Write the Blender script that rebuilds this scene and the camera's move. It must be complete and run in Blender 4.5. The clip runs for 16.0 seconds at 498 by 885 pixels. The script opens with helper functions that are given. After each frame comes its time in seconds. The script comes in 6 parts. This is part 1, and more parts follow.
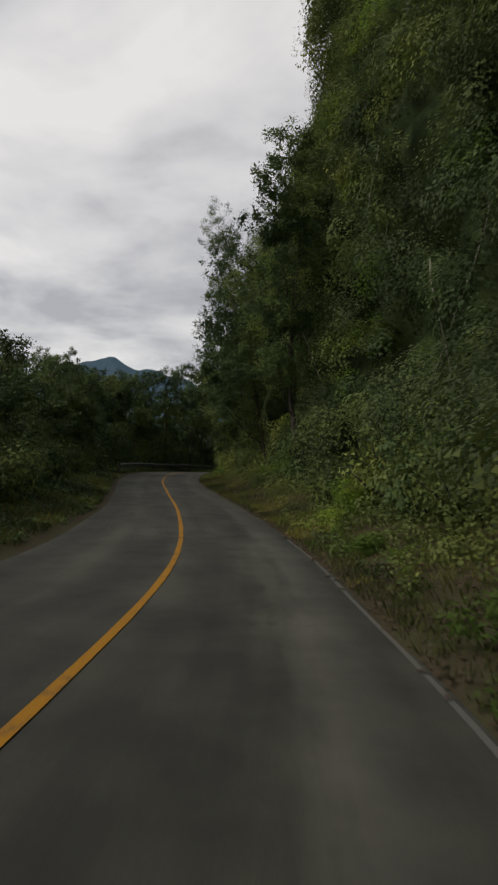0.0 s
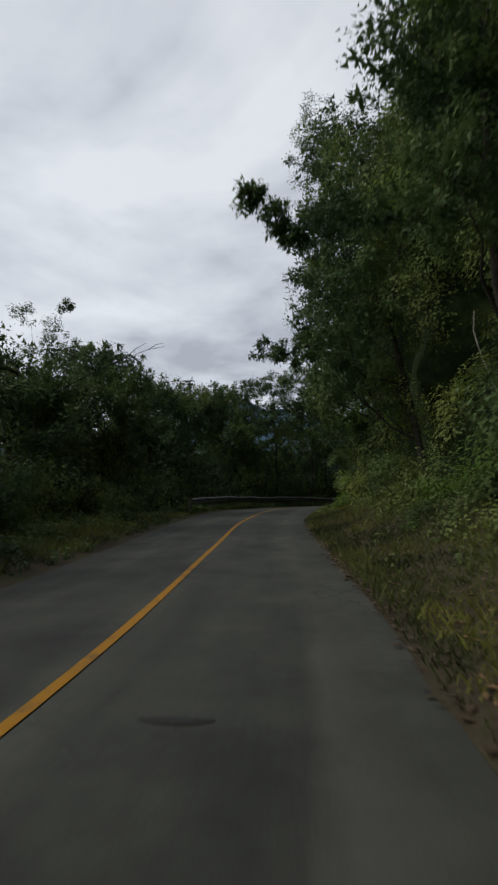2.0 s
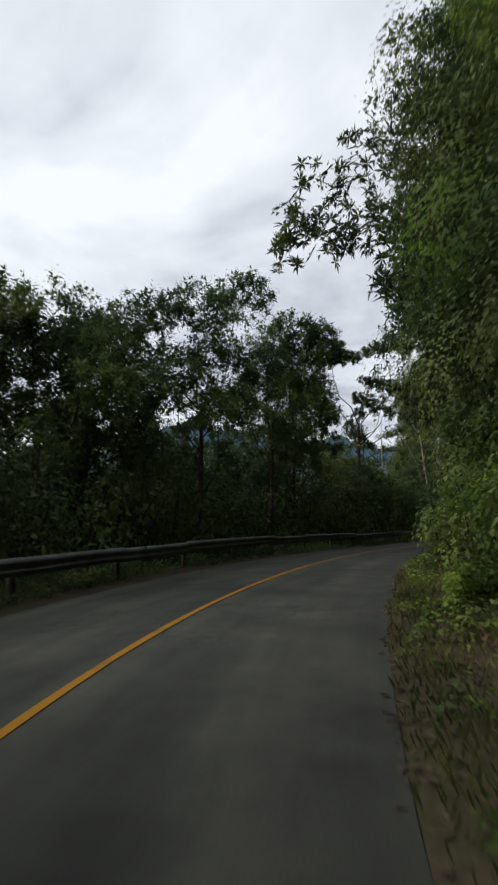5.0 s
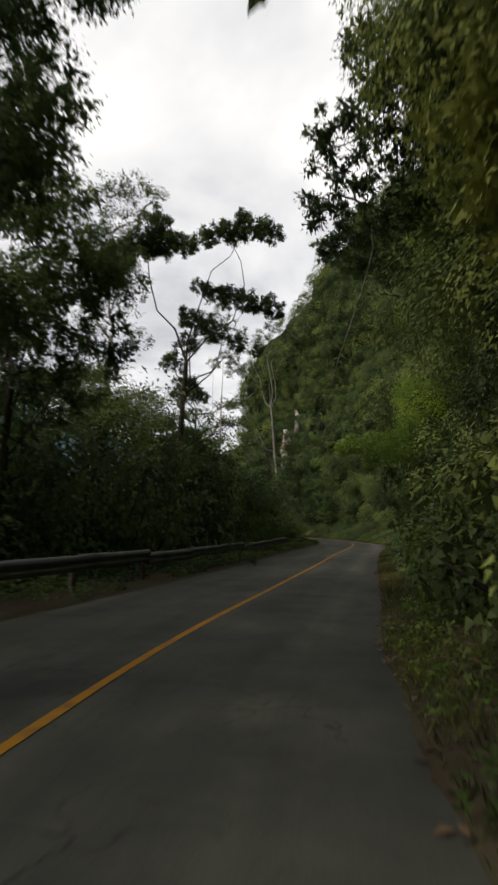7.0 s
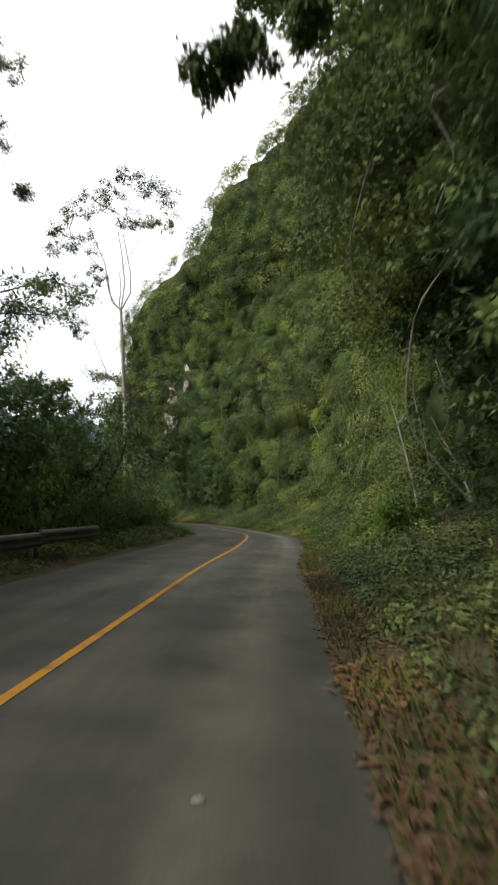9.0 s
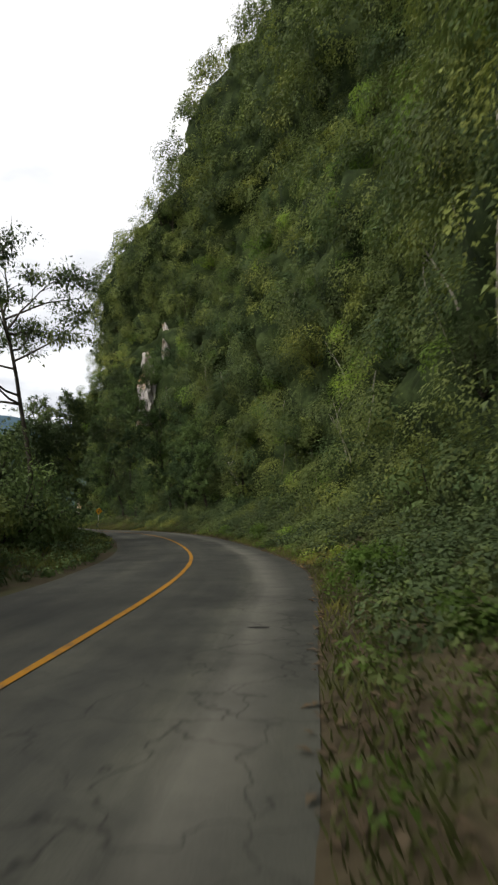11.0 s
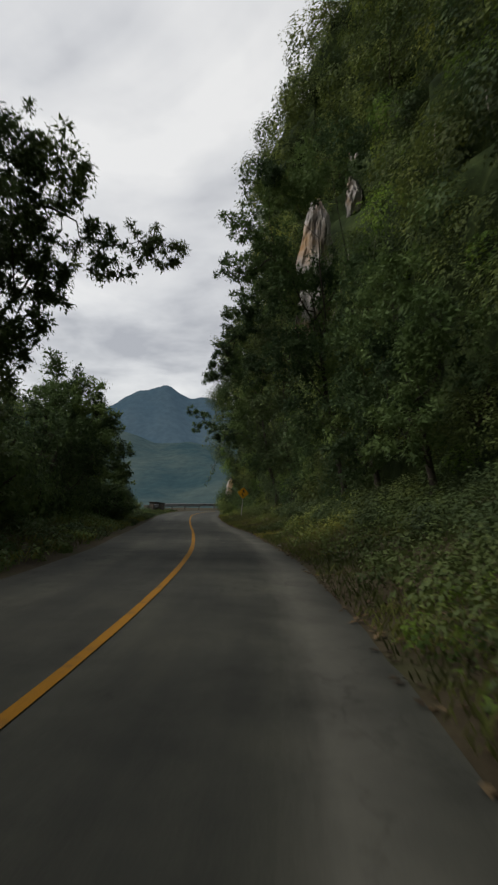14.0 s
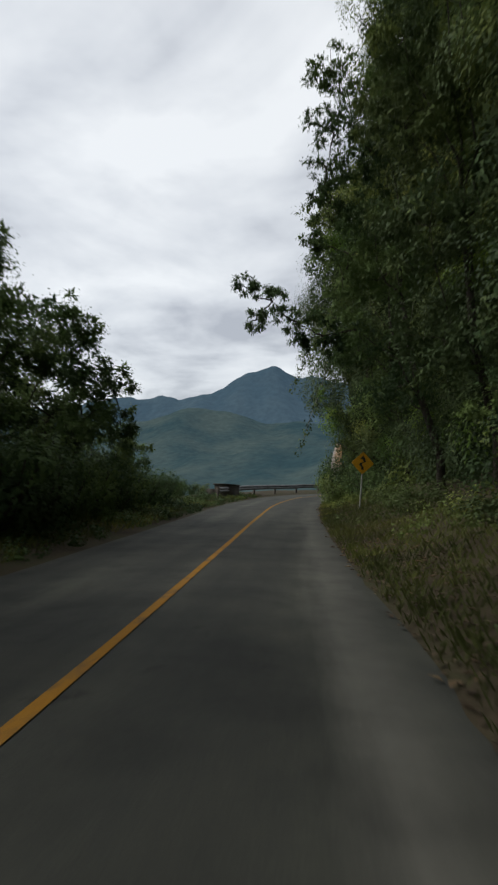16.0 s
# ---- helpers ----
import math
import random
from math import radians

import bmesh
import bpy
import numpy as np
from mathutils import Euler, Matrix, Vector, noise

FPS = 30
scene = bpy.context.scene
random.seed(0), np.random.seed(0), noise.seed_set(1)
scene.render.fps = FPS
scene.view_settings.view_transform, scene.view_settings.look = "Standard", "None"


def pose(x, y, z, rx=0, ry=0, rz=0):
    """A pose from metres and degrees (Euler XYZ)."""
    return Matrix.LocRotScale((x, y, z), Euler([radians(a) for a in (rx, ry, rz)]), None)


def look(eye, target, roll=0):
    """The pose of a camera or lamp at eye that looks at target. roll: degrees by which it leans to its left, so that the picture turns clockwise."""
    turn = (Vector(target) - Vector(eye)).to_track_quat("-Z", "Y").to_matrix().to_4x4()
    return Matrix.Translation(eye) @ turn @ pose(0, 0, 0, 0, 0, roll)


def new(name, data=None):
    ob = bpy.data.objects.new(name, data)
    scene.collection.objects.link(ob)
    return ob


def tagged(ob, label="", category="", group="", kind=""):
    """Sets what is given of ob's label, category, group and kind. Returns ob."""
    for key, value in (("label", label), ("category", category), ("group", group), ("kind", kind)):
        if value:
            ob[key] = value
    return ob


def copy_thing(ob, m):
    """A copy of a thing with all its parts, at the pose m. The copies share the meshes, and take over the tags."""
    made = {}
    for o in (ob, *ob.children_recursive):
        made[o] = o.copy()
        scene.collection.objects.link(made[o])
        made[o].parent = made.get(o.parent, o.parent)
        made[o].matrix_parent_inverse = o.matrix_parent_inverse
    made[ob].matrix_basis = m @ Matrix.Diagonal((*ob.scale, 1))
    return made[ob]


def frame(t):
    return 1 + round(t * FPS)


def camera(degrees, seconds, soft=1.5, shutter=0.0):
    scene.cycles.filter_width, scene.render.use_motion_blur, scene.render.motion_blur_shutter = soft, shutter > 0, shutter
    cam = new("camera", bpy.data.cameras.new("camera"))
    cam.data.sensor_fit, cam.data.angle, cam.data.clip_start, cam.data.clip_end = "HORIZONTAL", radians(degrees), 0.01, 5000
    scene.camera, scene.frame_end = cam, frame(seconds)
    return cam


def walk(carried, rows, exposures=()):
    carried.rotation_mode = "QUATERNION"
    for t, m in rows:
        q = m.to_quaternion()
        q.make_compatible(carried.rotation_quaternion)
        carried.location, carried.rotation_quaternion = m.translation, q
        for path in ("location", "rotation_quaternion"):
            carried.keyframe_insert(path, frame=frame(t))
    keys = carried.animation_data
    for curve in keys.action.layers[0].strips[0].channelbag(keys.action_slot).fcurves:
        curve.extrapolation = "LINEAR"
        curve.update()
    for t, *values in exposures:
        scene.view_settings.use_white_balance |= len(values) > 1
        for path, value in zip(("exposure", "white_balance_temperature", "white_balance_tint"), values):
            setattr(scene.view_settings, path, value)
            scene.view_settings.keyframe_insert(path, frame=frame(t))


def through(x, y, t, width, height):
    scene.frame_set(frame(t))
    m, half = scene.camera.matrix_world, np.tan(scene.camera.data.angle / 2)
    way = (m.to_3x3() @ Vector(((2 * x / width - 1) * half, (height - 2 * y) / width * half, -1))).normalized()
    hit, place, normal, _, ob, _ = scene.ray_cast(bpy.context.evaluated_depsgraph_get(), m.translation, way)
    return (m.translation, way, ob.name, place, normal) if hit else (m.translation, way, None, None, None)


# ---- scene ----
cam = camera(44.6, 16.0, soft=2.3, shutter=0.22)
PATH = [
    (0, (-0.243, -0.093, 1.340), (0.941, 9.830, 1.693), 1.65),
    (0.5, (0.615, 3.844, 1.218), (1.167, 13.809, 1.847), 1.25),
    (1, (1.199, 7.912, 1.070), (1.193, 17.896, 1.641), 3.82),
    (1.5, (1.454, 12.086, 0.916), (0.912, 22.042, 1.677), 2.71),
    (2, (1.601, 16.494, 0.892), (0.582, 26.397, 1.844), -1.30),
    (2.5, (1.475, 20.929, 0.898), (0.153, 30.807, 1.723), -0.66),
    (3, (1.268, 25.210, 0.989), (-0.545, 34.982, 2.094), -4.96),
    (3.2, (1.116, 26.949, 1.011), (-0.809, 36.680, 2.271), -5.05),
    (3.6, (0.855, 30.511, 1.111), (-0.724, 40.294, 2.451), -3.76),
    (4, (0.735, 34.163, 1.257), (-0.326, 44.012, 2.624), -2.86),
    (4.4, (0.785, 37.908, 1.452), (0.173, 47.796, 2.813), -2.13),
    (4.8, (0.972, 41.741, 1.665), (0.676, 51.649, 2.987), -1.46),
    (5.3, (1.366, 46.619, 1.761), (1.429, 56.547, 2.959), -0.83),
    (5.5, (1.584, 48.601, 1.740), (1.971, 58.527, 2.893), 0.21),
    (6, (2.429, 53.580, 1.701), (3.547, 63.474, 2.633), 2.19),
    (6.5, (3.597, 58.692, 1.759), (5.255, 68.476, 3.000), 0.15),
    (7, (5.170, 63.846, 1.713), (7.557, 73.477, 2.958), 0.79),
    (7.5, (7.103, 68.845, 1.641), (10.487, 78.192, 2.726), 6.96),
    (8, (9.289, 73.713, 1.524), (12.974, 82.955, 2.526), 6.49),
    (8.5, (11.660, 78.370, 1.438), (15.347, 87.614, 2.414), 2.82),
    (9, (13.950, 83.158, 1.291), (17.849, 92.310, 2.318), 1.66),
    (9.2, (14.913, 85.012, 1.276), (18.825, 94.159, 2.293), 1.88),
    (9.6, (16.914, 88.668, 1.240), (20.977, 97.749, 2.252), 1.10),
    (10, (18.966, 92.288, 1.204), (23.110, 101.332, 2.223), 0.51),
    (10.4, (21.024, 95.902, 1.173), (25.073, 104.987, 2.199), -0.08),
    (10.8, (23.016, 99.557, 1.143), (26.779, 108.764, 2.173), -0.89),
    (11.3, (25.324, 104.232, 1.106), (28.572, 113.640, 2.077), -2.27),
    (11.5, (26.183, 106.142, 1.089), (29.269, 115.600, 2.100), -2.16),
    (12, (28.104, 111.044, 1.039), (30.728, 120.656, 1.888), -1.04),
    (12.5, (29.662, 115.886, 0.925), (31.727, 125.629, 1.825), 0.47),
    (13, (31.009, 120.833, 0.809), (32.427, 130.692, 1.693), 0.63),
    (13.5, (32.005, 125.849, 0.729), (32.731, 135.771, 1.743), -0.11),
    (14, (32.579, 130.940, 0.640), (32.732, 140.903, 1.476), 1.56),
    (14.5, (32.927, 136.039, 0.667), (32.484, 145.993, 1.513), 0.31),
    (15, (33.025, 141.259, 0.572), (31.848, 151.138, 1.580), -0.29),
    (15.5, (32.838, 146.693, 0.517), (31.220, 156.533, 1.274), -0.15),
    (16, (32.511, 152.345, 0.323), (30.859, 162.196, 0.807), 0.18),
]
EXPOSURES = [(0.0, 0.20, 6900, 10), (1.5, 0.12, 6350, 8), (2.5, 0.32, 6250, 7), (3.0, 0.34, 6250, 7), (5.5, 0.56, 6400, 7), (6.0, 0.56, 6700, 8), (7.0, 0.66, 6900, 9), (8.0, 1.06, 6800, 8), (8.5, 0.92, 6800, 8), (9.0, 1.55, 6800, 8), (11.5, 0.92, 6800, 8),
             (12.5, 0.64, 6800, 8), (13.5, 0.40, 6900, 8), (14.0, 0.28, 6700, 8), (15.0, 0.12, 6500, 8), (15.5, 0.32, 6500, 8), (16.0, 0.40, 6400, 7)]
walk(cam, [(t, look(eye, target, roll)) for t, eye, target, roll in PATH], EXPOSURES)

# road centre line: x, y, z every 10 m from -40 m to 260 m
AXIS_START = -40
AXIS = [
    (-16.24, -36.50, 0.01), (-11.08, -27.96, 0.03), (-6.92, -18.89, 0.04), (-3.78, -9.42, 0.03), (-1.64, 0.29, -0.07),
    (-0.25, 10.01, -0.33), (-0.11, 19.73, -0.31), (-0.62, 29.81, -0.13), (-1.04, 39.94, 0.14), (-0.43, 49.93, 0.39),
    (1.77, 59.79, 0.39), (5.24, 69.32, 0.29), (9.56, 78.51, 0.08), (14.03, 87.62, -0.10), (18.54, 96.74, -0.21),
    (23.26, 105.64, -0.27), (27.37, 114.68, -0.37), (30.00, 124.05, -0.58), (31.31, 133.87, -0.61), (31.54, 143.87, -0.73),
    (30.93, 153.97, -0.93), (30.07, 163.82, -1.15), (29.27, 173.68, -1.28), (28.76, 183.62, -1.33), (29.31, 193.57, -1.38),
    (32.04, 203.18, -1.48), (36.83, 211.95, -1.63), (43.46, 219.41, -1.82), (51.59, 225.18, -2.03), (60.82, 228.96, -2.23),
    (70.66, 230.58, -2.44),
]

# ---------------------------------------------------------------- world, sun
SUN_DIR = Vector((-0.72, -0.04, 0.69)).normalized()          # towards the sun behind the cloud
world = bpy.data.worlds.new("world")
scene.world = world
world.use_nodes = True
wt = world.node_tree
wt.nodes.clear()


def wnode(kind, **inputs):
    n = wt.nodes.new(kind)
    for key, value in inputs.items():
        n.inputs[key.replace("_", " ")].default_value = value
    return n


sky = wt.nodes.new("ShaderNodeTexSky")
sky.sky_type = "NISHITA"
sky.sun_disc = False
sky.sun_elevation = math.asin(SUN_DIR.z)
sky.sun_rotation = math.atan2(SUN_DIR.x, SUN_DIR.y)
sky.air_density, sky.dust_density, sky.ozone_density = 1.0, 1.0, 1.0
coord = wt.nodes.new("ShaderNodeTexCoord")
split = wt.nodes.new("ShaderNodeSeparateXYZ")
wt.links.new(coord.outputs["Generated"], split.inputs[0])
lift = wt.nodes.new("ShaderNodeMath")
lift.operation = "ADD"
lift.inputs[1].default_value = 0.22
wt.links.new(split.outputs["Z"], lift.inputs[0])
floor_z = wt.nodes.new("ShaderNodeMath")
floor_z.operation = "MAXIMUM"
floor_z.inputs[1].default_value = 0.12
wt.links.new(lift.outputs[0], floor_z.inputs[0])
flat = wt.nodes.new("ShaderNodeVectorMath")
flat.operation = "DIVIDE"
wt.links.new(coord.outputs["Generated"], flat.inputs[0])
wt.links.new(floor_z.outputs[0], flat.inputs[1])
cloud_a = wnode("ShaderNodeTexNoise", Scale=1.5, Detail=5.0, Roughness=0.5, Distortion=0.5)
cloud_b = wnode("ShaderNodeTexNoise", Scale=4.2, Detail=4.0, Roughness=0.55, Distortion=0.2)
for n in (cloud_a, cloud_b):
    wt.links.new(flat.outputs[0], n.inputs["Vector"])
cloud = wt.nodes.new("ShaderNodeMath")
cloud.operation = "MULTIPLY_ADD"
cloud.inputs[1].default_value = 0.28
wt.links.new(cloud_b.outputs[0], cloud.inputs[0])
wt.links.new(cloud_a.outputs[0], cloud.inputs[2])
ramp = wt.nodes.new("ShaderNodeValToRGB")
ramp.color_ramp.elements[0].position, ramp.color_ramp.elements[0].color = 0.50, (0.50, 0.51, 0.56, 1)
ramp.color_ramp.elements[1].position, ramp.color_ramp.elements[1].color = 0.80, (0.98, 0.98, 1.00, 1)
mid = ramp.color_ramp.elements.new(0.64)
mid.color = (0.76, 0.77, 0.81, 1)
wt.links.new(cloud.outputs[0], ramp.inputs[0])
bg_cloud = wnode("ShaderNodeBackground", Strength=0.66)
wt.links.new(ramp.outputs[0], bg_cloud.inputs["Color"])
bg_sky = wnode("ShaderNodeBackground", Strength=0.012)
wt.links.new(sky.outputs[0], bg_sky.inputs["Color"])
add = wt.nodes.new("ShaderNodeAddShader")
wt.links.new(bg_cloud.outputs[0], add.inputs[0])
wt.links.new(bg_sky.outputs[0], add.inputs[1])
wout = wt.nodes.new("ShaderNodeOutputWorld")
wt.links.new(add.outputs[0], wout.inputs["Surface"])

sun_data = bpy.data.lights.new("sun", "SUN")
sun_data.energy, sun_data.angle, sun_data.color = 1.2, radians(25), (1.0, 0.96, 0.90)
sun = new("sun", sun_data)
sun.matrix_world = look(SUN_DIR * 300, (0, 0, 0))


# ---------------------------------------------------------------- materials
def material(name):
    m = bpy.data.materials.new(name)
    m.use_nodes = True
    t = m.node_tree
    b = t.nodes["Principled BSDF"]
    return m, t, b


def noise_node(t, scale, detail=4.0, rough=0.55, vector=None):
    n = t.nodes.new("ShaderNodeTexNoise")
    n.inputs["Scale"].default_value, n.inputs["Detail"].default_value, n.inputs["Roughness"].default_value = scale, detail, rough
    if vector is not None:
        t.links.new(vector, n.inputs["Vector"])
    return n


def ramp_node(t, source, stops):
    r = t.nodes.new("ShaderNodeValToRGB")
    e = r.color_ramp.elements
    while len(e) < len(stops):
        e.new(0.5)
    for k, (p, c) in zip(e, stops):
        k.position, k.color = p, (*c, 1)
    t.links.new(source, r.inputs[0])
    return r


def mix_node(t, factor, a, b, blend="MIX"):
    n = t.nodes.new("ShaderNodeMix")
    n.data_type, n.blend_type = "RGBA", blend
    for sock, v in ((n.inputs["Factor"], factor), (n.inputs["A"], a), (n.inputs["B"], b)):
        if isinstance(v, bpy.types.NodeSocket):
            t.links.new(v, sock)
        elif isinstance(v, (int, float)):
            sock.default_value = v
        else:
            sock.default_value = (*v, 1)
    return n.outputs["Result"]


def bump_node(t, b, height, strength, distance=0.02):
    n = t.nodes.new("ShaderNodeBump")
    n.inputs["Strength"].default_value, n.inputs["Distance"].default_value = strength, distance
    t.links.new(height, n.inputs["Height"])
    t.links.new(n.outputs[0], b.inputs["Normal"])


def object_xyz(t):
    return t.nodes.new("ShaderNodeTexCoord").outputs["Object"]


def plain(name, stops, scale, rough=0.8, bump=0.3, metal=0.0, second=None):
    """A surface whose colour wanders between the stops at one scale and is mottled at a second, finer one."""
    m, t, b = material(name)
    xyz = object_xyz(t)
    big, fine = noise_node(t, scale, 5, 0.6, xyz), noise_node(t, second or scale * 11, 4, 0.65, xyz)
    base = ramp_node(t, big.outputs[0], stops).outputs[0]
    mott = ramp_node(t, fine.outputs[0], [(0.3, (0.72, 0.72, 0.72)), (0.7, (1.2, 1.2, 1.2))]).outputs[0]
    t.links.new(mix_node(t, 1.0, base, mott, "MULTIPLY"), b.inputs["Base Color"])
    b.inputs["Roughness"].default_value, b.inputs["Metallic"].default_value = rough, metal
    b.inputs["Specular IOR Level"].default_value = 0.5 if rough < 0.75 else 0.1
    bump_node(t, b, fine.outputs[0], bump)
    return m


def leaf_material(name, stops, patch, patch_amount=0.45, through=0.25):
    """Leaves: each leaf a little its own tone, plants of different kinds side by side, and larger drifts of a second colour."""
    m, t, b = material(name)
    geo = t.nodes.new("ShaderNodeNewGeometry")
    mean = [sum(col[k] for _, col in stops) / len(stops) for k in range(3)]
    calm = [(at, tuple(mean[k] + 0.35 * (col[k] - mean[k]) for k in range(3))) for at, col in stops]
    tone = ramp_node(t, geo.outputs["Random Per Island"], calm).outputs[0]
    drift = noise_node(t, 0.16, 3, 0.6, geo.outputs["Position"])
    mask = ramp_node(t, drift.outputs[0], [(0.46, (0, 0, 0)), (0.66, (1, 1, 1))]).outputs[0]
    k = t.nodes.new("ShaderNodeMath")
    k.operation = "MULTIPLY"
    k.inputs[1].default_value = patch_amount
    t.links.new(mask, k.inputs[0])
    col = mix_node(t, k.outputs[0], tone, patch)
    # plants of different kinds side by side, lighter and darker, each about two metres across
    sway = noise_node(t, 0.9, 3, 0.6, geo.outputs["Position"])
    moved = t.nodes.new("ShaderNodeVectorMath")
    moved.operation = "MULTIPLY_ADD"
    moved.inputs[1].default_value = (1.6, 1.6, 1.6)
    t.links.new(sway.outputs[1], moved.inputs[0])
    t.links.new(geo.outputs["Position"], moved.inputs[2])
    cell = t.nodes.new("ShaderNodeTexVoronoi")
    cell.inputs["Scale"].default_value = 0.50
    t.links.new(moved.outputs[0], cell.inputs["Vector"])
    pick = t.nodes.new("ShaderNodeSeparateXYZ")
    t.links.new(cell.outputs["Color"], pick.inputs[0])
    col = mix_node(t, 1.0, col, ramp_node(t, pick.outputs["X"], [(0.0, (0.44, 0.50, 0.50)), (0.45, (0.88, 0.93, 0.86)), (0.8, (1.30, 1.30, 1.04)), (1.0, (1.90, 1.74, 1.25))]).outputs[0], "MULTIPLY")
    t.links.new(col, b.inputs["Base Color"])
    b.inputs["Roughness"].default_value = 0.7
    b.inputs["Specular IOR Level"].default_value = 0.18
    tr = t.nodes.new("ShaderNodeBsdfTranslucent")
    t.links.new(col, tr.inputs["Color"])
    mixer = t.nodes.new("ShaderNodeMixShader")
    mixer.inputs[0].default_value = through
    t.links.new(b.outputs[0], mixer.inputs[1])
    t.links.new(tr.outputs[0], mixer.inputs[2])
    t.links.new(mixer.outputs[0], t.nodes["Material Output"].inputs["Surface"])
    return m


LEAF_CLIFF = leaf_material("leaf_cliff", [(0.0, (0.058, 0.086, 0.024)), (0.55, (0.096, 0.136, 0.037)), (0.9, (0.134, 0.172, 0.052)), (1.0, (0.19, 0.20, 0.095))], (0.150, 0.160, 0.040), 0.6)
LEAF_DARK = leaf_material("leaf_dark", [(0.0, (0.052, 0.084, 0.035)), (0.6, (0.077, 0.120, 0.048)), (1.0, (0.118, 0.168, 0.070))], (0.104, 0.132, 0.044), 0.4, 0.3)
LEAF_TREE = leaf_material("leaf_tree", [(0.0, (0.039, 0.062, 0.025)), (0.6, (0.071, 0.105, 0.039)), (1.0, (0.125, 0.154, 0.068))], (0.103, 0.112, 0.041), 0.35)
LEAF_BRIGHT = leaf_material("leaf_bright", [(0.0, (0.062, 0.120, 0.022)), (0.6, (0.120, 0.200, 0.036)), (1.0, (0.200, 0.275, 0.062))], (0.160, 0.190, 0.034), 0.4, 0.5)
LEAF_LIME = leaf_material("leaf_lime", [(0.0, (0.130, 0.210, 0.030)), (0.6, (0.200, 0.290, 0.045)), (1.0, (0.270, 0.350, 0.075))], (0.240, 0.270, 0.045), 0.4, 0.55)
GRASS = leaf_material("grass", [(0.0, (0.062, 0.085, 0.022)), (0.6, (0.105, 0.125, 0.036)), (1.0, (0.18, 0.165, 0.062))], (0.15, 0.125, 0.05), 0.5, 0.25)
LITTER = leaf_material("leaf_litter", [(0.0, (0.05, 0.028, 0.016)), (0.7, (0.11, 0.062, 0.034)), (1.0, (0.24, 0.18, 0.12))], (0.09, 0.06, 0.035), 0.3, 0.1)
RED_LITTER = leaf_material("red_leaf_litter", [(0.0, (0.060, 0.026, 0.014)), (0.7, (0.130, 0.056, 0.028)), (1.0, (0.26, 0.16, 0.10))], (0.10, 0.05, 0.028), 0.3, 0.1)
BARK_DARK = plain("bark_dark", [(0.3, (0.035, 0.030, 0.024)), (0.7, (0.085, 0.072, 0.056))], 3.0, 0.9, 0.6)
BARK_PALE = plain("bark_pale", [(0.3, (0.20, 0.18, 0.15)), (0.7, (0.42, 0.39, 0.33))], 2.2, 0.85, 0.4)
BARK_ROOT = plain("bark_root", [(0.3, (0.08, 0.07, 0.055)), (0.7, (0.20, 0.18, 0.15))], 2.6, 0.9, 0.5)
# mossy green ground, its colour darkened to stand for shade between leaves
EARTH = plain("shade_dark_moss", [(0.30, (0.010, 0.016, 0.006)), (0.5, (0.026, 0.040, 0.013)), (0.68, (0.055, 0.075, 0.025))], 0.9, 0.95, 1.0, second=6.0)
DIRT = plain("verge_dirt", [(0.3, (0.040, 0.031, 0.019)), (0.5, (0.062, 0.050, 0.030)), (0.7, (0.050, 0.058, 0.024))], 0.6, 0.95, 0.7, second=16.0)
METAL = plain("galvanised_steel", [(0.3, (0.055, 0.056, 0.055)), (0.7, (0.14, 0.14, 0.135))], 1.5, 0.55, 0.1, 0.4)
PALE_STEEL = plain("pale_steel", [(0.3, (0.24, 0.235, 0.21)), (0.7, (0.40, 0.39, 0.35))], 2.0, 0.6, 0.1, 0.2)
RUSTY = plain("rusted_steel", [(0.35, (0.045, 0.034, 0.026)), (0.7, (0.11, 0.085, 0.065))], 2.5, 0.7, 0.3, 0.2)
SIGN_YELLOW = plain("sign_yellow", [(0.3, (0.72, 0.34, 0.012)), (0.7, (0.82, 0.42, 0.02))], 3.0, 0.42, 0.03)
SIGN_BLACK = plain("sign_black", [(0.3, (0.012, 0.012, 0.012)), (0.7, (0.022, 0.021, 0.02))], 4.0, 0.5, 0.03)
TAR = plain("tar_repair", [(0.3, (0.026, 0.026, 0.025)), (0.7, (0.050, 0.048, 0.044))], 3.0, 0.85, 0.4)
CONCRETE = plain("weathered_concrete", [(0.3, (0.030, 0.026, 0.021)), (0.7, (0.085, 0.076, 0.062))], 1.2, 0.9, 0.5)
STONE = plain("pale_stone", [(0.3, (0.149, 0.136, 0.118)), (0.7, (0.260, 0.248, 0.223))], 4.0, 0.9, 0.4)
FIELD = plain("valley_fields", [(0.38, (0.030, 0.055, 0.030)), (0.55, (0.055, 0.085, 0.035)), (0.7, (0.15, 0.16, 0.09))], 0.012, 0.95, 0.0, second=0.15)


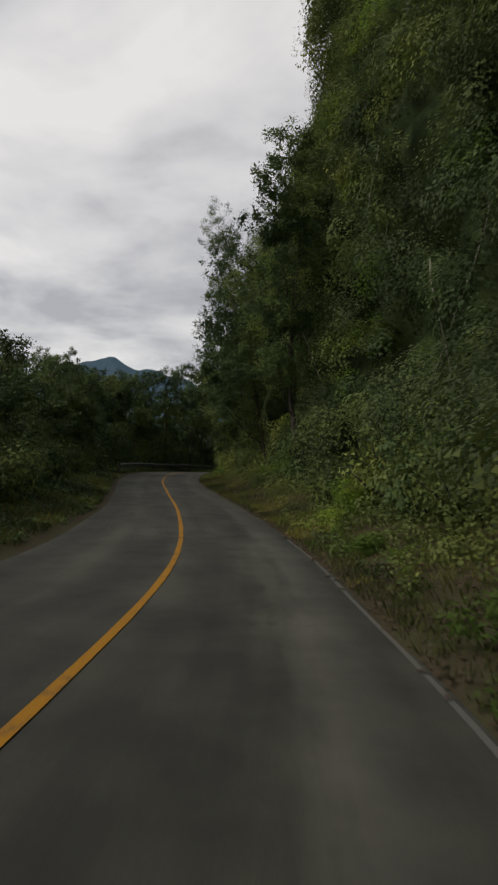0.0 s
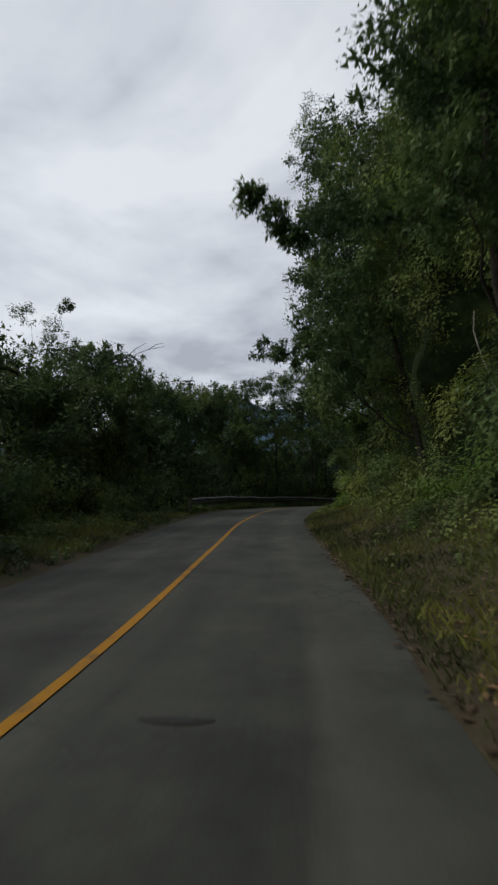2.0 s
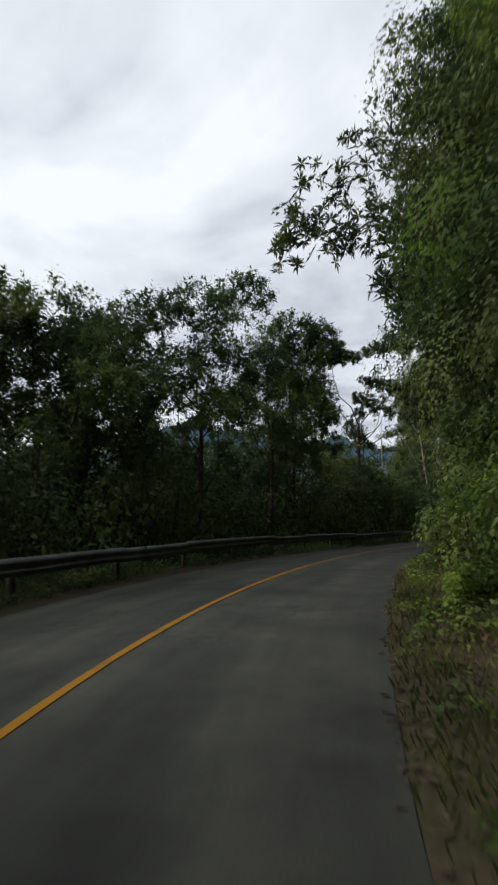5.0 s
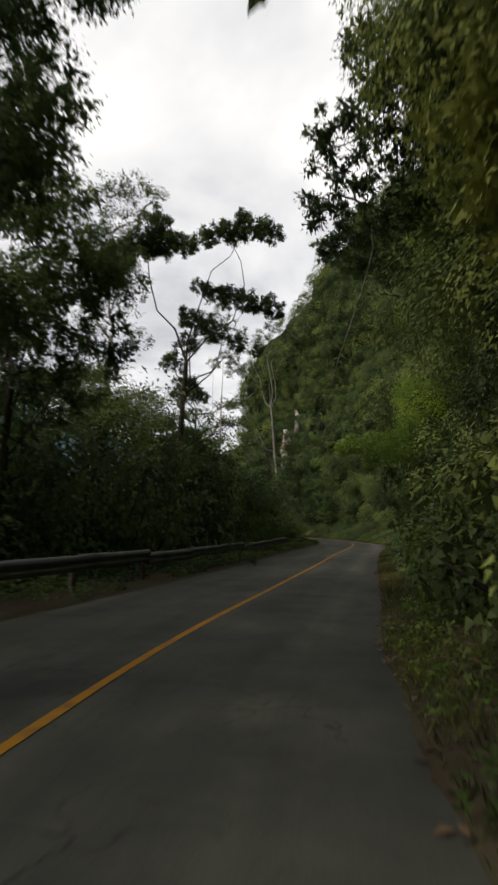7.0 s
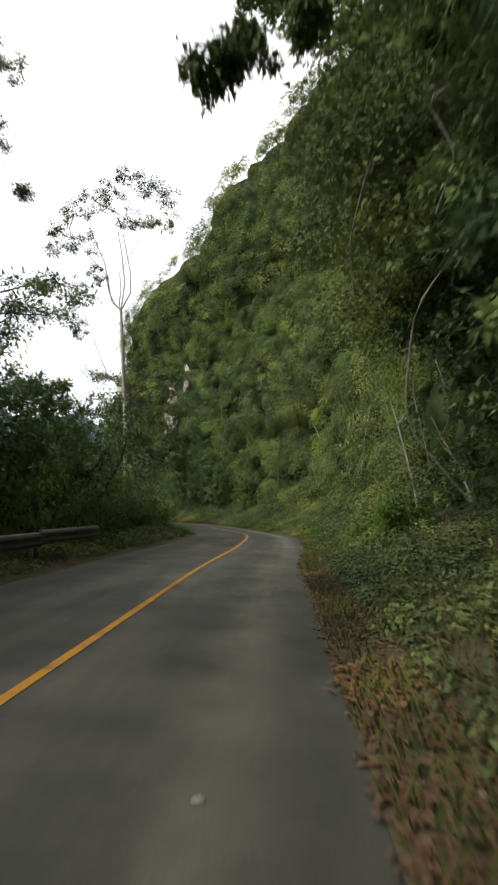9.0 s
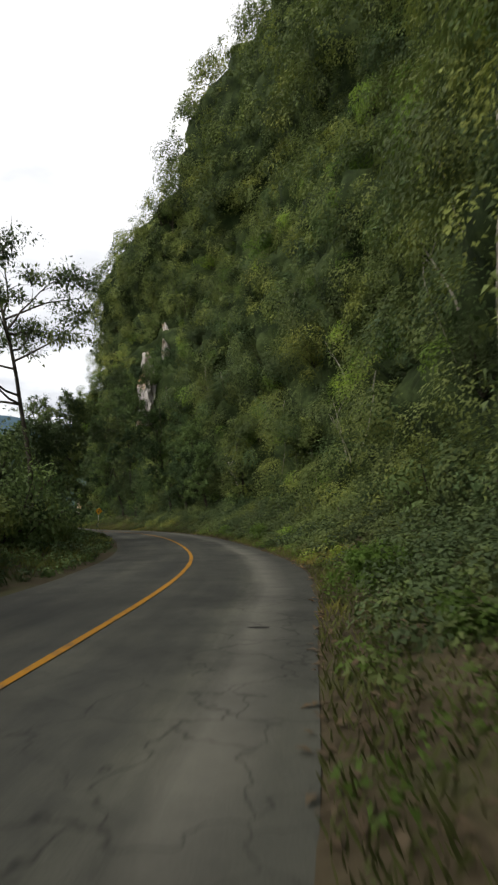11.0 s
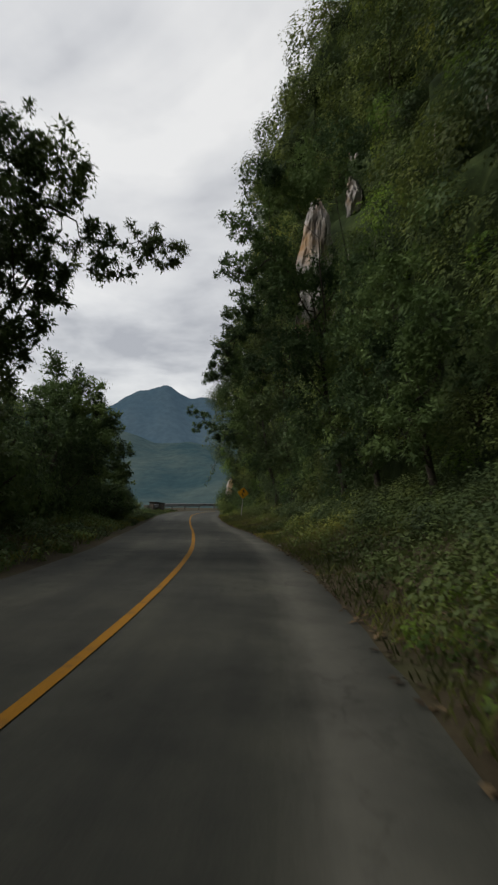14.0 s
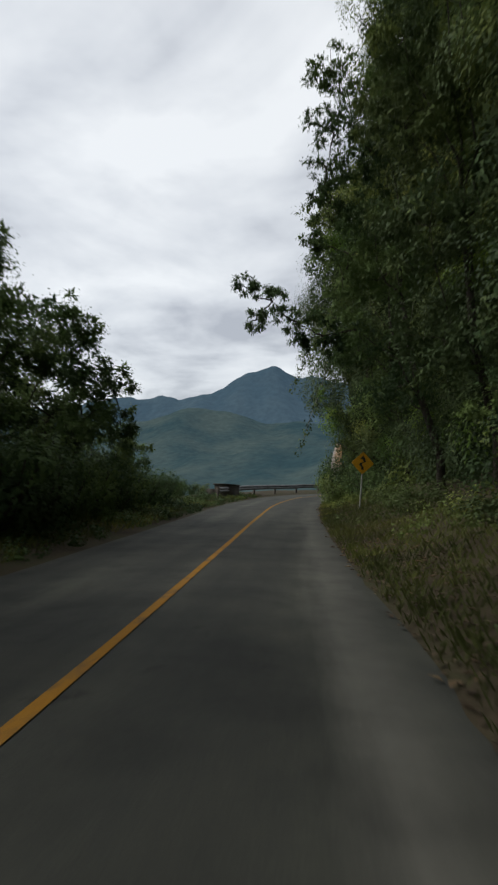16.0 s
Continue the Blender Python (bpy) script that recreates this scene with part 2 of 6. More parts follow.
def rock_material():
    m, t, b = material("limestone_cliff")
    xyz = object_xyz(t)
    big, fine = noise_node(t, 0.35, 5, 0.6, xyz), noise_node(t, 3.2, 6, 0.65, xyz)
    stretch = t.nodes.new("ShaderNodeMapping")
    stretch.inputs["Scale"].default_value = (1.1, 1.1, 0.14)
    t.links.new(xyz, stretch.inputs["Vector"])
    streak = noise_node(t, 1.0, 4, 0.6, stretch.outputs[0])
    base = ramp_node(t, fine.outputs[0], [(0.3, (0.28, 0.25, 0.23)), (0.7, (0.52, 0.48, 0.45))]).outputs[0]
    ochre = ramp_node(t, big.outputs[0], [(0.52, (0, 0, 0)), (0.68, (1, 1, 1))]).outputs[0]
    base = mix_node(t, ochre, base, (0.34, 0.19, 0.07))
    dark = ramp_node(t, streak.outputs[0], [(0.36, (0.26, 0.24, 0.20)), (0.50, (1, 1, 1))]).outputs[0]
    t.links.new(mix_node(t, 1.0, base, dark, "MULTIPLY"), b.inputs["Base Color"])
    b.inputs["Roughness"].default_value = 0.9
    bump_node(t, b, fine.outputs[0], 0.9, 0.12)
    return m


def asphalt_material():
    m, t, b = material("worn_asphalt")
    xyz = object_xyz(t)
    wide, mid_, grit = noise_node(t, 0.12, 4, 0.6, xyz), noise_node(t, 0.9, 5, 0.62, xyz), noise_node(t, 85.0, 3, 0.7, xyz)
    base = ramp_node(t, wide.outputs[0], [(0.32, (0.0325, 0.0343, 0.0285)), (0.68, (0.061, 0.0634, 0.0530))]).outputs[0]
    patch = ramp_node(t, mid_.outputs[0], [(0.30, (0.62, 0.62, 0.63)), (0.50, (1.0, 1.0, 1.0)), (0.74, (1.34, 1.31, 1.25))]).outputs[0]
    base = mix_node(t, 1.0, base, patch, "MULTIPLY")
    stone = ramp_node(t, grit.outputs[0], [(0.35, (0.80, 0.80, 0.80)), (0.75, (1.35, 1.33, 1.28))]).outputs[0]
    base = mix_node(t, 1.0, base, stone, "MULTIPLY")
    # long stains and sealed patches that run with the road
    along = t.nodes.new("ShaderNodeUVMap")
    along.uv_map = "across"
    scaled = t.nodes.new("ShaderNodeVectorMath")
    scaled.operation = "MULTIPLY"
    scaled.inputs[1].default_value = (1.6, 0.16, 1.0)
    t.links.new(along.outputs[0], scaled.inputs[0])
    streak = noise_node(t, 1.0, 5, 0.6, scaled.outputs[0])
    base = mix_node(t, 1.0, base, ramp_node(t, streak.outputs[0], [(0.32, (0.72, 0.72, 0.73)), (0.68, (1.25, 1.23, 1.18))]).outputs[0], "MULTIPLY")
    pits = noise_node(t, 0.7, 6, 0.7, xyz)
    base = mix_node(t, 1.0, base, ramp_node(t, pits.outputs[0], [(0.66, (1, 1, 1)), (0.70, (0.55, 0.55, 0.55))]).outputs[0], "MULTIPLY")
    # wheel tracks polished a little paler; uv x runs across the road in metres
    uv = t.nodes.new("ShaderNodeUVMap")
    uv.uv_map = "across"
    sep = t.nodes.new("ShaderNodeSeparateXYZ")
    t.links.new(uv.outputs[0], sep.inputs[0])
    wave = t.nodes.new("ShaderNodeMath")
    wave.operation = "MULTIPLY"
    wave.inputs[1].default_value = 4.2
    t.links.new(sep.outputs["X"], wave.inputs[0])
    wob = t.nodes.new("ShaderNodeMath")
    wob.operation = "MULTIPLY_ADD"
    wob.inputs[1].default_value = 2.2
    t.links.new(mid_.outputs[0], wob.inputs[0])
    t.links.new(wave.outputs[0], wob.inputs[2])
    sine = t.nodes.new("ShaderNodeMath")
    sine.operation = "SINE"
    t.links.new(wob.outputs[0], sine.inputs[0])
    track = ramp_node(t, sine.outputs[0], [(0.0, (0.93, 0.93, 0.93)), (1.0, (1.16, 1.15, 1.12))]).outputs[0]
    base = mix_node(t, 1.0, base, track, "MULTIPLY")
    # dust swept into a pale band near the outer edge of the near lane
    shift = t.nodes.new("ShaderNodeMath")
    shift.operation = "MULTIPLY_ADD"
    shift.inputs[1].default_value = 0.7
    t.links.new(streak.outputs[0], shift.inputs[0])
    t.links.new(sep.outputs["X"], shift.inputs[2])
    unit_x = t.nodes.new("ShaderNodeMath")
    unit_x.operation = "MULTIPLY"
    unit_x.inputs[1].default_value = 0.25
    t.links.new(shift.outputs[0], unit_x.inputs[0])
    band = ramp_node(t, unit_x.outputs[0], [(0.46, (0, 0, 0)), (0.54, (0.95, 0.95, 0.95)), (0.58, (0.75, 0.75, 0.75)), (0.67, (0.08, 0.08, 0.08))]).outputs[0]
    em = t.nodes.new("ShaderNodeMath")
    em.operation = "MULTIPLY"
    t.links.new(band, em.inputs[0])
    t.links.new(mid_.outputs[0], em.inputs[1])
    # the dust lies only along some stretches of the road
    run = t.nodes.new("ShaderNodeMath")
    run.operation = "MULTIPLY"
    run.inputs[1].default_value = 0.005
    t.links.new(sep.outputs["Y"], run.inputs[0])
    stretch = ramp_node(t, run.outputs[0], [(0.0, (0.6, 0.6, 0.6)), (0.07, (0.6, 0.6, 0.6)), (0.13, (0.08, 0.08, 0.08)), (0.50, (0.10, 0.10, 0.10)), (0.57, (0.95, 0.95, 0.95)), (0.82, (0.9, 0.9, 0.9)), (0.95, (0.4, 0.4, 0.4))]).outputs[0]
    dust = t.nodes.new("ShaderNodeMath")
    dust.operation = "MULTIPLY"
    t.links.new(em.outputs[0], dust.inputs[0])
    t.links.new(stretch, dust.inputs[1])
    base = mix_node(t, dust.outputs[0], base, (0.185, 0.175, 0.148))
    # fine cracks, denser in some stretches
    warp = t.nodes.new("ShaderNodeVectorMath")
    warp.operation = "ADD"
    jig = noise_node(t, 1.4, 3, 0.6, xyz)
    t.links.new(xyz, warp.inputs[0])
    t.links.new(jig.outputs[1], warp.inputs[1])
    cells = t.nodes.new("ShaderNodeTexVoronoi")
    cells.feature = "DISTANCE_TO_EDGE"
    cells.inputs["Scale"].default_value = 1.1
    t.links.new(warp.outputs[0], cells.inputs["Vector"])
    crack = ramp_node(t, cells.outputs[0], [(0.0, (0.45, 0.45, 0.45)), (0.022, (1, 1, 1))]).outputs[0]
    where = ramp_node(t, wide.outputs[0], [(0.50, (0, 0, 0)), (0.62, (1, 1, 1))]).outputs[0]
    base = mix_node(t, 1.0, base, mix_node(t, where, (1.0, 1.0, 1.0), crack), "MULTIPLY")
    t.links.new(base, b.inputs["Base Color"])
    b.inputs["Roughness"].default_value = 0.85
    b.inputs["Specular IOR Level"].default_value = 0.25
    bump_node(t, b, grit.outputs[0], 0.35, 0.006)
    return m


def paint_material(name, colour, wear):
    m, t, b = material(name)
    xyz = object_xyz(t)
    worn, grit = noise_node(t, 2.6, 6, 0.7, xyz), noise_node(t, 60.0, 3, 0.7, xyz)
    mask = ramp_node(t, worn.outputs[0], [(wear - 0.10, (1, 1, 1)), (wear + 0.12, (0, 0, 0))]).outputs[0]
    tone = ramp_node(t, grit.outputs[0], [(0.3, (0.7, 0.7, 0.7)), (0.7, (1.12, 1.12, 1.12))]).outputs[0]
    base = mix_node(t, mask, (0.075, 0.068, 0.055), colour)
    t.links.new(mix_node(t, 1.0, base, tone, "MULTIPLY"), b.inputs["Base Color"])
    b.inputs["Roughness"].default_value = 0.8
    b.inputs["Specular IOR Level"].default_value = 0.15
    return m


# Distance haze is put into the slope: bluish base tints and a faint emission.
def mountain_material(name, low, high, haze_glow, scale):
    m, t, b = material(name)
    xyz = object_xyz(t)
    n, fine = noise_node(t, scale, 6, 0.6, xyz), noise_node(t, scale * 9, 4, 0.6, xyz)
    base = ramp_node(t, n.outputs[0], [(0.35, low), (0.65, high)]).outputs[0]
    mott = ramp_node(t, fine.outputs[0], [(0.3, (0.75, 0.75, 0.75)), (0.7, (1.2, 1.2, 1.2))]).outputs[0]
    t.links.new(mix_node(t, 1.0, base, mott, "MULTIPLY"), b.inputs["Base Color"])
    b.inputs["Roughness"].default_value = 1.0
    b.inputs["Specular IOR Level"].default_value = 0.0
    b.inputs["Emission Color"].default_value = (*haze_glow, 1)
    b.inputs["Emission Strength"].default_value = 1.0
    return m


ROCK, ASPHALT = rock_material(), asphalt_material()
YELLOW, WHITE = paint_material("yellow_line_paint", (0.37, 0.175, 0.014), 0.62), paint_material("white_line_paint", (0.125, 0.12, 0.108), 0.8)
# far and near slopes both carry painted haze, the far one bluer
FAR_BLUE = mountain_material("hazed_far_slope", (0.030, 0.050, 0.060), (0.050, 0.070, 0.075), (0.020, 0.034, 0.052), 0.004)
NEAR_HILL = mountain_material("hazed_hill_slope", (0.020, 0.038, 0.036), (0.055, 0.070, 0.055), (0.012, 0.022, 0.032), 0.012)


# ---------------------------------------------------------------- the road's line
rng = np.random.default_rng(7)
A_STEP = 0.5
knots = np.array(AXIS, float)
_n = len(knots)
A_GRID = np.arange(AXIS_START, AXIS_START + 10 * (_n - 1) + 1e-6, A_STEP)


def _curve(a):
    """Catmull-Rom through the knots."""
    u = np.clip((np.asarray(a, float) - AXIS_START) / 10, 0, _n - 1 - 1e-9)
    i = np.floor(u).astype(int)
    f = (u - i)[..., None]
    p = [knots[np.clip(i + k, 0, _n - 1)] for k in (-1, 0, 1, 2)]
    return 0.5 * (2 * p[1] + (p[2] - p[0]) * f + (2 * p[0] - 5 * p[1] + 4 * p[2] - p[3]) * f**2 + (3 * p[1] - p[0] - 3 * p[2] + p[3]) * f**3)


C_GRID = _curve(A_GRID)
T_GRID = np.gradient(C_GRID[:, :2], A_GRID, axis=0)
T_GRID /= np.hypot(T_GRID[:, 0], T_GRID[:, 1])[:, None]


def place(a, l, h=0.0):
    """World points from metres along the road, metres to the right of its centre line and metres above it."""
    a, l, h = np.broadcast_arrays(np.asarray(a, float), np.asarray(l, float), np.asarray(h, float))
    x, y, z = (np.interp(a, A_GRID, C_GRID[:, k]) for k in range(3))
    tx, ty = np.interp(a, A_GRID, T_GRID[:, 0]), np.interp(a, A_GRID, T_GRID[:, 1])
    return np.stack([x + ty * l, y - tx * l, z + h], -1)


def place_hill(a, l, h=0.0):
    """The same for the hillside, whose line runs straight on where the road bends round its end."""
    a, l, h = np.broadcast_arrays(np.asarray(a, float), np.asarray(l, float), np.asarray(h, float))
    k = int((188 - AXIS_START) / A_STEP)
    beyond = np.maximum(a - 188, 0)
    p = place(np.minimum(a, 188), l, h)
    p[..., 0] += T_GRID[k, 0] * beyond
    p[..., 1] += T_GRID[k, 1] * beyond
    return p


def right_of(a):
    """The way across the road to its right."""
    return np.stack([np.interp(a, A_GRID, T_GRID[:, 1]), -np.interp(a, A_GRID, T_GRID[:, 0]), 0 * np.asarray(a, float)], -1)


def heading(a):
    """Degrees by which the road points to the left of +y."""
    tx, ty = np.interp(a, A_GRID, T_GRID[:, 0]), np.interp(a, A_GRID, T_GRID[:, 1])
    return math.degrees(math.atan2(-tx, ty))


def wobble(x, y, seed=0.0):
    """A smooth wandering value in -1..1 for arrays."""
    return (np.sin(x * 1.0 + 1.7 * np.sin(y * 0.83 + seed) + seed * 3.1) + np.sin(y * 1.27 + 1.3 * np.sin(x * 0.61 - seed) + seed * 1.9)
            + 0.6 * np.sin(2.3 * x + 1.1 * y + seed * 5.3)) / 2.6


# ---------------------------------------------------------------- mesh helpers
def mesh_from(name, verts, faces, mat, smooth=False):
    me = bpy.data.meshes.new(name)
    me.from_pydata([tuple(v) for v in verts], [], [tuple(f) for f in faces])
    me.update()
    if mat is not None:
        me.materials.append(mat)
    if smooth:
        me.polygons.foreach_set("use_smooth", np.ones(len(me.polygons), bool))
    return me


def grid_mesh(name, points, mat, smooth=True):
    """A sheet from an array of points, rows by columns."""
    r, c = points.shape[:2]
    i = np.arange(r * c).reshape(r, c)
    f = np.stack([i[:-1, :-1], i[1:, :-1], i[1:, 1:], i[:-1, 1:]], -1).reshape(-1, 4)
    me = quads(name, points.reshape(-1, 3), f, mat)
    if smooth:
        me.polygons.foreach_set("use_smooth", np.ones(len(me.polygons), bool))
    return me


def quads(name, verts, faces, mat):
    me = bpy.data.meshes.new(name)
    me.vertices.add(len(verts))
    me.vertices.foreach_set("co", np.ascontiguousarray(verts, np.float32).ravel())
    me.loops.add(faces.size)
    me.loops.foreach_set("vertex_index", np.ascontiguousarray(faces, np.int32).ravel())
    me.polygons.add(len(faces))
    me.polygons.foreach_set("loop_start", np.arange(0, faces.size, faces.shape[1], dtype=np.int32))
    me.update(calc_edges=True)
    me.materials.append(mat)
    return me


def unit(v):
    return v / np.maximum(np.linalg.norm(v, axis=-1, keepdims=True), 1e-9)


def leaf_arrays(at, way, face, length, width):
    """Folded, pointed leaves: where they start, the way they point, the side they show, their length and width."""
    way = unit(way)
    side = unit(np.cross(way, face))
    up = np.cross(side, way)
    l, w = length[:, None], width[:, None]
    v = np.stack([at, at + way * l * 0.45 + side * w * 0.5 + up * w * 0.16, at + way * l - up * l * 0.10, at + way * l * 0.45 - side * w * 0.5 + up * w * 0.16], 1)
    return v.reshape(-1, 3)


def small_leaves(at, way, face, length, width):
    """Small pointed leaves, one triangle each."""
    way = unit(way)
    side = unit(np.cross(way, face)) * width[:, None] * 0.5
    v = np.stack([at - side + way * length[:, None] * 0.12, at + side, at + way * length[:, None]], 1)
    return v.reshape(-1, 3)


def leaf_mesh(name, verts, mat, corners=3):
    return quads(name, verts, np.arange(len(verts)).reshape(-1, corners), mat)


def lie(way, face, k):
    """Turns the way of each leaf towards the plane that faces along face."""
    return unit(way - k * (way * face).sum(-1, keepdims=True) * face)


def clump_leaves(gen, centres, radii, count, size, out=None, droop=0.35, flat=0.8):
    """Leaves over the shells of many rounded clumps; out: the side of each clump that faces the open."""
    n = len(centres)
    per = np.maximum((count * (radii / radii.mean()) ** 1.6).astype(int), 8)
    own = np.repeat(np.arange(n), per)
    d = unit(gen.normal(size=(len(own), 3)))
    if out is not None:
        o = out[own]
        back = (d * o).sum(-1) < -0.15
        d[back] -= 2 * (d[back] * o[back]).sum(-1, keepdims=True) * o[back]
        d = unit(d + 0.25 * o + np.array([0, 0, 0.18]))
    r = radii[own] * (1.08 - 0.42 * gen.uniform(0, 1, len(own)) ** 2.2)
    # lobes, so that the outline is uneven
    r *= 1 + 0.26 * wobble(d[:, 0] * 4 + own * 1.3, d[:, 1] * 4 + d[:, 2] * 3, 0.7)
    at = centres[own] + d * r[:, None] * np.array([1, 1, flat])
    face = unit(d + np.array([0, 0, 0.5]) + gen.normal(scale=0.10 if out is not None else 0.18, size=d.shape))
    way = lie(unit(0.45 * d + gen.normal(scale=0.7, size=d.shape) + np.array([0, 0, -droop])), face, 0.85)
    s = size * gen.uniform(0.6, 1.4, len(own))
    return small_leaves(at, way, face, s, s * gen.uniform(0.50, 0.80, len(own)))


def tuft_leaves(gen, centres, radii, count, size, droop=0.5, flat=0.8, inner=0):
    """Leaves filling many small tufts, thickest in the middle of each."""
    own = np.repeat(np.arange(len(centres)), count)
    d = unit(gen.normal(size=(len(own), 3)))
    r = radii[own] * gen.uniform(0, 1, len(own)) ** 0.55
    at = centres[own] + d * r[:, None] * np.array([1, 1, flat])
    face = unit(0.8 * d + np.array([0, 0, 0.8]) + gen.normal(scale=0.25, size=d.shape))
    way = lie(unit(0.8 * d + gen.normal(scale=0.5, size=d.shape) + np.array([0, 0, -droop])), face, 0.5)
    s = size * gen.uniform(0.65, 1.35, len(own))
    fine = small_leaves(at, way, face, s, s * gen.uniform(0.40, 0.62, len(own)))
    if not inner:
        return fine
    # sprays that fill the middle of each tuft
    own = np.repeat(np.arange(len(centres)), inner)
    d = unit(gen.normal(size=(len(own), 3)))
    s = np.minimum(radii[own] * gen.uniform(0.45, 0.80, len(own)), 2.1 * size)
    at = centres[own] + d * (radii[own] * 0.62 * gen.uniform(0, 1, len(own)) ** 0.5)[:, None]
    face = unit(0.7 * d + gen.normal(scale=0.4, size=d.shape) + np.array([0, 0, 0.5]))
    return np.concatenate([fine, small_leaves(at - d * s[:, None] * 0.3, unit(d + gen.normal(scale=0.6, size=d.shape)), face, s, s * 0.62)])


def tube(points, radii, sides=7):
    """A tapered tube along points: vertices and quads."""
    points, radii = np.asarray(points, float), np.asarray(radii, float)
    t = unit(np.gradient(points, axis=0))
    ref = np.where(np.abs(t[:, 2:3]) > 0.9, np.array([[1.0, 0, 0]]), np.array([[0, 0, 1.0]]))
    u = unit(np.cross(t, ref))
    v = np.cross(t, u)
    k = np.linspace(0, 2 * np.pi, sides, endpoint=False)
    ring = points[:, None] + radii[:, None, None] * (np.cos(k)[None, :, None] * u[:, None] + np.sin(k)[None, :, None] * v[:, None])
    i = np.arange(len(points) * sides).reshape(len(points), sides)
    j = np.roll(i, -1, 1)
    return ring.reshape(-1, 3), np.stack([i[:-1], j[:-1], j[1:], i[1:]], -1).reshape(-1, 4)


def joined(pieces):
    vs, fs, k = [], [], 0
    for v, f in pieces:
        vs.append(v)
        fs.append(f + k)
        k += len(v)
    return np.concatenate(vs), np.concatenate(fs)


def part(name, me, parent, label=""):
    ob = new(name, me)
    ob.parent = parent
    if label:
        ob["label"] = label
    return ob


def box_piece(x0, x1, y0, y1, z0, z1):
    v = np.array([(x, y, z) for z in (z0, z1) for x, y in ((x0, y0), (x1, y0), (x1, y1), (x0, y1))], float)
    f = np.array([(0, 3, 2, 1), (4, 5, 6, 7), (0, 1, 5, 4), (1, 2, 6, 5), (2, 3, 7, 6), (3, 0, 4, 7)])
    return v, f


# ---------------------------------------------------------------- ground, road, hillside
A_RAIL0, A_RAIL1 = 46.3, 103.5          # the guardrail beside the drop


EDGE_AT = [-10, 0, 8, 16, 24, 32, 40, 48, 56, 64, 72, 80, 88, 96, 104, 112, 120, 128, 136, 144, 152, 160, 170, 180, 190]


EDGE_AT = [-10, 0, 8, 16, 24, 32, 40, 48, 56, 64, 72, 80, 88, 96, 104, 112, 120, 128, 136, 144, 152, 160, 170, 180, 190]


def right_edge(a):
    return np.interp(a, EDGE_AT, [2.84, 2.78, 2.60, 2.52, 2.45, 2.36, 2.32, 2.64, 2.84, 2.70, 2.52, 2.50, 2.45, 2.43, 2.35, 2.56, 2.79, 2.64, 2.51, 2.36, 2.29, 2.38, 2.27, 2.15, 2.23]) + 0.06 * wobble(a * 0.35, a * 0.13, 2.0)


def left_edge(a):
    return np.interp(a, EDGE_AT, [-3.15, -3.17, -3.15, -2.92, -2.65, -2.68, -3.02, -3.27, -3.34, -3.31, -3.19, -3.14, -3.16, -3.27, -3.29, -3.15, -2.98, -3.00, -2.86, -2.57, -2.62, -2.83, -2.82, -2.76, -2.73]) + 0.06 * wobble(a * 0.31, a * 0.17, 5.0)


def road_height(l):
    return -0.018 * np.abs(l)


a_road = np.arange(-40, 258, 1.0)
cols = np.linspace(0, 1, 15)
l_road = left_edge(a_road)[:, None] * (1 - cols) + right_edge(a_road)[:, None] * cols
road_pts = place(a_road[:, None] + 0 * l_road, l_road, road_height(l_road))
road_me = grid_mesh("road", road_pts, ASPHALT)
uv = road_me.uv_layers.new(name="across")
vi = np.empty(len(road_me.loops), np.int32)
road_me.loops.foreach_get("vertex_index", vi)
uv.data.foreach_set("uv", np.stack([l_road.ravel()[vi], np.repeat(a_road, 15)[vi]], -1).astype(np.float32).ravel())
road = tagged(new("road", road_me), "worn grey asphalt of a narrow two-lane mountain road", "road", kind="structure")


def stripe(name, a0, a1, l0, width, mat, label, lift=0.006, edge=None):
    a = np.arange(a0, a1, 0.8)
    mid = (edge(a) + l0) if edge is not None else l0 + 0 * a
    half = width / 2 * (1 + 0.12 * wobble(a * 1.9, a * 0.7, 3.0))
    l = np.stack([mid - half, mid + half], 1)
    ob = new(name, grid_mesh(name, place(a[:, None] + 0 * l, l, road_height(l) + lift), mat))
    return tagged(ob, label, "road marking", kind="structure")


stripe("centre_line", -38, 250, 0.0, 0.10, YELLOW, "worn continuous yellow centre line painted on asphalt")
stripe("edge_line", -10, 14.5, -0.07, 0.055, WHITE, "faded white edge line beside the verge", edge=right_edge)


def bank_left(a, l):
    """Height of the ground on the valley side; l is negative."""
    d = left_edge(a) - l                            # metres out from the edge of the asphalt
    rail = np.clip((a - 38) / 6, 0, 1) * np.clip((112 - a) / 8, 0, 1)
    far = np.clip((a - 160) / 25, 0, 1)
    bank = 0.10 * np.clip(d / 0.5, 0, 1) + 0.42 * np.clip((d - 0.6) / 2.2, 0, 1) + 0.10 * wobble(a * 0.5, l * 0.8, 1.0) * np.clip(d - 0.3, 0, 1)
    bank = bank * (1 - 0.6 * far) - np.clip(d - 7, 0, 200) * 0.42
    drop = 0.05 * np.clip(d / 0.5, 0, 1) - np.clip(d - 1.9, 0, 200) * 0.30
    h = bank * (1 - rail) + drop * rail
    h = h - far * np.clip(d - 4.0, 0, 200) * 0.12
    return np.maximum(h, -26.0) - 0.055


def top_height(a):
    return np.interp(a, [-40, 20, 45, 60, 75, 95, 120, 150, 172, 190, 205, 230, 260], [48, 46, 44, 44, 46, 48, 52, 51, 45, 37, 30, 26, 24])


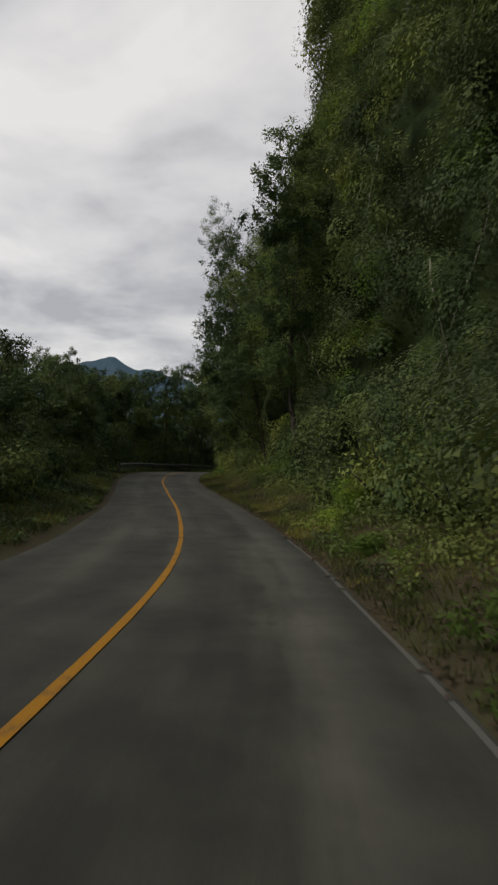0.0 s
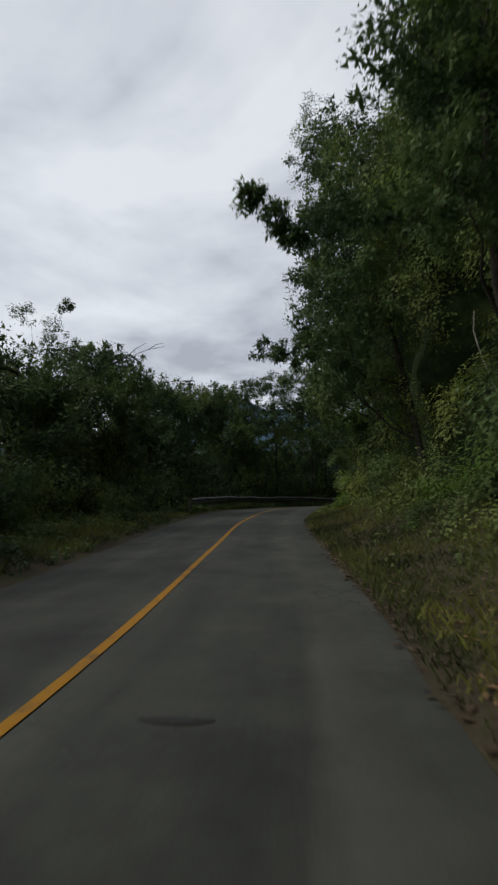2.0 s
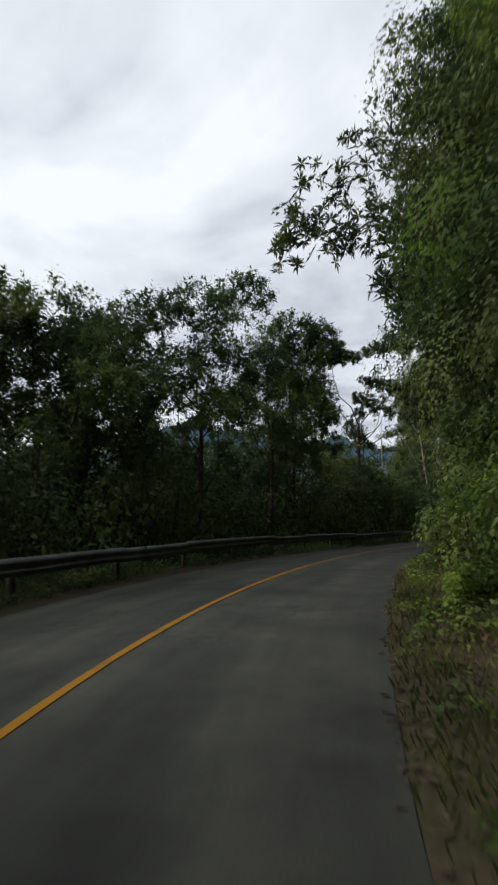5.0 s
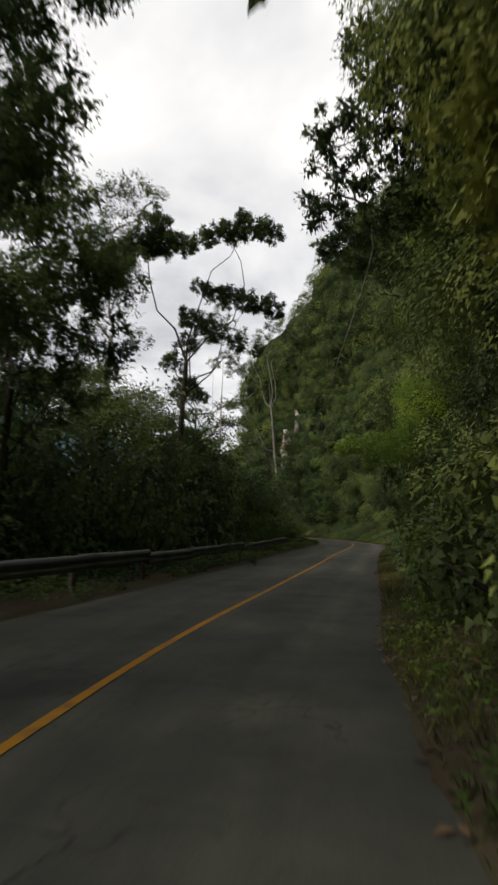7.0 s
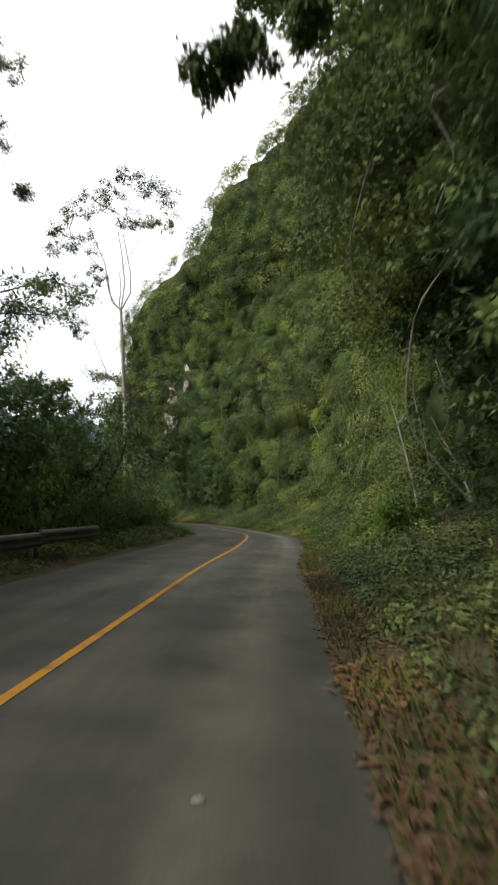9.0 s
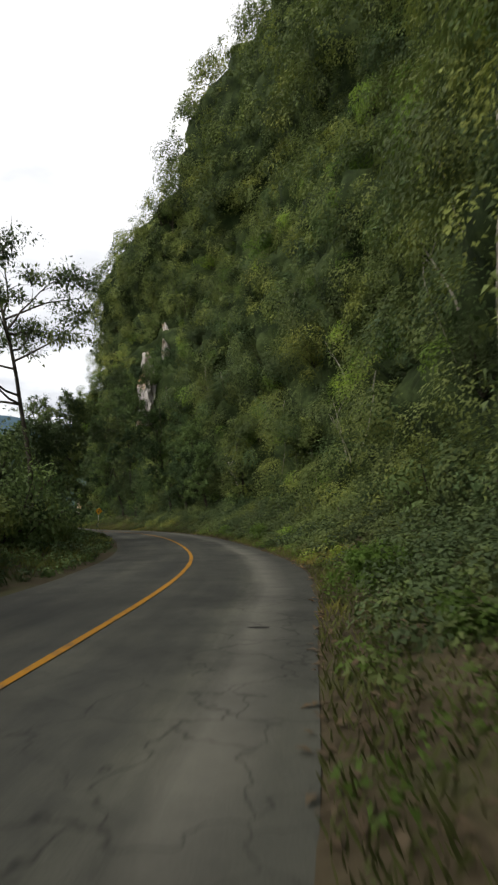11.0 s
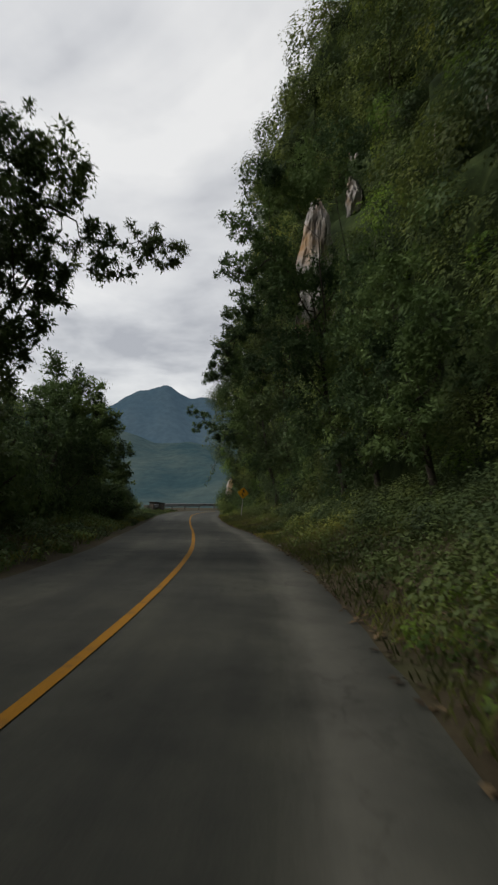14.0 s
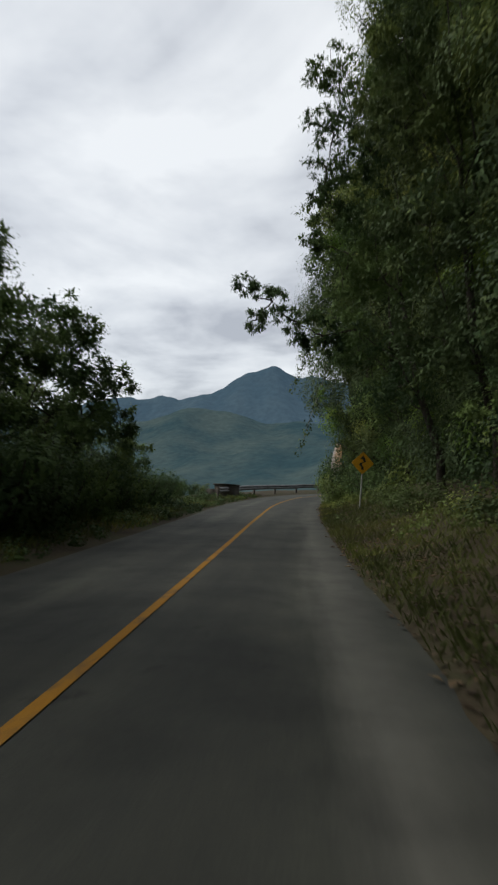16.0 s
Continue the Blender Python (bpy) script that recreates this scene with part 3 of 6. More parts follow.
def foot(a):
    return np.interp(a, [-40, 0, 25, 45, 60, 70, 85, 100, 115, 130, 150, 172, 184, 188, 191, 196, 200, 206, 215, 260], [5.6, 5.4, 6.0, 5.4, 5.3, 5.0, 4.9, 5.0, 6.6, 7.2, 6.9, 6.1, 5.4, 4.7, 3.7, 3.6, 5.0, 10.0, 22, 90])


def cliff(a, h):
    """Metres to the right of the centre line at which the hillside stands at height h."""
    t = top_height(a)
    k = h / t
    steep = np.interp(a, [-40, 15, 35, 50, 78, 92, 110, 155, 168, 178, 190], [1, 1, 0.6, 0.5, 0.5, 0.85, 1, 1, 0.6, 0.6, 0.68])
    l = foot(a) + 0.8 * np.clip(h / 2, 0, 1) + steep * np.interp(k, [0, 0.2, 0.45, 0.75, 1.0, 1.15, 1.45], [0, 1.2, 4.0, 5.6, 8.0, 14.0, 46.0])
    bump = 1.3 * wobble(a * 0.16, h * 0.20, 4.0) + 0.6 * wobble(a * 0.5, h * 0.55, 8.0) + 0.85 * wobble(a * 1.15, h * 1.25, 2.0)
    l = l + 4.8 * np.exp(-((a - 53) / 11.5) ** 2) * np.clip((h - 19) / 5, 0, 1) + np.exp(-((a - 180) / 16) ** 2) * np.clip(0.07 * (h - 24), 0, 2)
    l = l + np.exp(-((a - 94) / 6.5) ** 4) * np.interp(h, [0, 3.8, 5.4, 8, 12], [4.6, 4.4, -0.7, -0.5, 0])
    l = l - 1.3 * np.exp(-((a - 170.7) / 6) ** 2 - ((h - 14) / 7) ** 2) - 2.2 * np.exp(-((a - 189) / 8) ** 2) * np.clip((h - 4) / 8, 0, 1)
    # the upper cliff lies back above the bend
    back = 3.0 * np.exp(-((a - 74) / 14) ** 2) * np.clip((h - 30) / 8, 0, 1)
    return back + (l + bump * np.clip(h / 6, 0.15, 1))


# valley-side bank and right-hand verge
a_b = np.arange(-40, 260, 0.75)
l_b = left_edge(a_b)[:, None] + np.array([-55, -45, -37, -30, -24, -19, -15, -12, -9.5, -7.5, -6, -4.8, -3.8, -3.0, -2.3, -1.7, -1.2, -0.8, -0.45, -0.12, 0.35])
bank_pts = place(a_b[:, None] + 0 * l_b, l_b, bank_left(a_b[:, None], l_b))
tagged(new("bank", grid_mesh("bank", bank_pts, DIRT)), "earthy bank beside the road falling away to the valley", "bank", kind="structure")

d_v = np.array([-0.35, 0.0, 0.15, 0.45, 0.8, 1.2, 1.7, 2.3, 3.2, 4.6])
l_v = right_edge(a_b)[:, None] + d_v
h_v = np.interp(d_v, [-0.35, 0, 0.15, 0.45, 0.8, 1.2, 1.7, 2.3, 3.2, 4.6], [-0.10, -0.055, -0.03, 0.00, 0.06, 0.16, 0.34, 0.60, 1.0, 1.6]) + 0.05 * wobble(a_b[:, None] * 1.3, l_v * 3, 6.0) * np.clip(d_v + 0.45, 0, 1)
tagged(new("verge", grid_mesh("verge", place(a_b[:, None] + 0 * l_v, l_v, h_v), DIRT)), "dirt verge with dry litter beside the asphalt", "verge", kind="structure")

# wide valley floor to the horizon
gx = np.concatenate([-np.geomspace(4600, 60, 22), np.linspace(-40, 40, 5), np.geomspace(60, 4600, 22)])
gp = np.stack(np.meshgrid(gx + 20, gx + 150, indexing="ij"), -1)
gz = -28 + 9 * wobble(gp[..., 0] * 0.006, gp[..., 1] * 0.007, 3.0)
tagged(new("ground", grid_mesh("ground", np.concatenate([gp, gz[..., None]], -1), FIELD)), "green valley floor with fields and scrub", "ground", kind="structure")


# ---------------------------------------------------------------- mountains
def mountain(name, centre, along, heights, depth, turn, mat, label, seed, rough):
    """A ridge: a row of crest heights along its length, falling to both sides, with gullies."""
    n, m_ = 140, 44
    u = np.linspace(-0.5, 0.5, n)
    crest = np.interp(u, np.linspace(-0.5, 0.5, len(heights)), heights)
    v = np.linspace(-1, 1, m_)
    uu, vv = u[:, None] + 0 * v, v + 0 * u[:, None]
    fall = (1 - np.abs(vv)) ** 1.15
    g = wobble(uu * 38, vv * 5, seed) * rough * fall * (1 - 0.7 * fall) * 4 + wobble(uu * 95, vv * 14, seed + 2) * rough * 0.35 * np.clip(fall, 0.1, 1)
    z = crest[:, None] * fall + g
    x, y = uu * along, vv * depth
    c, s = math.cos(radians(turn)), math.sin(radians(turn))
    p = np.stack([centre[0] + c * x - s * y, centre[1] + s * x + c * y, centre[2] + z], -1)
    return tagged(new(name, grid_mesh(name, p, mat)), label, "mountain", kind="structure")


mountain("mountain", (-228, 3120, -78), 2600, [330, 420, 470, 430, 520, 600, 540, 470, 500, 430, 380, 300], 900, 3, FAR_BLUE, "distant forested mountain with a rounded summit, blue haze in its colour", 1.0, 26)
mountain("mountain", (900, 3700, -40), 3200, [300, 380, 420, 470, 430, 400, 350, 300], 900, -12, FAR_BLUE, "distant forested mountain ridge, blue haze in its colour", 2.0, 26)
mountain("mountain", (-2300, 2900, -40), 3200, [220, 300, 380, 340, 300, 380, 330, 240], 900, 35, FAR_BLUE, "distant forested mountain ridge, blue haze in its colour", 4.0, 26)
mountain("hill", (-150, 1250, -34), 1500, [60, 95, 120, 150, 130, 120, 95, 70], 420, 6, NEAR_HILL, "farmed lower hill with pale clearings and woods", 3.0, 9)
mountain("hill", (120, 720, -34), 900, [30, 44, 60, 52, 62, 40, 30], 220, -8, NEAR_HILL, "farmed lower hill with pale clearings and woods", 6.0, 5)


# ---------------------------------------------------------------- plant cover of the hillside
ROCK_SPOTS = [(167.6, 14.0, 2.6, 3.2), (169.0, 18.4, 2.0, 2.4), (170.6, 15.4, 1.4, 1.6),
              (193.5, 1.8, 0.6, 1.2)]


def bare(a, h):
    """Where the rock shows: 1 inside a patch."""
    k = np.zeros(np.shape(a))
    for ca, ch, ra, rh in ROCK_SPOTS:
        k = np.maximum(k, (((a - ca) / (ra + 0.7)) ** 2 + ((h - ch) / (rh + 0.7)) ** 2 + 0.35 * wobble(a * 1.7, h * 0.9, ca) < 1.5).astype(float))
    return k


def hill_frame(a, h):
    """Points of the hillside and the way out of it."""
    p = place_hill(a, cliff(a, h), h)
    dh = (cliff(a, h + 0.6) - cliff(a, h - 0.6)) / 1.2
    out = unit(-right_of(a) + np.stack([0 * a, 0 * a, np.clip(dh, -0.3, 2.0)], -1))
    return p, out


def mounds(a, h, size):
    """Rounded bush crowns side by side on the slope: 1 on top of each, 0 in the creases."""
    x, y = a / size, h / (size * 1.15)
    best = np.full(np.shape(a), 9.0)
    for i in (-1, 0, 1):
        for j in (-1, 0, 1):
            cx, cy = np.floor(x) + i, np.floor(y) + j
            jx = np.sin(cx * 12.99 + cy * 78.23) * 437.58
            jy = np.sin(cx * 39.35 + cy * 11.14) * 283.17
            best = np.minimum(best, np.hypot(x - cx - jx + np.floor(jx), y - cy - jy + np.floor(jy)))
    return np.sqrt(np.clip(1 - (best / 0.85) ** 2, 0, 1))


def close_fit(a, h):
    """1 where bushes stand out from the slope, less on the sheer stretches where plants lie close to the rock."""
    close = 1 - 0.85 * np.exp(-((a - 63) / 15) ** 2) * np.clip((h - 18) / 6, 0, 1)
    close = close * (1 - 0.85 * np.exp(-((a - 33) / 12) ** 2) * np.clip((h - 11) / 4, 0, 1))
    return close * (1 - 0.8 * np.exp(-((a - 168) / 6) ** 2 - ((h - 14) / 6) ** 4))


def swelling(a, h):
    """How far the rounded masses of the cover stand out of the slope, in metres."""
    swell = 1.9 * np.clip(wobble(a * 0.30, h * 0.36, 3.3), 0, 1) * np.clip(h / 9, 0.15, 1)
    swell = swell + (2.7 * mounds(a, h, 4.0) + 0.9 * mounds(a + 7.7, h + 3.1, 2.0) - 2.5) * np.clip(h / 8, 0.12, 1)
    return swell * close_fit(a, h)


def cover(name, a0, a1, h0, h1, per_m2, r0, r1, count, size, mat, label, seed, push=0.25, droop=0.45):
    g = np.random.default_rng(seed)
    step = per_m2 ** -0.5
    a, h = (q.ravel() for q in np.meshgrid(np.arange(a0, a1, step), np.arange(h0, h1, step), indexing="ij"))
    n = len(a)
    a, h = np.clip(a + g.uniform(0, step, n), a0, a1), np.clip(h + g.uniform(0, step, n), h0, h1)
    keep = (h < 1.12 * top_height(a)) & (bare(a, h) < 0.5) & ~((a > 86.5) & (a < 101) & (h < 6.5))
    # hollows where the cover thins out and the shade-coloured ground shows
    keep &= (wobble(a * 0.42, h * 0.5, seed * 0.37) > -0.80) | (g.uniform(0, 1, n) < 0.5)
    a, h = a[keep], h[keep]
    p, out = hill_frame(a, h)
    r = (r0 + (r1 - r0) * g.uniform(0, 1, len(a)) ** 1.5) * (1.1 + 0.35 * wobble(a * 0.7, h * 0.8, seed))
    c = p + out * (push * r * close_fit(a, h) + swelling(a, h))[:, None]
    v = clump_leaves(g, c, r, count, size, out, droop)
    return tagged(new(name, leaf_mesh(name, v, mat)), label, "foliage", kind="stuff")


# the ground under the cover swells with it
a_h = np.arange(-40, 222, 0.8)
h_h = np.concatenate([np.arange(0.0, 34, 0.7), np.arange(34, 60, 1.1), [62, 66, 72, 80]])
aa = a_h[:, None] + 0 * h_h
hh = np.minimum(h_h + 0 * aa, 1.45 * top_height(aa))
hill_p, hill_out = hill_frame(aa, hh)
lift = (swelling(aa, hh) - 0.62) * np.clip((hh - 6) / 5, 0, 1) * np.clip((1.2 * top_height(aa) - hh) / 4, 0, 1)
tagged(new("hillside", grid_mesh("hillside", hill_p + hill_out * lift[..., None] - np.array([0, 0, 0.1]), EARTH)), "steep hillside, darkened as shade under the plant cover", "hillside", kind="structure")

for k, a0 in enumerate(range(-12, 204, 36)):
    a1 = min(a0 + 36, 203)
    cover("climbing_foliage", a0, a1, 0.9, 11.0, 0.30, 0.6, 1.5, 540, 0.090, LEAF_CLIFF if 0 < a0 < 168 else LEAF_TREE, "dense tangled leaves covering the lower hillside", 20 + k, 0.5)
    cover("hanging_foliage", a0, a1, 9.5, 30.0, 0.42, 0.55, 1.3, 255, 0.120, LEAF_CLIFF, "dense hanging leaves covering the steep hillside", 40 + k, 0.55, 0.6)
    cover("creeping_foliage", a0, a1, 7.0, 34.0, 0.55, 0.35, 0.65, 62, 0.135, LEAF_CLIFF if k % 2 else LEAF_TREE, "small-leaved creepers lying close to the steep hillside", 130 + k, 0.25, 0.5)
    cover("treetop_foliage", a0, a1, 28.0, 58.0, 0.26, 0.8, 1.7, 170, 0.220, LEAF_CLIFF, "bushy treetops crowning the hillside", 60 + k, 0.35)
    # a darker leaf colour stands for the shaded depth of the cover
    cover("shade_tone_foliage", a0, a1, 0.9, 24.0, 0.12, 0.5, 1.2, 240, 0.135, LEAF_DARK, "dark leaves with shade in their colour among the hillside cover", 80 + k, 0.1)
    cover("bright_foliage", a0, a1, 0.9, 20.0, 0.050, 0.5, 1.0, 260, 0.105, LEAF_BRIGHT, "fresh yellow-green sprays among darker leaves", 100 + k, 0.6)


def rock_outcrop(ca, ch, ra, rh, seed, proud=0.75):
    g = np.linspace(-1.25, 1.25, 26)
    aa, hh_ = ca + ra * g[:, None] + 0 * g, np.maximum(ch + rh * g + 0 * g[:, None], -0.3)
    p, out = hill_frame(aa.ravel(), hh_.ravel())
    fall = np.clip(1.35 - np.hypot(*np.meshgrid(g, g, indexing="ij")), -0.6, 1).ravel()
    bulge = 0.7 * fall + proud + 0.20 * wobble(aa.ravel() * 2.1, hh_.ravel() * 0.8, seed) + 0.10 * wobble(aa.ravel() * 5.3, hh_.ravel() * 2.1, seed + 1)
    me = grid_mesh("rock_outcrop", (p + out * bulge[:, None]).reshape(26, 26, 3), ROCK, smooth=False)
    return tagged(new("rock_outcrop", me), "bare pale limestone streaked with ochre on the cliff", "rock", "cliff outcrops")


def rock_buttress(ca, cl, ch, wide, rh, seed):
    """A sheer rock rib that stands out of the cliff and turns its face down the road."""
    n_ = 64
    s, v = np.linspace(-1, 1, n_)[:, None] + np.zeros(n_), np.linspace(-1, 1, n_) + np.zeros((n_, 1))
    half = wide * (1 - 0.35 * np.abs(v) - 0.25 * v) * (1 + 0.22 * wobble(v * 4.0, s * 2.0, seed))
    rough = 0.30 * wobble(s * 3.1, v * 2.6, seed) + 0.18 * wobble(s * 8.3, v * 6.1, seed + 1) + 0.11 * wobble(s * 19, v * 13, seed + 2) + 0.07 * wobble(s * 41, v * 33, seed + 3)
    along = ca + 0.9 * s**2 * wide + 0.55 * half * (s + 1) + 1.5 * np.abs(v) ** 3 - rough
    p = place_hill(along, cl + half * s, ch + rh * v + 0.25 * wobble(s * 5, v * 3, seed + 4))
    me = grid_mesh("rock_buttress", p, ROCK, smooth=False)
    return tagged(new("rock_buttress", me), "sheer pale limestone rib with ochre and grey streaks", "rock", "cliff outcrops")


for k, spot in enumerate(ROCK_SPOTS[3:]):
    rock_outcrop(*spot, 2.0 + k, 0.75 if spot[0] < 188 else 1.2)
rock_buttress(167.6, 6.6, 14.4, 1.25, 3.9, 2.0)
rock_buttress(169.0, 8.6, 13.6, 1.1, 3.0, 9.0)
rock_buttress(169.2, 8.9, 19.8, 0.60, 2.3, 5.0)


# ---------------------------------------------------------------- trees
def limb(g, start, way, length, r0, r1, bend, n=6, rise=0.0):
    """A crooked branch: its points and radii."""
    p, w = [np.array(start, float)], unit(np.array(way, float))
    for _ in range(n):
        w = unit(w + g.normal(scale=bend, size=3) + np.array([0, 0, rise]))
        p.append(p[-1] + w * length / n)
    return np.array(p), np.linspace(r0, r1, n + 1)


def rosettes(g, centres, length):
    """Star-like whorls of long leaves."""
    own = np.repeat(np.arange(len(centres)), 10)
    k = np.tile(np.linspace(0, 2 * np.pi, 10, endpoint=False), len(centres)) + g.uniform(0, 1, len(own))
    tilt = unit(g.normal(size=(len(centres), 3)) * 0.6 + np.array([-0.3, -0.3, 0.6]))
    u = unit(np.cross(tilt, np.array([0.3, 0.9, 0.2])))
    v = np.cross(tilt, u)
    way = np.cos(k)[:, None] * u[own] + np.sin(k)[:, None] * v[own] + 0.15 * tilt[own]
    l = length * g.uniform(0.7, 1.2, len(own))
    v = leaf_arrays(centres[own], way, tilt[own], l, l * 0.24).reshape(-1, 4, 3)
    return v[:, [0, 1, 2, 0, 2, 3]].reshape(-1, 3)


def tree(name, seed, height, spread, style, bark, leaf, label, lean=(0, 0, 0), category="tree"):
    """A tree on an Empty at its foot: a trunk with its limbs, and a crown of many leaves. -x is its open side."""
    g = np.random.default_rng(seed)
    root = new(name)
    wood, tips, radii = [], [], []
    lean = np.array(lean, float)
    girth = (0.008 if style in ("sapling", "umbrella") else 0.016) * height + 0.03
    stem_h = height * {"broad": 0.55, "umbrella": 0.80, "airy": 0.6, "sapling": 0.85}[style]
    pts, rr = limb(g, (0, 0, -0.6), np.array([0, 0, 1.0]) + lean * 0.5, stem_h + 0.6, girth, girth * 0.5, 0.05, 9, 0.02)
    wood.append(tube(pts, rr, 8))
    top = pts[-1]
    count = {"broad": 15, "umbrella": 12, "airy": 12, "sapling": 6}[style]
    for i in range(count):
        low, pick = {"broad": (0.35, 0), "umbrella": (0.55, 1), "airy": (0.3, 3), "sapling": (0.5, 5)}[style]
        f = low + (1 - low) * g.uniform(0, 1, 7)[pick]
        k = f * (len(pts) - 1)
        base = pts[int(k)] + (pts[min(int(k) + 1, len(pts) - 1)] - pts[int(k)]) * (k - int(k))
        az = 2 * math.pi * (i * 0.382 + g.uniform(-0.05, 0.05))
        rise = {"broad": 0.7, "umbrella": 0.30, "airy": 0.8, "sapling": 1.0}[style]
        way = np.array([math.cos(az), math.sin(az), rise * g.uniform(0.5, 1.3)]) + lean
        ln = spread * g.uniform(0.55, 1.05) * (1.15 - 0.45 * f if style in ("broad", "airy") else 1.0)
        if lean[0]:
            ln *= 0.42 + 0.58 * max(-unit(way)[0], 0)
        lp, lr = limb(g, base, way, ln, girth * 0.42, girth * 0.10, 0.16, 6, 0.05)
        wood.append(tube(lp, lr, 5))
        for j in range(4):
            s0 = lp[3 + j % 4] if j < 3 else lp[-1]
            tw = unit(lp[-1] - lp[-2]) + g.normal(scale=0.75, size=3) * np.array([1, 1, 0.5])
            sp, sr = limb(g, s0, tw, ln * g.uniform(0.25, 0.5), girth * 0.14, girth * 0.04, 0.2, 3)
            wood.append(tube(sp, sr, 3))
            tips += [sp[-1], sp[2], sp[1], (sp[-1] + sp[-2]) / 2 + g.normal(scale=0.12 * spread, size=3) * np.array([1, 1, 0.6])]
            radii += list(spread * g.uniform(0.075, 0.165, 4))
        tips += [lp[-1], lp[-2]]
        radii += list(spread * g.uniform(0.08, 0.15, 2))
    tips, radii = np.array(tips), np.array(radii)
    if style == "umbrella":
        level = top[2] * np.array([0.80, 0.93, 1.06])
        tips[:, 2] = 0.30 * tips[:, 2] + 0.70 * level[np.abs(tips[:, 2:3] - level).argmin(1)]
        v = tuft_leaves(g, tips, radii * 1.5, 64, 0.11, 0.2, 0.35, 10)
    elif style == "airy":
        pick = np.arange(len(tips)) % 9 < 4
        v = tuft_leaves(g, tips[pick], radii[pick] * 1.75, 46, 0.115, 0.5, 0.75, 16)
    elif style == "sapling":
        v = tuft_leaves(g, tips, radii * 1.2, 30, 0.11, 0.5, 0.8)
    else:
        v = tuft_leaves(g, tips, radii * 1.55, 46, 0.105, 0.4, 0.8, 16)
    part("trunk", quads("trunk", *joined(wood), bark), root)
    part("crown", leaf_mesh("crown", v, leaf), root)
    root["height"] = height
    return tagged(root, label, category)


used_first = {}


def plant(thing, where, turn, scale=1.0, tall=1.0):
    """Puts the thing itself at its first place and copies of it after that."""
    m = Matrix.LocRotScale(Vector([float(c) for c in where]), Euler((0, 0, radians(turn))), Vector((scale, scale, scale * tall)))
    if thing.name in used_first:
        return copy_thing(thing, m @ Matrix.Diagonal((*[1 / c for c in thing.scale], 1)))
    used_first[thing.name] = True
    thing.matrix_basis = m
    return thing


def left_ground(a, l):
    return place(a, l, bank_left(np.array(float(a)), np.array(float(l))))


def hill_spot(a, h, sink=0.2):
    return place_hill(a, cliff(np.array(float(a)), np.array(float(h))) + sink, h)


def shaped_tree(name, seed, at, lobes, bark, leaf, label, leaf_size=0.11, girth=0.12, thick=1.0, kind="tuft"):
    """A tree whose crown is a set of leafy lobes (a, l, height, radius), each at the end of its own limb."""
    g = np.random.default_rng(seed)
    origin = place(*at)
    root = new(name)
    c = np.array([place(a, l, h) - origin for a, l, h, r in lobes])
    r = np.array([q[3] for q in lobes])
    heart = np.average(c, 0, r**2)
    heart = np.array([0.45 * heart[0], 0.45 * heart[1], 0.72 * heart[2]])
    stem = [np.array([0, 0, -0.6]), np.array([0, 0, 0.15]) * heart[2], 0.5 * heart + g.normal(scale=0.12, size=3), heart]
    wood = [tube(stem, girth * np.array([1.25, 1.0, 0.8, 0.6]), 8)]
    tufts, radii = [], []
    for i, (ck, rk) in enumerate(zip(c, r)):
        k = float(np.clip((ck[2] - 1.0) / heart[2] - 0.35, 0.35, 1))
        start = 0.5 * heart * (k / 0.5) if k < 0.5 else 0.5 * heart + 0.5 * heart * (k - 0.5) / 0.5
        bigger = [j for j in range(len(r)) if r[j] > rk + 0.04 and np.linalg.norm(c[j] - ck) < 2.2]
        if rk < 0.95 and bigger:
            start = c[min(bigger, key=lambda j: np.linalg.norm(c[j] - ck))]
        mid = 0.5 * (start + ck) + g.normal(scale=0.10 * np.linalg.norm(ck - start), size=3) + np.array([0, 0, -0.05]) * np.linalg.norm(ck - start)
        reach = np.linalg.norm(ck - start)
        line = [start + (mid - start) * k for k in (0, 0.35, 0.7)] + [mid + (ck - mid) * k for k in (0.1, 0.55, 1.0)]
        line = [line[0]] + [q + g.normal(scale=0.035 * reach, size=3) for q in line[1:-1]] + [line[-1]]
        wood.append(tube(line, girth * min(rk + 0.2, 1.0) * np.array([0.34, 0.29, 0.24, 0.18, 0.12, 0.06]), 5))
        n = max(int(24 * rk**2 * thick), 12)
        d = unit(g.normal(size=(n, 3)))
        q = ck + d * (rk * g.uniform(0.45, 1.05, n) * (1 + 0.30 * wobble(d[:, 0] * 3 + rk * 9, d[:, 1] * 3 + d[:, 2] * 2, seed)))[:, None] * np.array([1, 1, 0.85])
        for e in q[:5]:
            wood.append(tube([ck, 0.5 * (ck + e) + g.normal(scale=0.08 * rk, size=3), e], [girth * 0.10, girth * 0.06, 0.008], 3))
        tufts.append(q)
        radii.append(np.clip(0.26 * rk * g.uniform(0.8, 1.5, n), 0.15, 0.50))
    tufts, radii = np.concatenate(tufts), np.concatenate(radii)
    if kind == "rosette":
        v = rosettes(g, np.concatenate([tufts, tufts + g.normal(scale=0.3, size=tufts.shape)]), 0.34)
        v = np.concatenate([v, tuft_leaves(g, tufts, radii, 8, leaf_size, 0.5, 0.8, 1)])
    elif kind == "shell":
        v = clump_leaves(g, tufts, radii * 1.35, 50, leaf_size * 0.85, None, 0.4)
    else:
        v = tuft_leaves(g, tufts, radii * 1.08, 52, leaf_size * 0.82, 0.55, 0.8, 16 if kind == "tuft" else 0)
    part("trunk", quads("trunk", *joined(wood), bark), root)
    part("crown", leaf_mesh("crown", v, leaf), root)
    root.location = [float(x) for x in origin]
    return tagged(root, label, "tree")


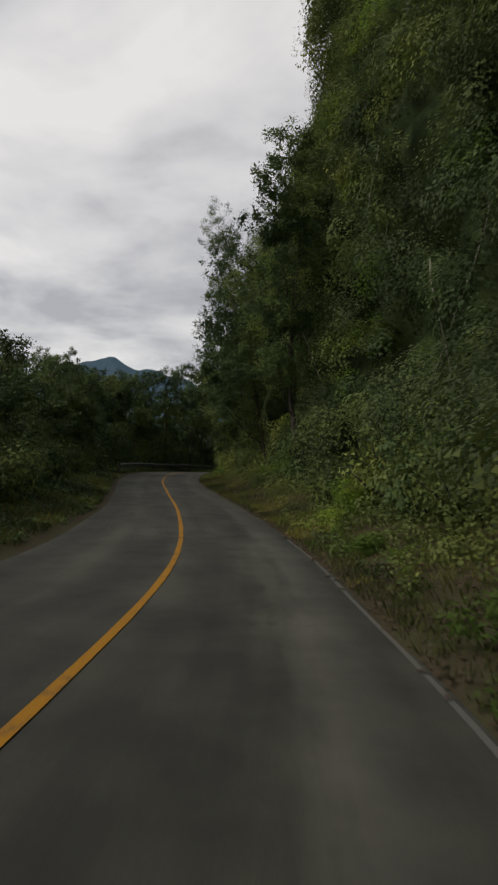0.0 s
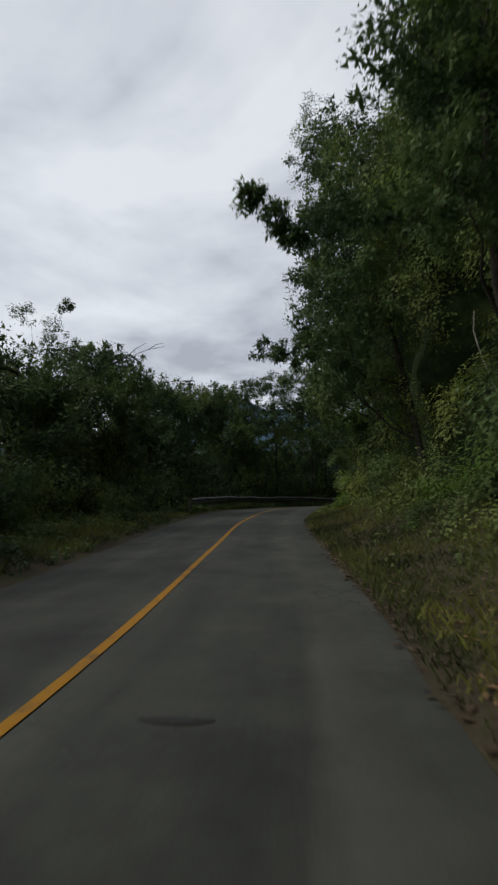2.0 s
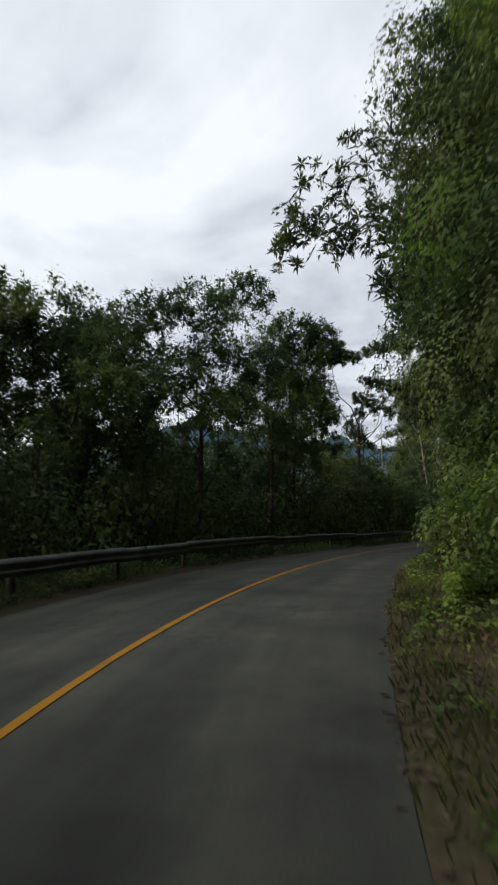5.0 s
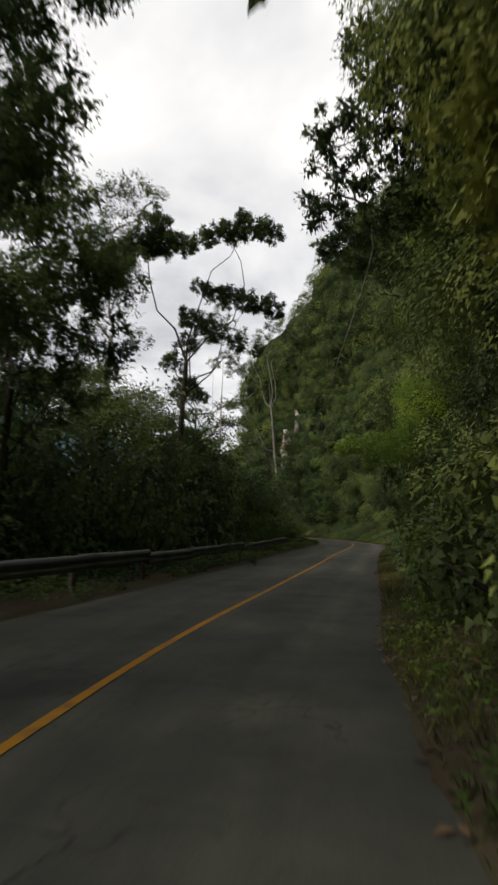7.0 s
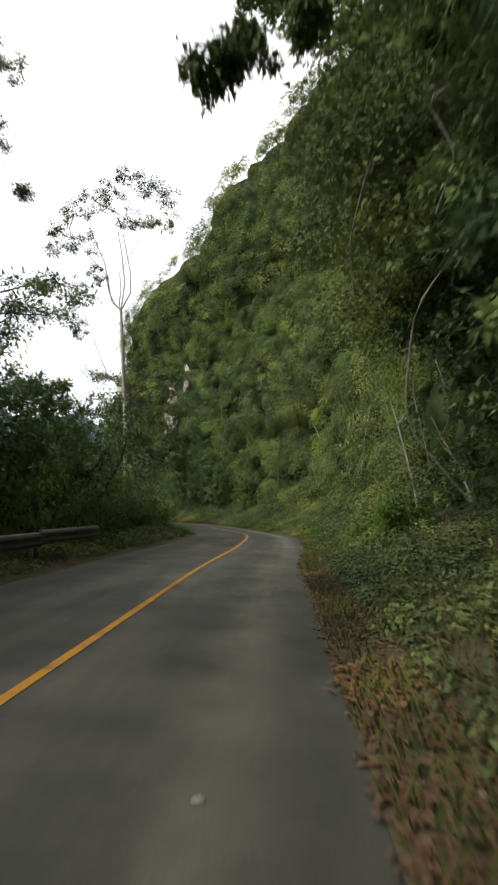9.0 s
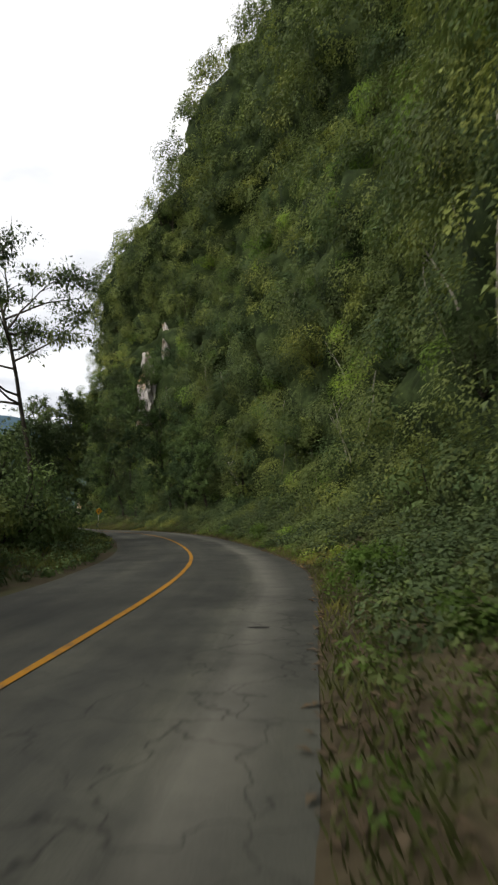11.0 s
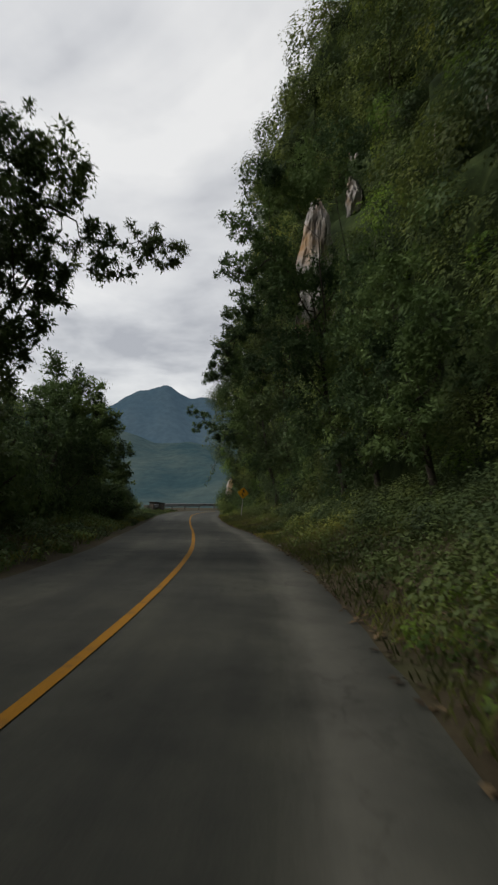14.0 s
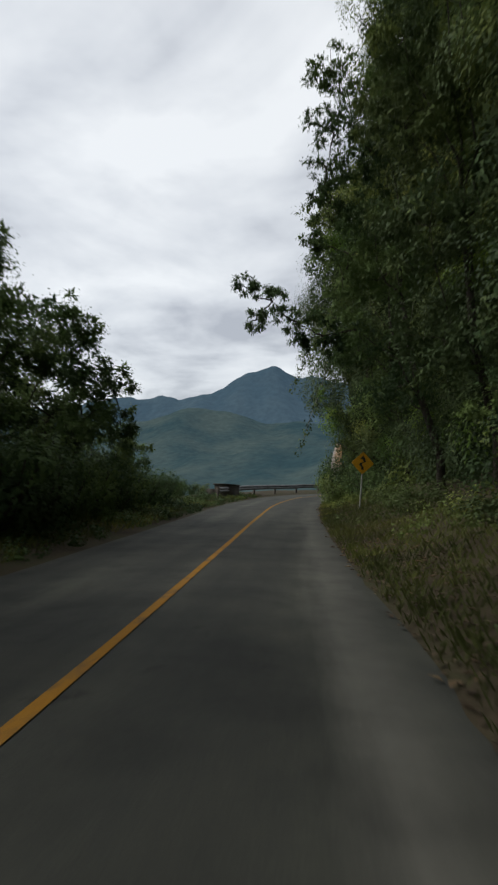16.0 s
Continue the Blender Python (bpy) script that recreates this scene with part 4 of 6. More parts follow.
BROAD = tree("broadleaf_tree", 1, 10, 3.6, "broad", BARK_DARK, LEAF_DARK, "dark broadleaf tree with a ragged crown on the valley side")
BROAD_B = tree("broadleaf_tree", 2, 9, 3.0, "broad", BARK_DARK, LEAF_TREE, "olive-green broadleaf tree with gaps in its crown")
UMBRELLA = tree("umbrella_tree", 3, 13, 4.6, "umbrella", BARK_DARK, LEAF_TREE, "tall tree with flat layered umbrella branches")
AIRY = tree("airy_tree", 5, 6, 2.4, "airy", BARK_DARK, LEAF_TREE, "small airy tree growing from the hillside")
AIRY_B = tree("airy_tree", 6, 5, 2.0, "airy", BARK_PALE, LEAF_CLIFF, "small airy tree with pale stems growing from the hillside", (-0.35, 0, 0))
AIRY_L = tree("airy_tree", 16, 7, 2.6, "airy", BARK_DARK, LEAF_TREE, "small leaning tree with a thin rounded crown on the hillside", (-0.6, 0, 0))
SAPLING = tree("sapling", 10, 6.5, 1.6, "sapling", BARK_PALE, LEAF_TREE, "thin pale-stemmed sapling among the bushes")

# valley side: a, l, tree, turn, scale, stretch
for a, l, kind, turn, s, tall in [
    (5, -12.0, BROAD_B, 250, 0.95, 1.0), (14, -11.5, BROAD_B, 40, 0.75, 1.0), (21, -8.4, BROAD_B, 200, 0.70, 1.0), (26, -7.6, BROAD, 20, 0.72, 1.0), (32, -8.4, BROAD_B, 120, 1.0, 1.0), (36.5, -7.4, BROAD, 70, 0.95, 1.0),
    (40, -7.8, BROAD_B, 60, 0.95, 1.0), (42.5, -9.4, BROAD_B, 300, 1.12, 1.0), (46, -10.6, BROAD, 90, 1.25, 1.0), (50.5, -10.2, BROAD_B, 10, 1.25, 1.05), (53, -8.8, BROAD, 140, 1.0, 1.0), (56, -11.5, BROAD_B, 260, 1.3, 1.0), (30, -13, BROAD, 90, 1.1, 1.0),
    (60, -13.5, BROAD, 20, 1.2, 1.0), (65.5, -12.5, BROAD_B, 77, 1.3, 1.0), (70.5, -13, BROAD, 215, 1.15, 1.0), (75, -12.8, BROAD, 330, 1.1, 1.0), (80, -12.5, BROAD, 140, 1.1, 1.0), (80, -8.4, SAPLING, 0, 1.25, 1.1), (85, -14.0, BROAD_B, 190, 1.2, 1.0),
    (88, -13.0, UMBRELLA, 130, 1.0, 1.05), (93, -14.0, UMBRELLA, 170, 1.0, 1.1), (91, -6.6, SAPLING, 30, 0.9, 1.0),
    (107, -12.0, UMBRELLA, 110, 1.0, 1.15), (115, -11.6, SAPLING, 140, 1.0, 1.0),
    (119, -10.2, SAPLING, 60, 0.9, 1.1), (124, -9.0, BROAD_B, 320, 0.80, 1.0), (133.5, -5.9, UMBRELLA, 200, 0.95, 1.10), (129, -9.5, BROAD_B, 45, 0.85, 1.0),
    (141, -11.0, BROAD, 75, 0.95, 1.0), (146.5, -8.6, BROAD, 280, 0.95, 0.92), (155, -10.5, BROAD_B, 15, 1.0, 1.0), (160, -9.0, BROAD, 100, 0.92, 0.95),
    (165.5, -6.9, BROAD, 170, 0.90, 1.0), (171.0, -6.8, BROAD, 240, 0.80, 1.0), (169.0, -8.4, BROAD, 20, 0.85, 1.0), (174.6, -7.6, BROAD, 100, 0.72, 1.0), (177.5, -7.0, BROAD_B, 310, 0.74, 1.0), (184, -8.5, BROAD_B, 20, 0.62, 1.0),
    (192, -11.0, BROAD_B, 130, 0.55, 1.0), (163, -15.0, BROAD, 200, 1.1, 1.0), (173, -14.0, BROAD, 60, 1.1, 1.0),
]:
    plant(kind, left_ground(a, l), turn, s, tall)

# trees with crowns of their own shape: foot (a, l, height), then the lobes of the crown
shaped_tree("guardrail_tree", 101, (68.2, -6.4, -0.6), [(68.5, -4.2, 11.3, 1.3), (67.0, -5.8, 10.4, 1.5), (66.0, -7.4, 10.2, 1.4), (68.5, -6.0, 8.6, 1.7), (66.5, -6.6, 7.6, 1.4), (69.3, -4.2, 8.4, 1.2), (67.2, -5.2, 6.0, 1.1), (69, -7.2, 6.4, 1.3), (66, -8.4, 8.6, 1.4)],
            BARK_DARK, LEAF_DARK, "tall dark broadleaf tree behind the guardrail with gaps in its crown", thick=1.45)
shaped_tree("guardrail_tree", 102, (73.4, -5.8, -0.6), [(72.2, -1.9, 9.8, 1.1), (72.3, -3.4, 10.6, 1.4), (73.0, -4.9, 10.4, 1.5), (73.2, -3.4, 8.6, 1.4), (74.2, -4.6, 8.2, 1.5), (73.0, -5.4, 6.4, 1.4), (74.5, -6.6, 9.0, 1.6), (75.0, -5.2, 5.4, 1.2), (72.6, -2.6, 7.4, 0.9), (73.4, -7.4, 7.6, 1.5), (71.0, -6.2, 7.2, 1.1)],
            BARK_DARK, LEAF_DARK, "spreading dark tree leaning from behind the guardrail over the road", thick=1.5)
shaped_tree("guardrail_tree", 103, (77.8, -6.6, -0.6), [(77.0, -5.2, 9.0, 1.2), (78.2, -4.9, 7.6, 1.2), (78.4, -6.6, 9.6, 1.3), (77.4, -6.0, 6.6, 1.3), (78.8, -5.6, 4.8, 1.1), (79.2, -7.6, 7.6, 1.4), (77, -7.4, 4.4, 1.3), (78.2, -3.9, 7.4, 0.9), (78.5, -4.4, 5.8, 1.0), (79.4, -5.0, 8.6, 1.1)],
            BARK_DARK, LEAF_DARK, "dense dark tree standing close behind the guardrail", thick=1.5)
shaped_tree("guardrail_tree", 122, (61.8, -7.6, -0.8), [(61.0, -6.0, 5.6, 1.3), (62.0, -7.2, 7.4, 1.5), (62.6, -6.0, 4.2, 1.2), (60.8, -7.8, 4.0, 1.4), (63.6, -6.4, 6.4, 1.3), (61.6, -8.6, 8.4, 1.5), (64.2, -7.6, 4.6, 1.3), (60.2, -8.8, 6.6, 1.4)],
            BARK_DARK, LEAF_DARK, "bushy dark tree rising behind the guardrail", thick=1.3)
tiers = [(90.5, l, h, q) for l, h, q in ((-2.0, 14.6, 0.5), (-2.6, 14.9, 0.65), (-3.4, 15.1, 0.7), (-4.3, 15.0, 0.7), (-5.2, 14.7, 0.6), (-6.2, 14.5, 0.65), (-7.2, 14.7, 0.8), (-8.1, 14.8, 0.9), (-9.0, 14.4, 0.8), (-7.6, 15.6, 0.7), (-3.4, 15.7, 0.4))]
tiers += [(91.5, l, h, q) for l, h, q in ((-2.1, 11.4, 0.5), (-2.7, 11.7, 0.6), (-3.4, 11.9, 0.65), (-4.2, 12.1, 0.65), (-5.0, 12.5, 0.6), (-5.8, 12.8, 0.5))]
tiers += [(92.0, l, h, q) for l, h, q in ((-3.0, 9.7, 0.35), (-4.0, 10.1, 0.5), (-5.0, 10.6, 0.6), (-5.8, 11.2, 0.65), (-6.6, 11.6, 0.6), (-6.4, 10.2, 0.6), (-7.2, 9.4, 0.6), (-6.6, 8.2, 0.7), (-5.8, 7.6, 0.5))]
shaped_tree("umbrella_tree", 150, (91.4, -6.9, -0.6), tiers, BARK_DARK, LEAF_TREE, "tall tree with flat tiers of leaves reaching over the road", 0.12, 0.16, 3.4)
shaped_tree("feathery_tree", 151, (89.6, -9.4, -0.8), [(89.0, l, h, q) for l, h, q in ((-7.2, 16.2, 0.8), (-8.4, 16.8, 0.9), (-9.6, 16.4, 1.0), (-8.0, 15.2, 0.9), (-9.2, 14.6, 1.0), (-10.4, 15.0, 1.0), (-8.6, 13.2, 0.9), (-9.8, 12.8, 1.0), (-7.8, 12.0, 0.7), (-8.8, 11.2, 0.9), (-10.0, 10.6, 1.0), (-8.0, 9.6, 0.8))],
            BARK_PALE, LEAF_TREE, "tall thin-leaved tree with pale branches behind the guardrail", 0.12, 0.2, 1.0, "open")
shaped_tree("slender_tree", 152, (101.5, -7.4, -0.5), [(101.5, l, h, q) for l, h, q in ((-7.8, 15.3, 0.7), (-8.6, 14.9, 0.6), (-7.1, 14.6, 0.6), (-6.3, 13.8, 0.6), (-7.2, 13.4, 0.6), (-8.4, 13.6, 0.6), (-7.2, 12.5, 0.5), (-6.6, 11.7, 0.55), (-8.1, 12.0, 0.6), (-5.6, 10.1, 0.22), (-7.6, 16.0, 0.5))],
            BARK_PALE, LEAF_TREE, "tall slender tree with a thin bare trunk and small open crown", 0.11, 0.085, 1.0, "open")
shaped_tree("slender_tree", 153, (117.5, -6.4, -0.4), [(117.5, l, h, q) for l, h, q in ((-10.0, 17.2, 0.9), (-8.9, 18.0, 0.9), (-8.0, 18.6, 0.8), (-6.9, 19.5, 0.9), (-5.8, 18.9, 0.9), (-4.9, 18.2, 0.8), (-10.6, 15.2, 0.8), (-9.3, 15.6, 0.8), (-8.4, 13.9, 0.7), (-9.6, 12.7, 0.8), (-9.2, 10.6, 0.7), (-11.0, 16.4, 0.7), (-6.0, 16.6, 0.8), (-7.2, 17.0, 0.8), (-5.0, 16.8, 0.6))],
            BARK_PALE, LEAF_TREE, "tall pale-stemmed tree whose limbs fork into a wide feathery crown", 0.13, 0.13, 1.0, "open")
shaped_tree("guardrail_tree", 123, (93.2, -6.8, -0.6), [(92.0, -5.6, 3.6, 1.1), (92.6, -6.4, 5.0, 1.2), (94.0, -5.6, 4.0, 1.1), (94.4, -6.6, 5.6, 1.2), (96.0, -5.8, 3.4, 1.1), (93.0, -7.6, 5.8, 1.3), (90.6, -6.2, 4.2, 1.1)],
            BARK_DARK, LEAF_DARK, "low dense tree crowding the guardrail", thick=1.2)
shaped_tree("guardrail_tree", 128, (86.0, -7.2, -0.7), [(84.4, -6.0, 3.8, 1.1), (85.0, -6.6, 5.4, 1.2), (86.4, -6.0, 4.4, 1.2), (87.2, -6.8, 5.8, 1.2), (88.6, -6.2, 3.8, 1.1), (85.6, -7.8, 6.4, 1.3), (82.6, -6.6, 4.6, 1.2), (88.4, -7.6, 5.6, 1.2)],
            BARK_DARK, LEAF_CLIFF, "leafy green tree bulging over the guardrail", 0.12, 0.1, 1.1, "shell")
shaped_tree("guardrail_tree", 129, (98.4, -7.0, -0.5), [(97.4, -6.0, 3.6, 1.1), (98.0, -6.8, 5.0, 1.2), (99.2, -6.0, 4.0, 1.1), (99.8, -6.8, 5.2, 1.2), (97.0, -7.4, 5.8, 1.2)],
            BARK_DARK, LEAF_CLIFF, "leafy green tree behind the guardrail", 0.12, 0.1, 1.1, "shell")
shaped_tree("guardrail_tree", 124, (103.0, -6.8, -0.4), [(101.6, -5.6, 3.0, 1.1), (102.6, -6.0, 4.4, 1.2), (104.2, -5.4, 3.4, 1.1), (105.0, -6.2, 4.8, 1.2), (106.6, -5.6, 3.0, 1.1), (100.2, -6.4, 4.0, 1.2), (107.6, -6.4, 4.4, 1.2)],
            BARK_DARK, LEAF_DARK, "low dense tree beside the end of the guardrail", thick=1.2)
shaped_tree("bank_tree", 170, (45.0, -7.8, -0.9), [(44.0, -6.0, 6.0, 1.1), (44.4, -7.0, 7.2, 1.3), (45.0, -8.4, 7.7, 1.4), (45.4, -6.6, 5.0, 1.4), (44.6, -8.0, 5.6, 1.5), (46.0, -7.4, 3.4, 1.4), (44.2, -5.6, 6.9, 0.7), (46.2, -9.6, 7.6, 1.4)],
            BARK_DARK, LEAF_DARK, "round dark tree beside the start of the guardrail", 0.12, 0.10, 1.2)
shaped_tree("bank_tree", 171, (55.0, -9.8, -2.0), [(54.0, -9.0, 7.2, 1.4), (55.0, -10.4, 8.3, 1.6), (54.6, -8.2, 5.6, 1.4), (56.0, -9.4, 4.2, 1.5), (53.0, -11.6, 8.3, 1.6), (54.0, -10.4, 5.8, 1.6), (56.6, -8.2, 6.4, 1.3), (57.0, -9.8, 7.6, 1.4)],
            BARK_DARK, LEAF_DARK, "broad dark tree on the slope behind the guardrail", 0.13, 0.12, 1.1)
shaped_tree("bank_tree", 172, (61.0, -11.0, -2.6), [(60.0, -8.8, 7.4, 1.4), (60.5, -10.0, 8.5, 1.5), (61.0, -11.6, 8.9, 1.6), (62.0, -9.6, 6.0, 1.5), (61.5, -12.4, 7.0, 1.6), (60.0, -13.4, 8.9, 1.5), (60.6, -11.0, 5.6, 1.6), (62.0, -8.4, 4.6, 1.4)],
            BARK_DARK, LEAF_TREE, "broad olive tree on the slope behind the guardrail", 0.13, 0.12, 1.1)
shaped_tree("bank_tree", 173, (66.4, -10.6, -2.6), [(66.0, -9.6, 9.4, 1.5), (66.5, -11.4, 9.9, 1.6), (66.0, -10.4, 7.6, 1.6), (66.8, -12.8, 9.3, 1.5), (65.6, -8.4, 6.6, 1.4), (66.4, -12.2, 6.6, 1.6), ],
            BARK_DARK, LEAF_DARK, "tall dark tree on the slope behind the guardrail", 0.13, 0.12, 1.1)
shaped_tree("feathery_tree", 174, (37.2, -7.6, 0.3), [(36.0, -5.2, 6.0, 0.55), (36.2, -6.0, 6.8, 0.6), (36.0, -6.6, 6.0, 0.7), (36.0, -4.4, 5.6, 0.45), (36.4, -7.2, 7.4, 0.6), (35.8, -5.4, 7.4, 0.3), (36.2, -5.6, 5.2, 0.7), (36.6, -6.6, 4.6, 0.9), (36.0, -4.8, 4.8, 0.7)],
            BARK_PALE, LEAF_TREE, "slight feathery tree with pale twigs above the bank bushes", 0.09, 0.05, 1.0, "open")
for k, a in enumerate((66.0, 70.0, 74.5, 78.5, 82.5)):
    shaped_tree("slope_tree", 160 + k, (a, -9.8, -1.4), [(a, -8.9, 2.4, 1.5), (a + 1.6, -9.8, 4.2, 1.6), (a - 1.2, -10.4, 5.2, 1.5), (a + 0.8, -9.2, 5.9 - 0.4 * (k % 2), 1.2)],
                BARK_DARK, LEAF_DARK, "rounded dark tree standing on the slope below the guardrail", 0.13, 0.11, 0.9)
shaped_tree("roadside_tree", 139, (139.2, -6.6, 0.1), [(138.0, -5.5, 5.0, 1.0), (139.0, -6.2, 5.4, 1.1), (140.0, -5.0, 4.4, 0.9), (140.6, -4.6, 3.4, 0.8), (139.0, -5.4, 3.2, 1.0), (138.0, -6.6, 4.2, 1.1), (141.4, -4.8, 5.2, 0.8), (137.0, -6.4, 5.2, 1.0), (141.0, -4.4, 2.4, 0.7)], BARK_DARK, LEAF_TREE, "leafy green tree rounding out over the road bank", thick=1.4)
shaped_tree("roadside_tree", 125, (163.2, -6.2, 0.2), [(163.0, -4.2, 4.8, 0.95), (163.4, -4.8, 6.0, 1.0), (162.0, -4.9, 3.4, 1.1), (164.2, -4.3, 3.0, 1.0), (162.0, -5.8, 5.2, 1.2), (164.6, -5.4, 4.6, 1.1), (160.4, -5.4, 3.6, 1.1)], BARK_DARK, LEAF_DARK, "rounded dark tree growing close to the road edge", thick=1.2)
shaped_tree("roadside_tree", 126, (178.0, -6.2, 0.0), [(177.4, -4.7, 4.4, 0.9), (178.6, -4.6, 3.2, 0.85), (176.8, -5.4, 5.0, 1.0), (175.6, -5.6, 5.8, 1.1), (180.0, -5.0, 2.7, 0.85), (182.0, -5.3, 2.2, 0.8), (176.4, -5.0, 3.2, 1.0), (184.2, -5.6, 1.8, 0.7), (173.6, -5.6, 4.6, 1.1)], BARK_DARK, LEAF_DARK, "spreading dark tree on the bank before the bend", thick=1.9)
shaped_tree("roadside_tree", 104, (151.2, -5.9, 0.3), [(151.5, -0.8, 7.2, 0.45), (151.4, -1.5, 7.4, 0.6), (151.2, -2.4, 7.1, 0.85), (150.6, -3.3, 8.7, 1.0), (150.1, -4.3, 9.2, 0.95), (150.8, -4.0, 8.1, 1.1), (151.3, -3.6, 6.3, 0.8), (151.6, -5.0, 7.0, 1.2), (150.4, -5.4, 5.9, 1.1), (151.8, -4.9, 4.6, 1.0), (152.2, -3.8, 6.8, 0.8), (150.6, -4.4, 7.4, 1.0), (151.0, -4.2, 5.2, 0.9), (149.6, -5.6, 7.7, 1.1), (151.5, -6.2, 8.6, 1.1), (150.5, -5.3, 3.4, 1.2), (152.2, -5.7, 2.8, 1.2), (149.0, -5.7, 3.6, 1.1), (148.0, -5.4, 2.2, 1.1), (150.0, -5.0, 6.2, 1.1), (149.4, -5.2, 4.8, 1.1)],
            BARK_DARK, LEAF_TREE, "ragged roadside tree with a long branch pointing at the road", thick=1.4)
shaped_tree("ball_tree", 105, (47.6, 5.6, 13.2), [(46.8, 3.0, 19.3, 1.15), (46.8, 3.2, 20.7, 1.0), (46.9, 3.4, 17.8, 0.95), (47.0, 4.2, 18.9, 1.1), (47.0, 4.4, 16.8, 1.0), (47.0, 2.6, 18.2, 0.8)], BARK_DARK, LEAF_TREE, "small airy tree with a thin rounded crown above the bushes", 0.11, 0.07, 0.9, "open")
shaped_tree("overhanging_tree", 138, (26.6, 5.6, 1.0), [(25.6, 4.3, 6.0, 1.1), (26.0, 4.2, 8.2, 1.2), (26.0, 4.3, 10.2, 1.2), (26.2, 4.1, 12.2, 1.2), (26.4, 4.6, 14.2, 1.4), (27.0, 5.0, 8.6, 1.4), (26.8, 5.0, 12.0, 1.5), (27.0, 5.0, 16.2, 1.4)],
            BARK_DARK, LEAF_DARK, "tall dark tree standing close against the hillside", thick=1.2)
shaped_tree("overhanging_tree", 106, (34.6, 5.8, 0.7), [(32.8, 1.3, 5.05, 0.42), (32.9, 1.85, 4.95, 0.5), (33.2, 2.4, 5.2, 0.65), (33.9, 3.3, 5.3, 1.0), (33.4, 3.15, 7.2, 1.0), (34.6, 4.1, 6.4, 1.5), (35.0, 4.1, 8.6, 1.6), (35.6, 3.9, 10.8, 1.5), (34.6, 4.4, 4.4, 1.2), (36.2, 4.9, 12.6, 1.6)],
            BARK_DARK, LEAF_DARK, "dark roadside tree with a leafy branch pointing over the road")
shaped_tree("overhanging_tree", 107, (39.8, 5.7, 0.7), [(39.2, 3.0, 4.8, 1.2), (39.6, 3.3, 7.2, 1.5), (40.0, 3.3, 9.8, 1.4), (40.6, 3.5, 12.0, 1.5), (39.5, 4.3, 3.0, 1.1), (41.0, 3.7, 14.6, 1.4), (41.5, 4.1, 6.2, 1.6), (42.0, 3.5, 8.8, 1.5), (42.5, 3.9, 16.6, 1.4)],
            BARK_DARK, LEAF_DARK, "tall dark tree pressed against the hillside beside the road")
shaped_tree("overhanging_tree", 108, (45.4, 5.9, 1.0), [(45.0, 3.3, 5.4, 1.4), (45.4, 3.4, 8.4, 1.5), (46.0, 3.6, 11.4, 1.6), (45.6, 4.1, 14.0, 1.5), (47.4, 3.9, 7.0, 1.5), (45.2, 4.3, 3.2, 1.2)], BARK_DARK, LEAF_TREE, "olive-green tree growing up the foot of the hillside")
shaped_tree("leaning_sapling", 109, (26.2, 5.8, 0.8), [(25.0, 1.15, 5.45, 0.22), (25.0, 1.5, 5.2, 0.25), (25.1, 1.85, 4.95, 0.3), (25.2, 2.3, 5.2, 0.35), (25.4, 2.9, 5.4, 0.5), (25.6, 3.7, 5.3, 0.75), (26.0, 4.6, 5.4, 0.9), (26.2, 5.0, 6.6, 1.1)], BARK_DARK, LEAF_DARK, "thin leaning sapling reaching over the verge", 0.08, 0.05)
shaped_tree("palmate_tree", 110, (62.4, 5.6, 3.0), [(61.9, -0.2, 9.7, 0.6), (62.0, 0.3, 10.8, 0.8), (62.1, 1.2, 9.8, 0.8), (62.3, 1.4, 11.8, 1.0), (62.4, 2.4, 10.4, 1.1), (62.3, 2.8, 8.2, 0.7), (62.8, 3.4, 9.4, 1.2), (63.0, 3.6, 11.6, 1.3), (63.2, 4.6, 8.0, 1.2), (62.6, 2.6, 12.8, 1.1)],
            BARK_PALE, LEAF_TREE, "tree with star-shaped whorls of long leaves over the road", 0.16, 0.12, 0.55, "rosette")
shaped_tree("overhanging_tree", 111, (58.2, 5.8, 2.2), [(57.6, 4.2, 5.4, 1.3), (58.0, 4.3, 8.0, 1.5), (58.6, 4.2, 10.6, 1.5), (58.0, 4.9, 3.6, 1.2), (60.0, 4.3, 6.4, 1.4), (59.4, 4.7, 13.0, 1.5), (60.4, 4.3, 9.0, 1.3)], BARK_DARK, LEAF_DARK, "dark tree crowding the inside of the bend")
shaped_tree("overhanging_tree", 127, (65.2, 6.2, 4.0), [(65.0, 3.9, 8.6, 1.2), (65.4, 3.8, 11.2, 1.3), (65.0, 4.4, 13.6, 1.5), (66.0, 4.8, 7.2, 1.4), (65.4, 5.0, 15.8, 1.6), (64.6, 5.2, 10.8, 1.6), (66.2, 5.0, 12.6, 1.5)], BARK_DARK, LEAF_TREE, "tall olive tree standing against the cliff inside the bend", thick=1.2)
shaped_tree("overhanging_tree", 112, (67.4, 5.8, 3.0), [(67.6, 3.4, 5.4, 1.1), (67.2, 4.4, 7.6, 1.4), (68.0, 3.6, 9.4, 1.2), (69.4, 2.2, 11.2, 0.8), (69.8, 1.5, 11.6, 0.6), (69.0, 3.2, 11.4, 1.1), (68.6, 4.2, 12.6, 1.4), (66.4, 4.8, 10.0, 1.3), (69.5, 4.1, 6.6, 1.2), (66.0, 4.6, 6.0, 1.2)], BARK_DARK, LEAF_TREE, "mossy tree leaning out from the cliff above the road", thick=1.4)
